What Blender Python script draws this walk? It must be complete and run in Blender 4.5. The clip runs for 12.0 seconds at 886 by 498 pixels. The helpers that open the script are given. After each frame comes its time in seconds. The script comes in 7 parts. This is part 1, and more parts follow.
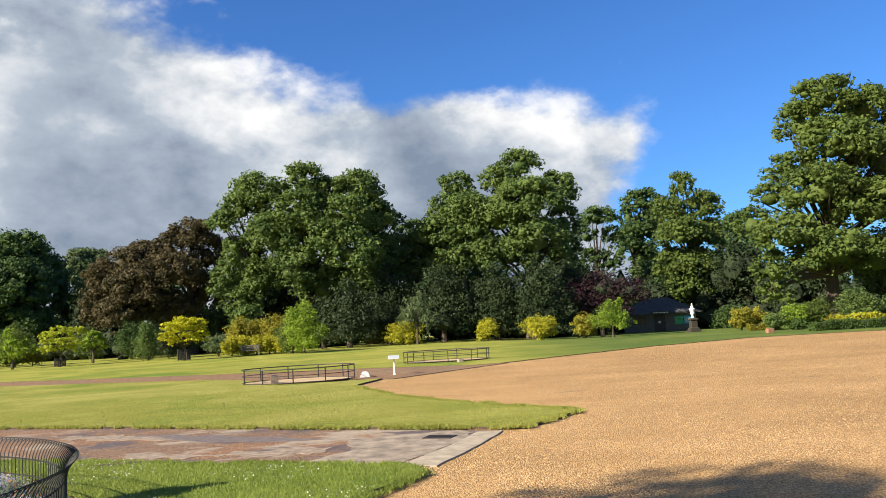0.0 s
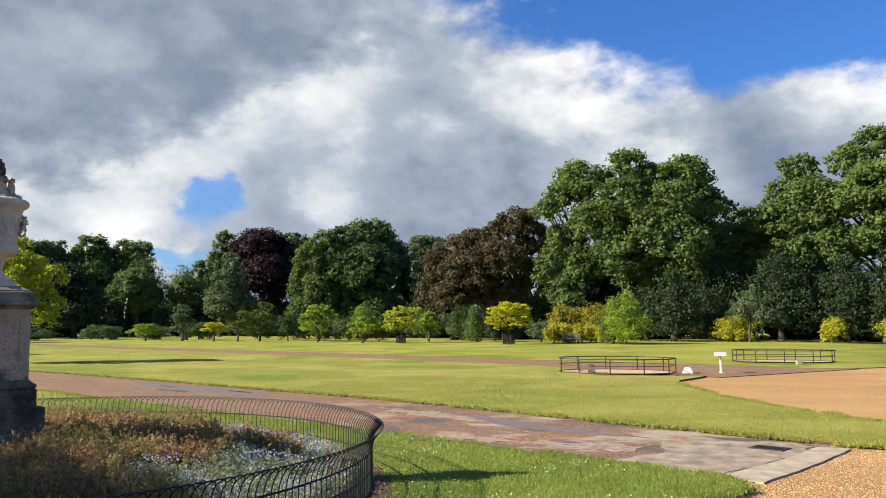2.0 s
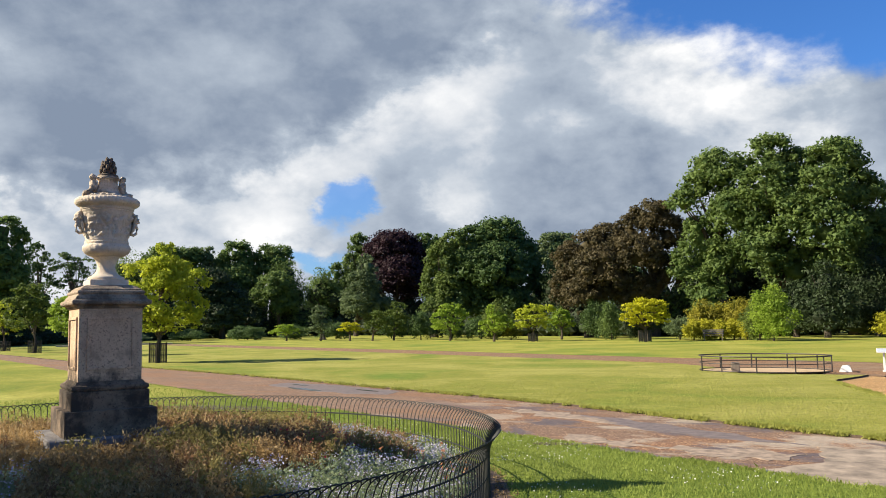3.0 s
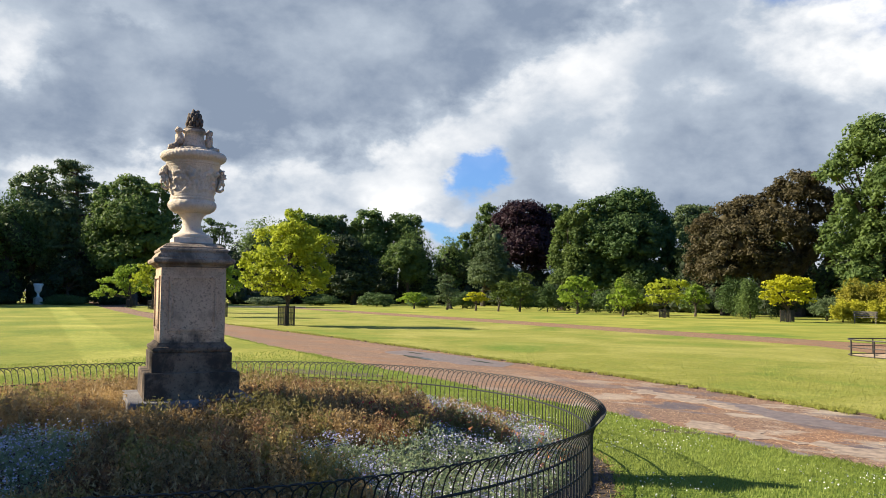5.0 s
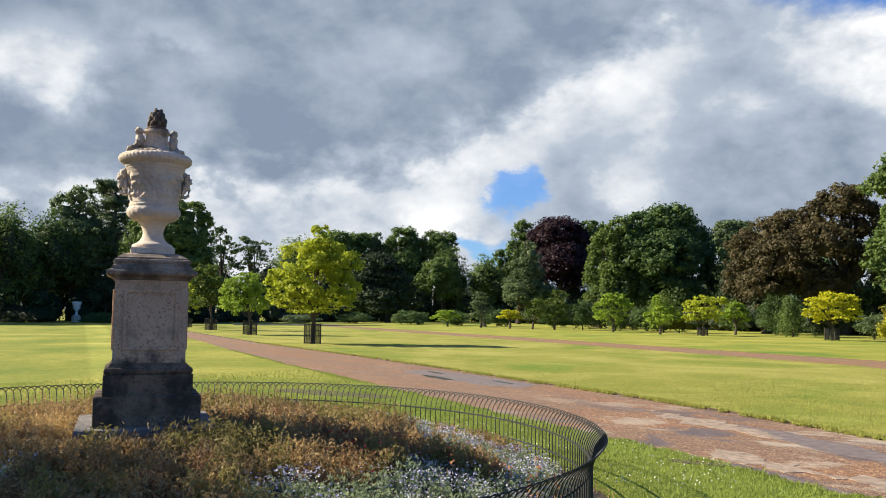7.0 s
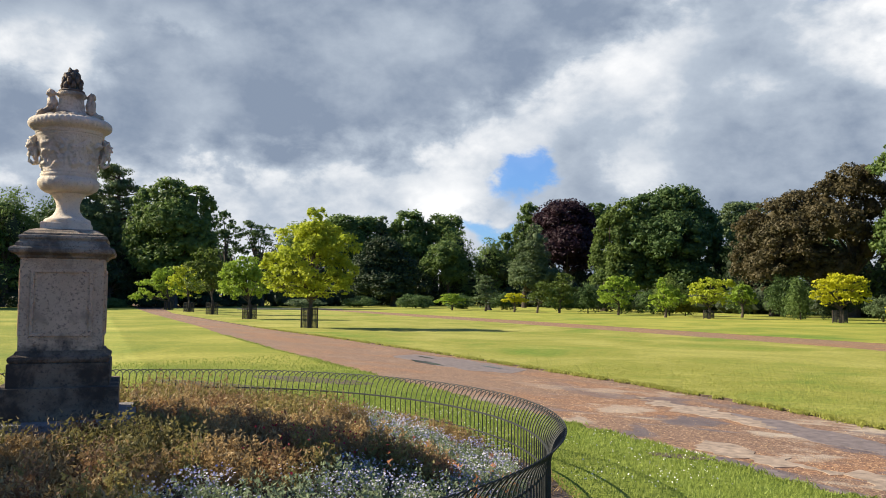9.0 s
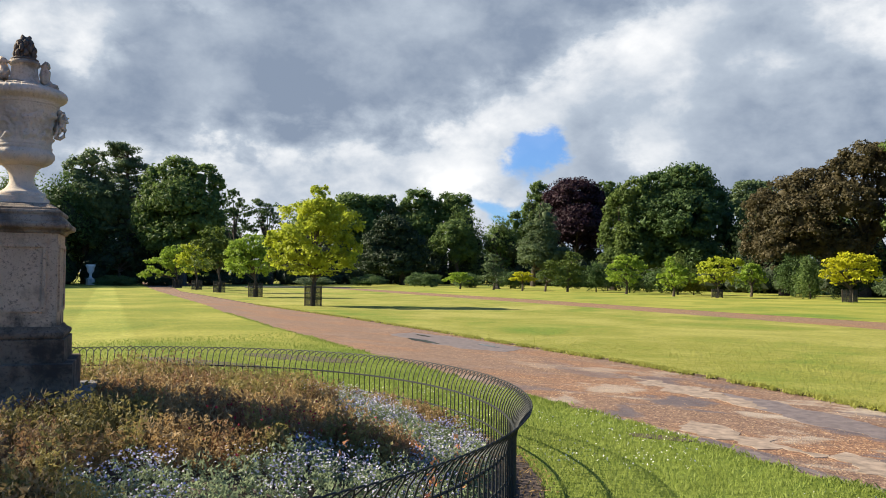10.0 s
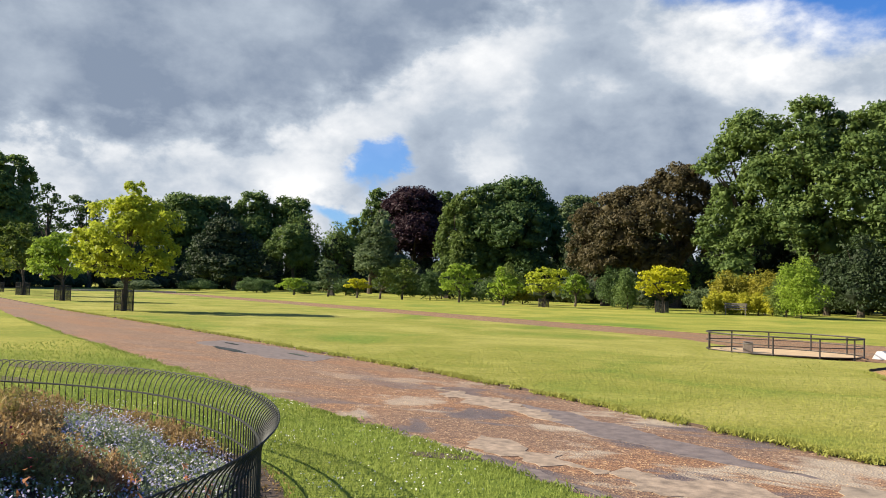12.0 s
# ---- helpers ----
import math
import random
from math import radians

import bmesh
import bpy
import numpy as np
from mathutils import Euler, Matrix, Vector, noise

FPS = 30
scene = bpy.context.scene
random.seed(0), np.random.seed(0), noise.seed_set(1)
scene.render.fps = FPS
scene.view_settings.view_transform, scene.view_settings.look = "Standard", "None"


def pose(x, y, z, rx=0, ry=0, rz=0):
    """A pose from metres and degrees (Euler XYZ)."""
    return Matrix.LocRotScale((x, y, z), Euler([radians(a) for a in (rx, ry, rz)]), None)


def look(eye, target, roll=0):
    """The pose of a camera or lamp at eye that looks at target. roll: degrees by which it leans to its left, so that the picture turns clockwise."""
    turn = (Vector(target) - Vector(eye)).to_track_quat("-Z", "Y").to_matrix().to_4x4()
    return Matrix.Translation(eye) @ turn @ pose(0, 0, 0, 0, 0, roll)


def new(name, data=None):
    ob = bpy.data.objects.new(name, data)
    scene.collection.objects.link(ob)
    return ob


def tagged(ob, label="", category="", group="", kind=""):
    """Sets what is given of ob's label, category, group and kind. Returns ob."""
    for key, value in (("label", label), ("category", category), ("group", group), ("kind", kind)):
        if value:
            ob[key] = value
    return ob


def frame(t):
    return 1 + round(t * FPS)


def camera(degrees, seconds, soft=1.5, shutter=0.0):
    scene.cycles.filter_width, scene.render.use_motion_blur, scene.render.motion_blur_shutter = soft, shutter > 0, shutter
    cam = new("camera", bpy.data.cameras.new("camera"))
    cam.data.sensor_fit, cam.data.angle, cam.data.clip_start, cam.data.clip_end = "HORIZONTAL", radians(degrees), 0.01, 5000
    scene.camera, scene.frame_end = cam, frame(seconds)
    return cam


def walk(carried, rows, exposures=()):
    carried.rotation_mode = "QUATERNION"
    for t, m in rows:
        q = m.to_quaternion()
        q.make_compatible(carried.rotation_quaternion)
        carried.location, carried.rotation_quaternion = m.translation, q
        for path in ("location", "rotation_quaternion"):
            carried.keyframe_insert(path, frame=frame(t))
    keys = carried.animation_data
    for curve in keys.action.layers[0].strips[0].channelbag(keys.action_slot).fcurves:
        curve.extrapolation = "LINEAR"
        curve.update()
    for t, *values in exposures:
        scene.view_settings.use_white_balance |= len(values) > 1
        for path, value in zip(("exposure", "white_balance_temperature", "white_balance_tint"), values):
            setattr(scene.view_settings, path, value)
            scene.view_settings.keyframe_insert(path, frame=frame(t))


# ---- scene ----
cam = camera(57.7, 12.0, soft=0.9)

EXPOSURES = [(0.0, 1.21), (3.5, 1.23), (5.5, 1.37), (6.2, 1.38), (7.0, 1.29), (9.0, 1.28), (11.0, 1.34), (12.0, 1.28)]
PATH = [
    (0, (0.613, 1.033, 1.848), (0.526, 3.023, 2.029), -3.3),
    (0.5, (0.593, 1.252, 1.842), (0.319, 3.223, 2.041), -2.8),
    (1, (0.674, 1.485, 1.828), (0.217, 3.421, 2.033), -1.1),
    (1.5, (0.716, 1.661, 1.814), (0.051, 3.539, 1.995), -0.3),
    (2, (0.634, 1.862, 1.804), (-0.222, 3.66, 1.987), -0.5),
    (2.5, (0.534, 2.29, 1.763), (-0.483, 4.002, 1.95), -1.4),
    (3, (0.452, 2.564, 1.766), (-0.686, 4.198, 1.95), -1.1),
    (3.5, (0.389, 2.806, 1.763), (-0.826, 4.386, 1.933), -0.8),
    (5.3, (0.161, 3.567, 1.74), (-1.255, 4.975, 1.843), 0.6),
    (5.5, (0.158, 3.656, 1.746), (-1.272, 5.051, 1.844), 0.5),
    (6, (0.083, 3.882, 1.726), (-1.365, 5.258, 1.83), 0.5),
    (6.5, (-0.022, 4.119, 1.736), (-1.475, 5.486, 1.879), 0.2),
    (7, (-0.068, 4.394, 1.725), (-1.523, 5.758, 1.882), 0.6),
    (7.2, (-0.062, 4.482, 1.723), (-1.51, 5.854, 1.87), 0.7),
    (8.8, (-0.252, 5.160, 1.690), (-1.714, 6.517, 1.826), 0.1),
    (9, (-0.271, 5.306, 1.704), (-1.742, 6.656, 1.821), 0.4),
    (9.5, (-0.19, 5.53, 1.702), (-1.676, 6.866, 1.796), 1.0),
    (10, (-0.206, 5.751, 1.684), (-1.697, 7.082, 1.748), 0.5),
    (10.5, (-0.263, 5.997, 1.681), (-1.718, 7.369, 1.733), -0.2),
    (11, (-0.27, 6.173, 1.685), (-1.655, 7.615, 1.752), 0.0),
    (11.5, (-0.275, 6.5, 1.678), (-1.569, 8.022, 1.766), 1.3),
    (12, (-0.285, 6.75, 1.663), (-1.487, 8.346, 1.752), 1.5),
]
walk(cam, [(t, look(eye, target, roll)) for t, eye, target, roll in PATH], EXPOSURES)
# ---------------------------------------------------------------- light
SUN_EL, SUN_AZ = 31.0, 126.0            # degrees; azimuth counted to the left of +y
world = bpy.data.worlds.new("sky")
scene.world = world
world.use_nodes = True
wn, wl = world.node_tree.nodes, world.node_tree.links
wn.clear()


def wmath(op, a, b=None, c=None, clamp=False):
    n = wn.new("ShaderNodeMath")
    n.operation, n.use_clamp = op, clamp
    for i, v in enumerate((a, b, c)):
        if v is None:
            continue
        if isinstance(v, (int, float)):
            n.inputs[i].default_value = v
        else:
            wl.new(v, n.inputs[i])
    return n.outputs[0]


def wnoise(vec, scale, detail, rough, lac=2.1, dist=0.0):
    n = wn.new("ShaderNodeTexNoise")
    n.inputs["Scale"].default_value, n.inputs["Detail"].default_value = scale, detail
    n.inputs["Roughness"].default_value, n.inputs["Lacunarity"].default_value = rough, lac
    n.inputs["Distortion"].default_value = dist
    wl.new(vec, n.inputs["Vector"])
    return n.outputs["Fac"]


def wgauss(az, el, a0, e0, wa, we):
    da = wmath("DIVIDE", wmath("SUBTRACT", az, a0), wa)
    de = wmath("DIVIDE", wmath("SUBTRACT", el, e0), we)
    s = wmath("ADD", wmath("MULTIPLY", da, da), wmath("MULTIPLY", de, de))
    return wmath("POWER", 2.718, wmath("MULTIPLY", s, -1.0))


def wstep(v, lo, hi):
    n = wn.new("ShaderNodeMapRange")
    n.interpolation_type = "SMOOTHSTEP"
    n.inputs["From Min"].default_value, n.inputs["From Max"].default_value = lo, hi
    wl.new(v, n.inputs["Value"])
    return n.outputs["Result"]


coord = wn.new("ShaderNodeTexCoord").outputs["Generated"]
sepn = wn.new("ShaderNodeSeparateXYZ")
wl.new(coord, sepn.inputs[0])
az = wmath("MULTIPLY", wmath("ARCTAN2", wmath("MULTIPLY", sepn.outputs[0], -1.0), sepn.outputs[1]), 57.2958)
el = wmath("MULTIPLY", wmath("ARCSINE", sepn.outputs[2]), 57.2958)
stretch = wn.new("ShaderNodeMapping")
stretch.inputs["Scale"].default_value = (1.0, 1.0, 1.55)
stretch.inputs["Location"].default_value = (0.37, 0.21, 0.0)
wl.new(coord, stretch.inputs["Vector"])
svec = stretch.outputs["Vector"]
n_big = wnoise(svec, 2.3, 3.0, 0.45, dist=0.2)
n_mid = wnoise(svec, 5.2, 6.0, 0.50, dist=0.15)
n_fine = wnoise(svec, 15.0, 7.0, 0.55, dist=0.1)
n_wisp = wnoise(svec, 26.0, 6.0, 0.6, dist=0.3)

# height of the upper border of the cloud bank over the azimuth
bank = wmath("ADD", 16.4, wmath("MULTIPLY", wmath("MAXIMUM", wmath("SUBTRACT", az, 9.0), 0.0), 0.55))
bank = wmath("SUBTRACT", bank, wmath("MULTIPLY", wmath("MAXIMUM", wmath("SUBTRACT", -11.0, az), 0.0), 1.6))
body = wmath("SUBTRACT", bank, el)
ragged = wmath("ADD", wmath("MULTIPLY", wmath("SUBTRACT", n_mid, 0.5), 15.0), wmath("MULTIPLY", wmath("SUBTRACT", n_fine, 0.5), 9.0))
body = wmath("ADD", body, ragged)
wob = wmath("MULTIPLY", wmath("SUBTRACT", n_fine, 0.5), 4.5)
wob2 = wmath("MULTIPLY", wmath("SUBTRACT", n_wisp, 0.5), 3.5)
az_w, el_w = wmath("ADD", az, wob2), wmath("ADD", el, wob)
hole = wmath("ADD", wgauss(az_w, el_w, 41.1, 9.1, 1.9, 1.5), wmath("MULTIPLY", wgauss(az_w, el_w, 42.5, 8.0, 1.8, 1.9), 0.8))
hole = wmath("ADD", hole, wmath("MULTIPLY", wgauss(az_w, el_w, 44.3, 4.4, 2.8, 0.9), 0.9))
body = wmath("ADD", body, wmath("MULTIPLY", wgauss(az, el, 4.0, 12.0, 7.0, 3.0), 9.0))
# the thin end of the bank, with clear sky beneath it
body = wmath("SUBTRACT", body, wmath("MULTIPLY", wgauss(az, el, -17.0, 5.5, 7.0, 4.5), 26.0))
cover = wmath("MULTIPLY", wstep(body, -0.6, 4.6), wmath("SUBTRACT", 1.0, wmath("MULTIPLY", wstep(hole, 0.26, 0.85), 0.80)))

# lit tops and heavy grey undersides
shade = wmath("ADD", wmath("MULTIPLY", wmath("SUBTRACT", n_big, 0.5), 1.9), wmath("MULTIPLY", wmath("SUBTRACT", n_mid, 0.5), 2.0))
shade = wmath("ADD", shade, wmath("MULTIPLY", wmath("SUBTRACT", n_fine, 0.5), 1.25))
deep = wstep(body, 3.0, 26.0)
shade = wmath("SUBTRACT", wmath("ADD", shade, 0.76), wmath("MULTIPLY", deep, 0.34))
low = wmath("MULTIPLY", wgauss(az, el, 17.0, 12.5, 5.0, 3.0), 0.20)
belly = wmath("MULTIPLY", wmath("MULTIPLY", wstep(az, 14.0, 2.0), wstep(el, 16.0, 9.0)), 0.52)
shade = wmath("SUBTRACT", wmath("ADD", shade, low), belly)
# the western part: an even slate-grey sheet over a slanting border, bright heaps along and under that border
calm = wmath("ADD", wmath("MULTIPLY", wmath("SUBTRACT", n_mid, 0.5), 1.15), wmath("MULTIPLY", wmath("SUBTRACT", n_big, 0.5), 0.8))
calm = wmath("ADD", wmath("ADD", calm, wmath("MULTIPLY", wmath("SUBTRACT", n_fine, 0.5), 0.9)), 0.48)
edge = wmath("MAXIMUM", wmath("ADD", 9.4, wmath("MULTIPLY", wmath("SUBTRACT", 60.0, az), 0.14)), wmath("ADD", 13.6, wmath("MULTIPLY", wmath("SUBTRACT", 43.2, az), 0.48)))
edge = wmath("ADD", edge, wmath("ADD", wmath("MULTIPLY", wmath("SUBTRACT", n_mid, 0.5), 6.0), wmath("MULTIPLY", wmath("SUBTRACT", n_fine, 0.5), 5.0)))
under = wmath("SUBTRACT", edge, el)
slate = wmath("MULTIPLY", wmath("MULTIPLY", wstep(under, 0.4, -2.2), wstep(az, 24.0, 34.0)), 0.36)
rim = wmath("MULTIPLY", wmath("MULTIPLY", wstep(under, -0.7, 1.2), wstep(under, 6.0, 1.6)), wstep(az, 24.0, 32.0))
heap = wmath("MULTIPLY", wstep(under, -0.7, 1.3), wmath("MULTIPLY", wstep(az, 42.5, 47.0), wstep(az, 70.0, 63.0)))
calm = wmath("ADD", calm, wmath("MULTIPLY", wmath("MAXIMUM", wmath("MULTIPLY", rim, 0.6), heap), 0.33))
calm = wmath("SUBTRACT", calm, slate)
calm = wmath("SUBTRACT", calm, wmath("MULTIPLY", wgauss(az_w, el_w, 37.6, 9.6, 1.7, 3.2), 0.26))
calm = wmath("ADD", calm, wmath("MULTIPLY", wgauss(az_w, el_w, 33.6, 8.4, 2.2, 1.8), 0.26))
calm = wmath("ADD", calm, wmath("MULTIPLY", wgauss(az_w, el_w, 47.0, 6.6, 2.4, 1.4), 0.24))
calm = wmath("ADD", calm, wmath("MULTIPLY", wstep(wgauss(az_w, el_w, 74.0, 15.6, 4.6, 3.2), 0.25, 0.8), 0.42))
calm = wmath("ADD", calm, wmath("MULTIPLY", wstep(wgauss(az_w, el_w, 66.0, 18.5, 3.0, 1.4), 0.2, 0.9), 0.24))
west = wstep(az, 22.0, 31.0)
shade = wmath("ADD", wmath("MULTIPLY", shade, wmath("SUBTRACT", 1.0, west)), wmath("MULTIPLY", calm, west), None, True)
ramp = wn.new("ShaderNodeValToRGB")
ramp.color_ramp.elements[0].position, ramp.color_ramp.elements[0].color = 0.0, (0.080, 0.100, 0.134, 1)
ramp.color_ramp.elements[1].position, ramp.color_ramp.elements[1].color = 1.0, (0.335, 0.335, 0.335, 1)
mid = ramp.color_ramp.elements.new(0.52)
mid.color = (0.156, 0.178, 0.208, 1)
wl.new(shade, ramp.inputs["Fac"])

sky = wn.new("ShaderNodeTexSky")
sky.sky_type, sky.sun_disc = "NISHITA", False
sky.sun_elevation, sky.sun_rotation = radians(SUN_EL), radians(-SUN_AZ)
sky.air_density, sky.dust_density, sky.ozone_density = 1.0, 0.6, 2.5
tone = wn.new("ShaderNodeMix")
tone.data_type, tone.blend_type = "RGBA", "MULTIPLY"
tone.inputs["Factor"].default_value = 1.0
tone.inputs["B"].default_value = (0.45, 0.86, 1.44, 1)
wl.new(sky.outputs["Color"], tone.inputs["A"])
bg_sky, bg_cloud = wn.new("ShaderNodeBackground"), wn.new("ShaderNodeBackground")
bg_sky.inputs["Strength"].default_value = 0.050
bg_cloud.inputs["Strength"].default_value = 1.3
wl.new(tone.outputs["Result"], bg_sky.inputs["Color"])
wl.new(ramp.outputs["Color"], bg_cloud.inputs["Color"])
blend = wn.new("ShaderNodeMixShader")
wl.new(cover, blend.inputs["Fac"])
wl.new(bg_sky.outputs[0], blend.inputs[1])
wl.new(bg_cloud.outputs[0], blend.inputs[2])
wout = wn.new("ShaderNodeOutputWorld")
wl.new(blend.outputs[0], wout.inputs["Surface"])

sun_data = bpy.data.lights.new("sun", "SUN")
sun_data.energy, sun_data.angle, sun_data.color = 4.5, radians(0.53), (1.0, 0.90, 0.74)
sun = new("sun", sun_data)
to_sun = Vector((-math.sin(radians(SUN_AZ)) * math.cos(radians(SUN_EL)), math.cos(radians(SUN_AZ)) * math.cos(radians(SUN_EL)), math.sin(radians(SUN_EL))))
sun.matrix_world = look(to_sun * 60, (0, 0, 0))


# ---------------------------------------------------------------- materials
def material(name):
    m = bpy.data.materials.new(name)
    m.use_nodes = True
    nt = m.node_tree
    return m, nt, nt.nodes["Principled BSDF"]


def node(nt, kind, **inputs):
    n = nt.nodes.new(kind)
    for k, v in inputs.items():
        n.inputs[k.replace("_", " ")].default_value = v
    return n


def noise_tex(nt, scale, detail=4.0, rough=0.55, vec=None, dist=0.0):
    n = node(nt, "ShaderNodeTexNoise", Scale=scale, Detail=detail, Roughness=rough, Distortion=dist)
    if vec is not None:
        nt.links.new(vec, n.inputs["Vector"])
    return n.outputs["Fac"]


def ramp_of(nt, fac, stops):
    r = nt.nodes.new("ShaderNodeValToRGB")
    els = r.color_ramp.elements
    while len(els) < len(stops):
        els.new(0.5)
    for e, (p, c) in zip(els, stops):
        e.position, e.color = p, (*c, 1)
    nt.links.new(fac, r.inputs["Fac"])
    return r.outputs["Color"]


def mix_col(nt, fac, a, b, how="MIX"):
    n = nt.nodes.new("ShaderNodeMix")
    n.data_type, n.blend_type = "RGBA", how
    for sock, v in ((n.inputs["Factor"], fac), (n.inputs["A"], a), (n.inputs["B"], b)):
        if isinstance(v, (int, float)):
            sock.default_value = v
        elif isinstance(v, tuple):
            sock.default_value = (*v, 1)
        else:
            nt.links.new(v, sock)
    return n.outputs["Result"]


def band(nt, fac, lo, hi):
    n = nt.nodes.new("ShaderNodeMapRange")
    n.interpolation_type = "SMOOTHSTEP"
    n.inputs["From Min"].default_value, n.inputs["From Max"].default_value = lo, hi
    nt.links.new(fac, n.inputs["Value"])
    return n.outputs["Result"]


def bump(nt, bsdf, height, strength, distance):
    b = node(nt, "ShaderNodeBump", Strength=strength, Distance=distance)
    nt.links.new(height, b.inputs["Height"])
    nt.links.new(b.outputs["Normal"], bsdf.inputs["Normal"])


def position(nt, scale=(1, 1, 1), turn=0.0):
    mp = nt.nodes.new("ShaderNodeMapping")
    mp.inputs["Scale"].default_value = scale
    mp.inputs["Rotation"].default_value = (0, 0, turn)
    nt.links.new(nt.nodes.new("ShaderNodeNewGeometry").outputs["Position"], mp.inputs["Vector"])
    return mp.outputs["Vector"]


def simple(name, color, rough=0.6, metal=0.0, spread=0.25, scale=6.0):
    m, nt, b = material(name)
    dark, light = tuple(c * (1 - spread) for c in color), tuple(min(1, c * (1 + spread)) for c in color)
    vec = position(nt)
    col = ramp_of(nt, noise_tex(nt, scale, 6, 0.6, vec), [(0.3, dark), (0.7, light)])
    nt.links.new(col, b.inputs["Base Color"])
    b.inputs["Roughness"].default_value, b.inputs["Metallic"].default_value = rough, metal
    bump(nt, b, noise_tex(nt, scale * 9, 4, 0.6, vec), 0.25, 0.01)
    return m


def foliage(name, dark, light, through_light=0.35, gloss=0.18):
    """Leaves: each one its own tint, drifting over the crown; some light comes through them."""
    m, nt, b = material(name)
    geo = nt.nodes.new("ShaderNodeNewGeometry")
    drift = noise_tex(nt, 0.55, 3, 0.55, position(nt))
    pick = nt.nodes.new("ShaderNodeMath")
    pick.operation = "MULTIPLY_ADD"
    nt.links.new(geo.outputs["Random Per Island"], pick.inputs[0])
    pick.inputs[1].default_value = 0.26
    scaled = nt.nodes.new("ShaderNodeMath")
    scaled.operation = "MULTIPLY_ADD"
    nt.links.new(drift, scaled.inputs[0])
    scaled.inputs[1].default_value, scaled.inputs[2].default_value = 1.7, -0.47
    nt.links.new(scaled.outputs[0], pick.inputs[2])
    pick.use_clamp = True
    col = ramp_of(nt, pick.outputs[0], [(0.0, dark), (1.0, light)])
    nt.links.new(col, b.inputs["Base Color"])
    b.inputs["Roughness"].default_value = 0.58
    b.inputs["Specular IOR Level"].default_value = gloss
    tr = nt.nodes.new("ShaderNodeBsdfTranslucent")
    nt.links.new(col, tr.inputs["Color"])
    mx = nt.nodes.new("ShaderNodeMixShader")
    mx.inputs["Fac"].default_value = through_light
    nt.links.new(b.outputs[0], mx.inputs[1])
    nt.links.new(tr.outputs[0], mx.inputs[2])
    nt.links.new(mx.outputs[0], nt.nodes["Material Output"].inputs["Surface"])
    return m


def make_lawn(name, base, dry, lush, far=None, edge=(-10.0, -18.0), mown=False):
    m, nt, b = material(name)
    vec = position(nt)
    patch = noise_tex(nt, 0.22, 6, 0.62, position(nt, (1, 1.0, 1)), 0.6)
    streak = noise_tex(nt, 0.5, 5, 0.6, position(nt, (0.6, 1.1, 1), 0.5))
    fine = noise_tex(nt, 9.0, 6, 0.7, vec)
    tuft = noise_tex(nt, 55.0, 3, 0.7, vec)
    col = ramp_of(nt, patch, [(0.32, lush), (0.48, base), (0.68, dry)])
    col = mix_col(nt, band(nt, streak, 0.48, 0.72), col, tuple(0.5 * (c + d) * 1.08 for c, d in zip(dry, base)))
    if far:
        sepx = nt.nodes.new("ShaderNodeSeparateXYZ")
        nt.links.new(vec, sepx.inputs[0])
        drier = ramp_of(nt, patch, [(0.3, far[0]), (0.5, far[1]), (0.68, far[2])])
        # one pale mown swath
        swath = nt.nodes.new("ShaderNodeMath")
        swath.operation = "MULTIPLY_ADD"
        nt.links.new(sepx.outputs[0], swath.inputs[0])
        swath.inputs[1].default_value = 0.347
        nt.links.new(sepx.outputs[1], swath.inputs[2])
        off = nt.nodes.new("ShaderNodeMath")
        off.operation = "SUBTRACT"
        off.inputs[1].default_value = 5.5
        nt.links.new(swath.outputs[0], off.inputs[0])
        gap = nt.nodes.new("ShaderNodeMath")
        gap.operation = "ABSOLUTE"
        nt.links.new(off.outputs[0], gap.inputs[0])
        if mown:
            drier = mix_col(nt, band(nt, gap.outputs[0], 1.0, 0.7), drier, mix_col(nt, 1.0, drier, (1.22, 1.2, 1.35), "MULTIPLY"))
        col = mix_col(nt, band(nt, sepx.outputs[0], *edge), col, drier)
    col = mix_col(nt, 0.75, col, ramp_of(nt, fine, [(0.25, (0.45, 0.5, 0.4)), (0.75, (1.35, 1.3, 1.25))]), "MULTIPLY")
    col = mix_col(nt, 0.6, col, ramp_of(nt, tuft, [(0.3, (0.5, 0.55, 0.45)), (0.7, (1.3, 1.3, 1.2))]), "MULTIPLY")
    nt.links.new(col, b.inputs["Base Color"])
    b.inputs["Roughness"].default_value = 0.9
    b.inputs["Specular IOR Level"].default_value = 0.15
    h = nt.nodes.new("ShaderNodeMath")
    h.operation = "ADD"
    nt.links.new(fine, h.inputs[0])
    nt.links.new(tuft, h.inputs[1])
    bump(nt, b, h.outputs[0], 0.8, 0.03)
    return m


LAWN = make_lawn("mown grass", (0.285, 0.285, 0.06), (0.44, 0.40, 0.125), (0.16, 0.24, 0.036))
LAWN_FAR = make_lawn("park grass", (0.29, 0.30, 0.055), (0.44, 0.40, 0.10), (0.16, 0.24, 0.04), ((0.085, 0.14, 0.03), (0.13, 0.18, 0.04), (0.19, 0.22, 0.055)), (-1.0, 9.0))
LAWN_NEAR = make_lawn("verge grass", (0.18, 0.245, 0.04), (0.28, 0.30, 0.065), (0.11, 0.185, 0.028), ((0.15, 0.22, 0.036), (0.28, 0.29, 0.055), (0.42, 0.385, 0.095)), (-10.0, -18.0), True)
SOIL = simple("dark soil", (0.075, 0.05, 0.034), 0.95, 0, 0.5, 14)


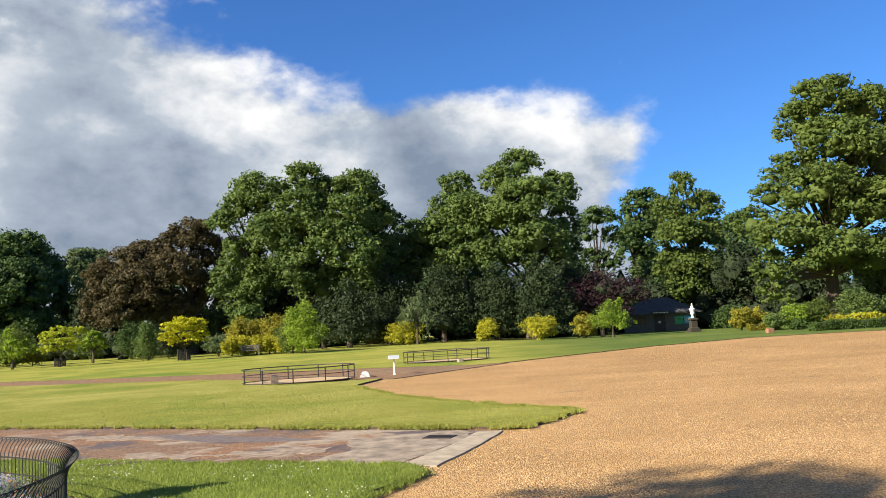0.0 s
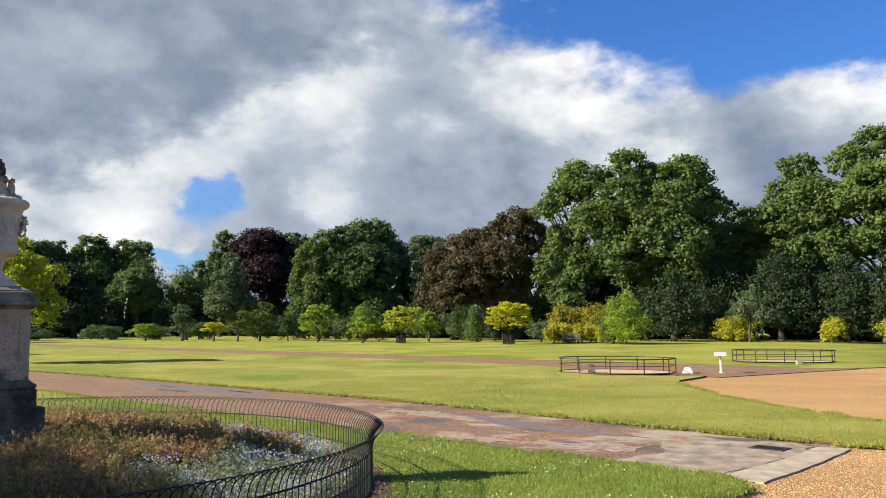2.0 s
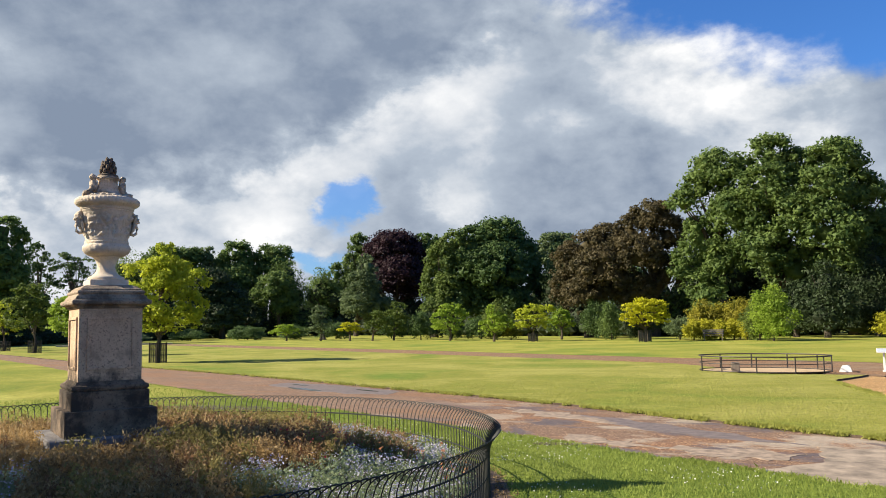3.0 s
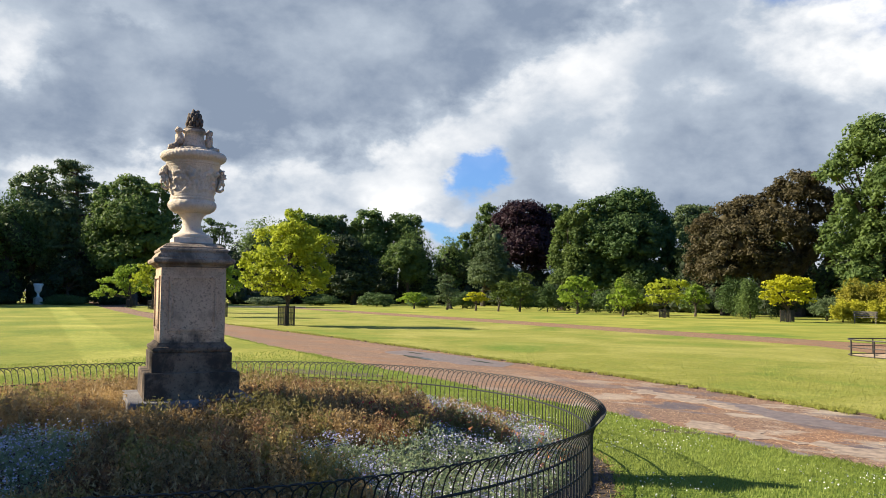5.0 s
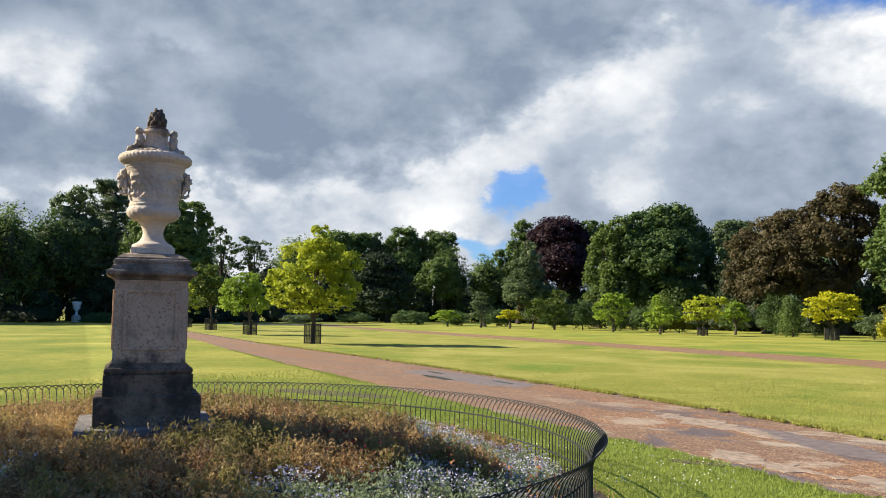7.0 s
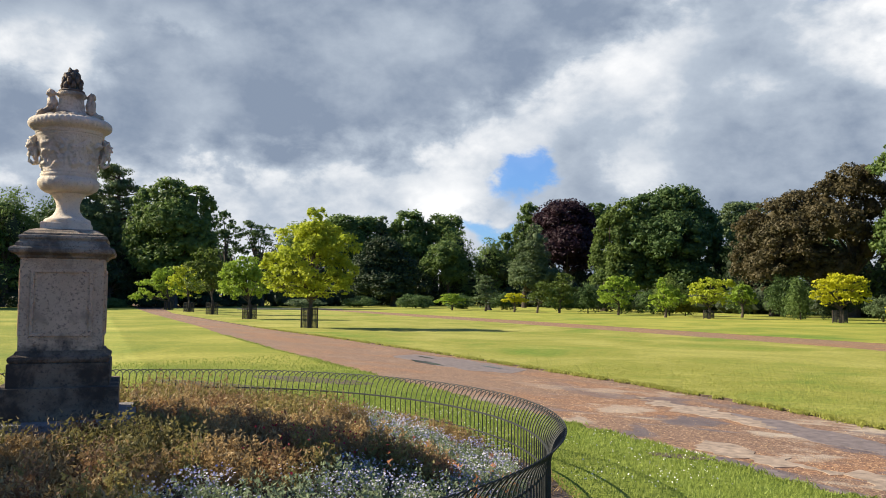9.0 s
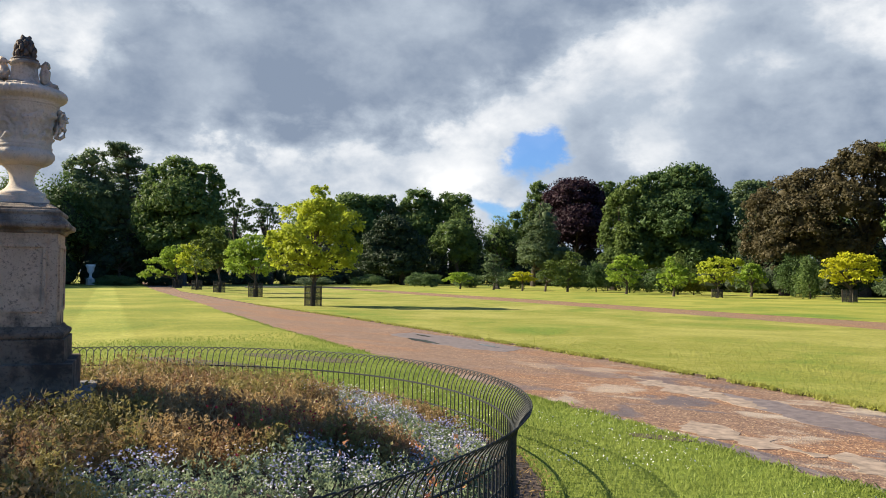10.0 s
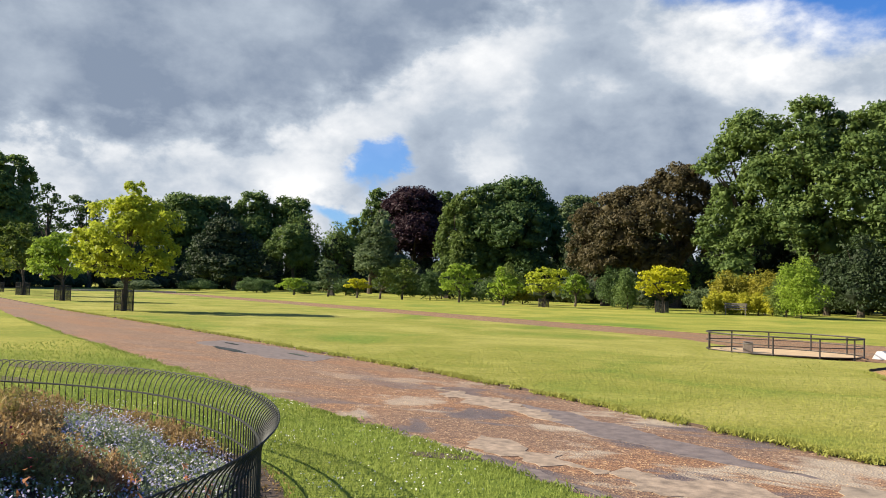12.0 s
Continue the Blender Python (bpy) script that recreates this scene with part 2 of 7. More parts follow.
def make_gravel():
    m, nt, b = material("golden gravel")
    vec = position(nt)
    v = node(nt, "ShaderNodeTexVoronoi", Scale=48.0)
    nt.links.new(vec, v.inputs["Vector"])
    stone = ramp_of(nt, v.outputs["Distance"], [(0.0, (1.2, 1.2, 1.2)), (0.55, (0.72, 0.68, 0.62)), (0.8, (0.35, 0.3, 0.24))])
    wide = ramp_of(nt, noise_tex(nt, 0.35, 6, 0.6, position(nt, (0.6, 1.3, 1))), [(0.3, (0.46, 0.275, 0.105)), (0.5, (0.56, 0.34, 0.135)), (0.7, (0.66, 0.41, 0.18))])
    sepc = nt.nodes.new("ShaderNodeSeparateColor")
    nt.links.new(v.outputs["Color"], sepc.inputs[0])
    tint = ramp_of(nt, sepc.outputs[0], [(0.0, (0.55, 0.5, 0.45)), (0.5, (1, 1, 1)), (1.0, (1.5, 1.55, 1.6))])
    col = mix_col(nt, 0.85, wide, tint, "MULTIPLY")
    col = mix_col(nt, 0.8, col, stone, "MULTIPLY")
    worn = noise_tex(nt, 0.8, 5, 0.6, position(nt, (0.35, 1.8, 1), 0.1))
    col = mix_col(nt, band(nt, worn, 0.66, 0.74), col, (0.16, 0.11, 0.06))
    nt.links.new(col, b.inputs["Base Color"])
    b.inputs["Roughness"].default_value = 0.85
    inv = nt.nodes.new("ShaderNodeMath")
    inv.operation = "SUBTRACT"
    inv.inputs[0].default_value = 1.0
    nt.links.new(v.outputs["Distance"], inv.inputs[1])
    bump(nt, b, inv.outputs[0], 0.9, 0.02)
    return m


def make_asphalt(name, turn, bare, tint=(1.0, 1.0, 1.0)):
    """Old tarmac under scattered gravel: rust-brown grit, pale bare patches and damp slate-coloured ones."""
    m, nt, b = material(name)
    vec = position(nt)
    along = position(nt, (0.46, 0.85, 1), turn)
    grit = node(nt, "ShaderNodeTexVoronoi", Scale=42.0)
    nt.links.new(vec, grit.inputs["Vector"])
    sepc = nt.nodes.new("ShaderNodeSeparateColor")
    nt.links.new(grit.outputs["Color"], sepc.inputs[0])
    base = ramp_of(nt, sepc.outputs[0], [(0.0, (0.100, 0.056, 0.038)), (0.5, (0.182, 0.106, 0.066)), (0.85, (0.26, 0.155, 0.090)), (1.0, (0.41, 0.29, 0.18))])
    wide = noise_tex(nt, 1.0, 8, 0.62, along, 0.4)
    pale = ramp_of(nt, noise_tex(nt, 14.0, 6, 0.65, vec), [(0.3, (0.27, 0.215, 0.16)), (0.7, (0.40, 0.33, 0.25))])
    damp = ramp_of(nt, noise_tex(nt, 9.0, 6, 0.65, vec), [(0.3, (0.085, 0.062, 0.056)), (0.7, (0.16, 0.122, 0.108))])
    is_pale = band(nt, wide, 0.525, 0.61)
    other = noise_tex(nt, 1.25, 8, 0.6, position(nt, (0.36, 0.70, 1), turn + 0.05), 0.6)
    is_damp = band(nt, other, 0.515, 0.60)
    rust = band(nt, noise_tex(nt, 1.0, 7, 0.6, position(nt, (0.22, 0.9, 1), turn + 0.02), 0.4), 0.46, 0.60)
    base = mix_col(nt, rust, base, mix_col(nt, 1.0, base, (1.15, 1.0, 0.82), "MULTIPLY"))
    half = nt.nodes.new("ShaderNodeMath")
    half.operation = "MULTIPLY"
    sx = nt.nodes.new("ShaderNodeSeparateXYZ")
    nt.links.new(vec, sx.inputs[0])
    worn = node(nt, "ShaderNodeMapRange")
    worn.inputs["From Min"].default_value, worn.inputs["From Max"].default_value = -12.0, -6.5
    worn.inputs["To Min"].default_value, worn.inputs["To Max"].default_value = bare * 0.12, bare
    nt.links.new(sx.outputs[0], worn.inputs["Value"])
    nt.links.new(worn.outputs["Result"], half.inputs[1])
    nt.links.new(is_pale, half.inputs[0])
    half2 = nt.nodes.new("ShaderNodeMath")
    half2.operation = "MULTIPLY"
    nt.links.new(worn.outputs["Result"], half2.inputs[1])
    nt.links.new(is_damp, half2.inputs[0])
    col = mix_col(nt, half.outputs[0], base, pale)
    col = mix_col(nt, half2.outputs[0], col, damp)
    col = mix_col(nt, 0.5, col, ramp_of(nt, noise_tex(nt, 3.0, 7, 0.65, vec), [(0.3, (0.7, 0.68, 0.66)), (0.7, (1.2, 1.2, 1.2))]), "MULTIPLY")
    col = mix_col(nt, 1.0, col, tint, "MULTIPLY")
    nt.links.new(col, b.inputs["Base Color"])
    rough = nt.nodes.new("ShaderNodeMapRange")
    rough.inputs["To Min"].default_value, rough.inputs["To Max"].default_value = 0.9, 0.55
    nt.links.new(half2.outputs[0], rough.inputs["Value"])
    nt.links.new(rough.outputs["Result"], b.inputs["Roughness"])
    bump(nt, b, grit.outputs["Distance"], 0.6, 0.012)
    return m


GRAVEL = make_gravel()
ASPHALT = make_asphalt("worn tarmac", -0.30, 1.0)
ASPHALT_FAR = make_asphalt("red grit path", -0.33, 0.25, (1.08, 1.08, 0.92))
CONCRETE = simple("pale concrete", (0.37, 0.305, 0.225), 0.9, 0, 0.3, 4)
CONCRETE_OLD = simple("worn concrete", (0.27, 0.215, 0.16), 0.92, 0, 0.5, 3.5)
IRON = simple("black painted iron", (0.016, 0.018, 0.015), 0.6, 0.0, 0.3, 30)
RUST_IRON = simple("brown painted rail", (0.035, 0.027, 0.022), 0.55, 0.0, 0.3, 30)
BARK = simple("bark", (0.075, 0.058, 0.042), 0.95, 0, 0.45, 7)
BARK_PALE = simple("young bark", (0.06, 0.048, 0.036), 0.95, 0, 0.4, 9)
WATER, wnt, wb = material("rain water")
wb.inputs["Base Color"].default_value = (0.05, 0.05, 0.05, 1)
wb.inputs["Roughness"].default_value = 0.15
WHITE_PAINT = simple("white paint", (0.75, 0.74, 0.7), 0.5, 0, 0.08, 6)
SIGN_FACE = simple("printed board", (0.42, 0.45, 0.48), 0.4, 0, 0.25, 40)
GREY_BOX = simple("grey painted box", (0.19, 0.15, 0.12), 0.7, 0, 0.2, 12)
BARE = simple("bare grey-buff tarmac", (0.27, 0.205, 0.15), 0.92, 0, 0.45, 7)
DAMP = simple("damp tarmac", (0.165, 0.130, 0.114), 0.62, 0, 0.35, 7)
SAND = simple("pale sand", (0.46, 0.33, 0.19), 0.95, 0, 0.2, 3)


def make_stone(name, clean, grime, low, high, blotch=(0.50, 0.66, 0.6), pit=(42.0, 0.53, 0.63, 0.4)):
    """Weathered limestone, blackened by lichen towards the ground."""
    m, nt, b = material(name)
    vec = position(nt)
    col = ramp_of(nt, noise_tex(nt, 5.0, 8, 0.62, vec), [(0.3, tuple(c * 0.78 for c in clean)), (0.7, clean)])
    pits = noise_tex(nt, pit[0], 6, 0.7, vec)
    col = mix_col(nt, band(nt, pits, pit[1], pit[2]), col, tuple(c * pit[3] for c in clean))
    col = mix_col(nt, band(nt, noise_tex(nt, 3.2, 8, 0.66, vec, 0.3), blotch[0], blotch[1]), col, tuple(c * blotch[2] for c in clean))
    sep = nt.nodes.new("ShaderNodeSeparateXYZ")
    nt.links.new(vec, sep.inputs[0])
    ragged_h = nt.nodes.new("ShaderNodeMath")
    ragged_h.operation = "MULTIPLY_ADD"
    nt.links.new(noise_tex(nt, 7.0, 7, 0.65, vec), ragged_h.inputs[0])
    ragged_h.inputs[1].default_value = 0.55
    nt.links.new(sep.outputs[2], ragged_h.inputs[2])
    dirt = band(nt, ragged_h.outputs[0], high + 0.27, low + 0.27)
    lichen = ramp_of(nt, noise_tex(nt, 16.0, 7, 0.7, vec), [(0.35, tuple(c * 0.6 for c in grime)), (0.62, grime), (0.8, tuple(c * 2.3 for c in grime))])
    col = mix_col(nt, dirt, col, lichen)
    nt.links.new(col, b.inputs["Base Color"])
    b.inputs["Roughness"].default_value = 0.9
    bump(nt, b, pits, 0.8, 0.02)
    return m


STONE = make_stone("weathered limestone", (0.64, 0.45, 0.285), (0.05, 0.042, 0.032), 1.18, 1.38)
STONE_URN = make_stone("carved limestone", (0.76, 0.64, 0.49), (0.2, 0.16, 0.11), -1, -0.5, (0.48, 0.68, 0.62), (60.0, 0.54, 0.70, 0.55))
STONE_CAP = make_stone("stained cap stone", (0.42, 0.32, 0.22), (0.1, 0.08, 0.06), -1, -0.5, (0.42, 0.62, 0.28))
STONE_DARK = make_stone("blackened stone", (0.23, 0.16, 0.10), (0.05, 0.042, 0.03), -1, -0.5, (0.36, 0.58, 0.22))
STONE_SLAB = make_stone("slate slab", (0.24, 0.22, 0.205), (0.05, 0.045, 0.04), -1, -0.5)
STONE_LID = make_stone("stained carved limestone", (0.66, 0.53, 0.39), (0.2, 0.16, 0.11), -1, -0.5, (0.46, 0.60, 0.30), (60.0, 0.54, 0.70, 0.5))
FINIAL = make_stone("dark finial stone", (0.16, 0.12, 0.085), (0.05, 0.04, 0.03), -1, -0.5)

LEAF_GREEN = foliage("summer leaves", (0.049, 0.095, 0.027), (0.195, 0.267, 0.070), 0.42)
# near-black green: the shade deep inside foliage, put into a colour
INNER_SHADE = simple("painted inner shade", (0.022, 0.034, 0.012), 0.95, 0, 0.5, 1.5)
LEAF_LIME = foliage("lime leaves", (0.063, 0.101, 0.020), (0.172, 0.224, 0.048), 0.42)
LEAF_CHESTNUT = foliage("chestnut leaves", (0.058, 0.099, 0.024), (0.172, 0.230, 0.053), 0.4)
LEAF_DARK = foliage("dark leaves", (0.040, 0.080, 0.026), (0.115, 0.176, 0.050), 0.36)
LEAF_YEW = foliage("yew needles", (0.019, 0.036, 0.015), (0.049, 0.072, 0.025), 0.2)
LEAF_BRONZE = foliage("bronze leaves", (0.054, 0.051, 0.024), (0.135, 0.106, 0.050), 0.34)
LEAF_PURPLE = foliage("purple leaves", (0.021, 0.012, 0.015), (0.053, 0.024, 0.031), 0.28)
LEAF_GOLD = foliage("golden leaves", (0.23, 0.235, 0.018), (0.57, 0.54, 0.045), 0.35)
LEAF_LEMON = foliage("lemon leaves", (0.300, 0.300, 0.014), (0.660, 0.640, 0.035), 0.48)
LEAF_OLIVE = foliage("olive gold leaves", (0.13, 0.13, 0.018), (0.38, 0.34, 0.035), 0.3)
LEAF_YOUNG = foliage("young green leaves", (0.132, 0.220, 0.026), (0.378, 0.493, 0.063), 0.5)
LEAF_YELLOWGREEN = foliage("yellow green leaves", (0.209, 0.275, 0.022), (0.525, 0.557, 0.053), 0.5)
LEAF_PINE = foliage("pine needles", (0.075, 0.117, 0.051), (0.209, 0.270, 0.110), 0.36)
LEAF_MIST = foliage("grey green leaves", (0.063, 0.099, 0.042), (0.172, 0.224, 0.098), 0.36)
LEAF_HEDGE = foliage("clipped hedge leaves", (0.03, 0.06, 0.015), (0.10, 0.16, 0.035), 0.25)
BLADE = foliage("grass blades", (0.17, 0.225, 0.038), (0.33, 0.385, 0.085), 0.4)
BLADE_DRY = foliage("pale grass blades", (0.25, 0.27, 0.05), (0.41, 0.41, 0.10), 0.35)
DRY_PLANT = foliage("withered plants", (0.090, 0.055, 0.026), (0.53, 0.365, 0.155), 0.34)
RUST_PLANT = foliage("rusty withered plants", (0.09, 0.046, 0.026), (0.36, 0.21, 0.10), 0.35)
DRY_GREEN = foliage("fading plants", (0.085, 0.085, 0.028), (0.38, 0.31, 0.10), 0.36)
PANSY_LEAF = foliage("pansy leaves", (0.11, 0.155, 0.07), (0.40, 0.46, 0.26), 0.42)
PANSY = foliage("pale pansy petals", (0.42, 0.40, 0.50), (0.70, 0.67, 0.74), 0.35)
PANSY_BLUE = foliage("blue pansy petals", (0.26, 0.25, 0.48), (0.52, 0.50, 0.70), 0.3)
STRAW = foliage("pale straw heads", (0.20, 0.13, 0.06), (0.58, 0.44, 0.22), 0.3)
RED_PETAL = foliage("red petals", (0.24, 0.02, 0.035), (0.45, 0.05, 0.08), 0.2)
RUST_LEAF = foliage("rust leaves", (0.42, 0.14, 0.05), (0.66, 0.32, 0.15), 0.3)
CLOVER = foliage("clover heads", (0.55, 0.55, 0.45), (0.8, 0.8, 0.7), 0.2)
STONES = foliage("loose gravel", (0.28, 0.16, 0.06), (0.85, 0.60, 0.32), 0.0)


# ---------------------------------------------------------------- mesh helpers
def add_faces(bm, verts, faces):
    vs = [bm.verts.new(v) for v in verts]
    for f in faces:
        bm.faces.new([vs[i] for i in f])
    return vs


def mesh_of(name, bm, mat, smooth=False):
    bmesh.ops.recalc_face_normals(bm, faces=bm.faces)
    me = bpy.data.meshes.new(name)
    bm.to_mesh(me)
    bm.free()
    if mat is not None:
        me.materials.append(mat)
    if smooth:
        me.polygons.foreach_set("use_smooth", [True] * len(me.polygons))
    return me


def part(name, bm, mat, parent=None, label="", smooth=False):
    ob = new(name, mesh_of(name, bm, mat, smooth))
    ob.parent = parent
    if label:
        tagged(ob, label)
    return ob


def raw_mesh(name, verts, faces, mat):
    """A mesh out of number arrays; all faces have the same number of corners."""
    me = bpy.data.meshes.new(name)
    verts, faces = np.asarray(verts, np.float32), np.asarray(faces, np.int32)
    k = faces.shape[1]
    me.vertices.add(len(verts))
    me.vertices.foreach_set("co", verts.ravel())
    me.loops.add(faces.size)
    me.loops.foreach_set("vertex_index", faces.ravel())
    me.polygons.add(len(faces))
    me.polygons.foreach_set("loop_start", np.arange(0, faces.size, k, dtype=np.int32))
    me.update(calc_edges=True)
    me.materials.append(mat)
    return me


def empty(name, x, y, z, turn=0.0):
    ob = new(name)
    ob.empty_display_size = 0.2
    ob.matrix_world = pose(x, y, z, 0, 0, turn)
    return ob


def box(bm, x0, x1, y0, y1, z0, z1, bevel=0.0):
    vs = add_faces(bm, [(x, y, z) for z in (z0, z1) for x, y in ((x0, y0), (x1, y0), (x1, y1), (x0, y1))],
                   [(3, 2, 1, 0), (4, 5, 6, 7), (0, 1, 5, 4), (1, 2, 6, 5), (2, 3, 7, 6), (3, 0, 4, 7)])
    if bevel:
        edges = {e for v in vs for e in v.link_edges}
        bmesh.ops.bevel(bm, geom=list(edges), offset=bevel, segments=2, affect="EDGES", profile=0.6)


def tube(bm, pts, radii, sides=6, cap=True):
    pts = [Vector(p) for p in pts]
    if isinstance(radii, (int, float)):
        radii = [radii] * len(pts)
    rings = []
    ref = Vector((0, 0, 1))
    for i, p in enumerate(pts):
        d = (pts[min(i + 1, len(pts) - 1)] - pts[max(i - 1, 0)]).normalized()
        if abs(d.dot(ref)) > 0.95:
            ref = Vector((1, 0, 0))
        u = d.cross(ref).normalized()
        w = d.cross(u)
        rings.append([bm.verts.new(p + (u * math.cos(a) + w * math.sin(a)) * radii[i]) for a in (2 * math.pi * k / sides for k in range(sides))])
    for a, b in zip(rings, rings[1:]):
        for k in range(sides):
            bm.faces.new((a[k], a[(k + 1) % sides], b[(k + 1) % sides], b[k]))
    if cap:
        bm.faces.new(rings[0][::-1])
        bm.faces.new(rings[-1])


def lathe(bm, profile, sides=40, ripple=None):
    """A turned body from (radius, height) pairs; ripple(angle, i) scales a ring's radius."""
    rings = []
    for i, (r, z) in enumerate(profile):
        rings.append([bm.verts.new((r * (ripple(a, i) if ripple else 1) * math.cos(a), r * (ripple(a, i) if ripple else 1) * math.sin(a), z))
                      for a in (2 * math.pi * k / sides for k in range(sides))])
    for a, b in zip(rings, rings[1:]):
        for k in range(sides):
            bm.faces.new((a[k], a[(k + 1) % sides], b[(k + 1) % sides], b[k]))
    bm.faces.new(rings[0][::-1])
    bm.faces.new(rings[-1])


def square_turn(bm, profile):
    """A square moulded block from (half width, height) pairs."""
    rings = [[bm.verts.new((sx * h, sy * h, z)) for sx, sy in ((-1, -1), (1, -1), (1, 1), (-1, 1))] for h, z in profile]
    for a, b in zip(rings, rings[1:]):
        for k in range(4):
            bm.faces.new((a[k], a[(k + 1) % 4], b[(k + 1) % 4], b[k]))
    bm.faces.new(rings[0][::-1])
    bm.faces.new(rings[-1])


def blob(bm, c, r, seed=0.0, rough=0.25, detail=2):
    """A lumpy knob of stone."""
    made = bmesh.ops.create_icosphere(bm, subdivisions=detail, radius=1.0)["verts"]
    for v in made:
        k = 1 + rough * noise.noise(v.co * 2.1 + Vector((seed, seed * 2, 0)))
        v.co = Vector((v.co.x * r[0] * k + c[0], v.co.y * r[1] * k + c[1], v.co.z * r[2] * k + c[2]))


def ground_z(x, y):
    """The park falls away gently towards the kiosk."""
    def s(v):
        v = min(1.0, max(0.0, v))
        return v * v * (3 - 2 * v)
    return -0.62 * s((y - 58) / 32) * s((x + 4) / 16)


def inside(px, py, poly):
    poly = np.asarray(poly)
    hit = np.zeros(len(px), bool)
    for (x0, y0), (x1, y1) in zip(poly, np.roll(poly, -1, 0)):
        c = ((y0 > py) != (y1 > py)) & (px < (x1 - x0) * (py - y0) / (y1 - y0 + 1e-12) + x0)
        hit ^= c
    return hit


def fray(points, step, amount, reach=45.0):
    """A border line, resampled near the walk and made a little uneven there."""
    out = []
    for (x0, y0), (x1, y1) in zip(points, points[1:] + points[:1]):
        d = math.hypot(x1 - x0, y1 - y0)
        near = min(math.hypot(x0, y0 - 5), math.hypot(x1, y1 - 5), math.hypot((x0 + x1) / 2, (y0 + y1) / 2 - 5))
        n = max(1, int(d / step)) if near < reach and d < 60 else 1
        for i in range(n):
            f = i / n
            x, y = x0 + (x1 - x0) * f, y0 + (y1 - y0) * f
            if n > 1 and 0 < i:
                k = amount * noise.noise(Vector((x * 1.7, y * 1.7, 3.0))) + 0.5 * amount * noise.noise(Vector((x * 6, y * 6, 9.0)))
                x, y = x - (y1 - y0) / d * k, y + (x1 - x0) / d * k
            out.append((x, y))
    return out


def slab(name, outline, top, bottom, mat, side_mat, label, category):
    bm = bmesh.new()
    up = [bm.verts.new((x, y, top)) for x, y in outline]
    dn = [bm.verts.new((x + 0.0, y + 0.0, bottom)) for x, y in outline]
    f = bm.faces.new(up)
    n = len(up)
    for i in range(n):
        bm.faces.new((up[i], dn[i], dn[(i + 1) % n], up[(i + 1) % n])).material_index = 1
    bmesh.ops.recalc_face_normals(bm, faces=bm.faces)
    bmesh.ops.triangulate(bm, faces=[f])
    me = bpy.data.meshes.new(name)
    bm.to_mesh(me)
    bm.free()
    me.materials.append(mat)
    me.materials.append(side_mat)
    return tagged(new(name, me), label, category, "", "structure")


# ---------------------------------------------------------------- ground
xs = [-2500, -900, -400, -200, -120, -60, -30, -15, -8, -4, 0, 4, 8, 12, 16, 22, 30, 45, 70, 120, 250, 600, 2500]
ys = [-2500, -700, -250, -100, -40, -10, 0, 10, 20, 30, 40, 50, 58, 62, 66, 70, 74, 78, 82, 86, 90, 95, 105, 130, 200, 500, 2500]


def sheet(name, gx, gy, lift, mat):
    verts = [(x, y, ground_z(x, y) + lift) for y in gy for x in gx]
    w = len(gx)
    faces = [(j * w + i, j * w + i + 1, (j + 1) * w + i + 1, (j + 1) * w + i) for j in range(len(gy) - 1) for i in range(w - 1)]
    return new(name, raw_mesh(name, verts, faces, mat))


tagged(sheet("ground", xs, ys, -0.03, GRAVEL), "golden gravel ground reaching under the whole park", "ground", "", "structure")

PATH_NEAR = [(-140, 60), (-95, 43), (-68.9, 33.9), (-38.8, 24.1), (-31.2, 21.3), (-21.4, 18.1), (-14.8, 16.1), (-8.8, 14.35), (-5.9, 13.5), (-3.3, 12.6), (-0.6, 11.8)]
PATH_FAR = [(1.2, 14.9), (-1.7, 15.9), (-4.1, 16.85), (-6.1, 17.7), (-9.3, 18.9), (-13.5, 20.1), (-18.2, 21.6), (-25.8, 23.7), (-38.9, 27.0), (-57.5, 32.6), (-69, 36.0), (-92, 45)]
VERGE = PATH_NEAR + [(-0.28, 11.15), (-0.85, 9.8), (-2.2, 6.4), (-3.2, 2.0), (-3.6, -6), (-40, -20), (-140, -20)]
MEADOW = PATH_FAR + [(-104, 62), (-80, 58.5), (-54.4, 49.4), (-30.5, 41.4), (-16.5, 36.4), (-10.4, 34.0), (-8.3, 32.0), (-6.6, 28.9), (-4.8, 28.9), (-3.0, 29.3),
                     (-3.25, 28.3), (-3.5, 27.2), (-3.4, 26.2), (-2.9, 24.6), (-1.9, 22.5), (-0.5, 20.3), (1.1, 18.3), (2.4, 16.95)]
PARK = [(-140, 66), (-104, 66.5), (-80, 62), (-60, 55.2), (-36.1, 47.4), (-19.2, 41.4), (-11.0, 38.6), (-5.5, 37.4), (0.2, 35.0), (1.4, 35.6), (4.3, 38.6), (9.2, 43.4), (15.5, 47.6), (21, 47.8),
        (30, 46.8), (60, 45), (140, 45), (140, 60.05), (-140, 60.05 + 8)]
slab("lawn_1", fray(VERGE, 0.16, 0.09), 0.035, -0.06, LAWN_NEAR, SOIL, "short green verge grass round the flower bed", "lawn")
slab("lawn_2", fray(MEADOW, 0.16, 0.10), 0.022, -0.06, LAWN, SOIL, "sunlit yellow green mown lawn between two paths", "lawn")
slab("lawn_3", fray(PARK[:-2] + [(140, 60), (20, 60), (-20, 60), (-60, 66), (-140, 90)], 0.4, 0.15), 0.0, -0.06, LAWN_FAR, SOIL, "sunlit park lawn before the trees", "lawn")
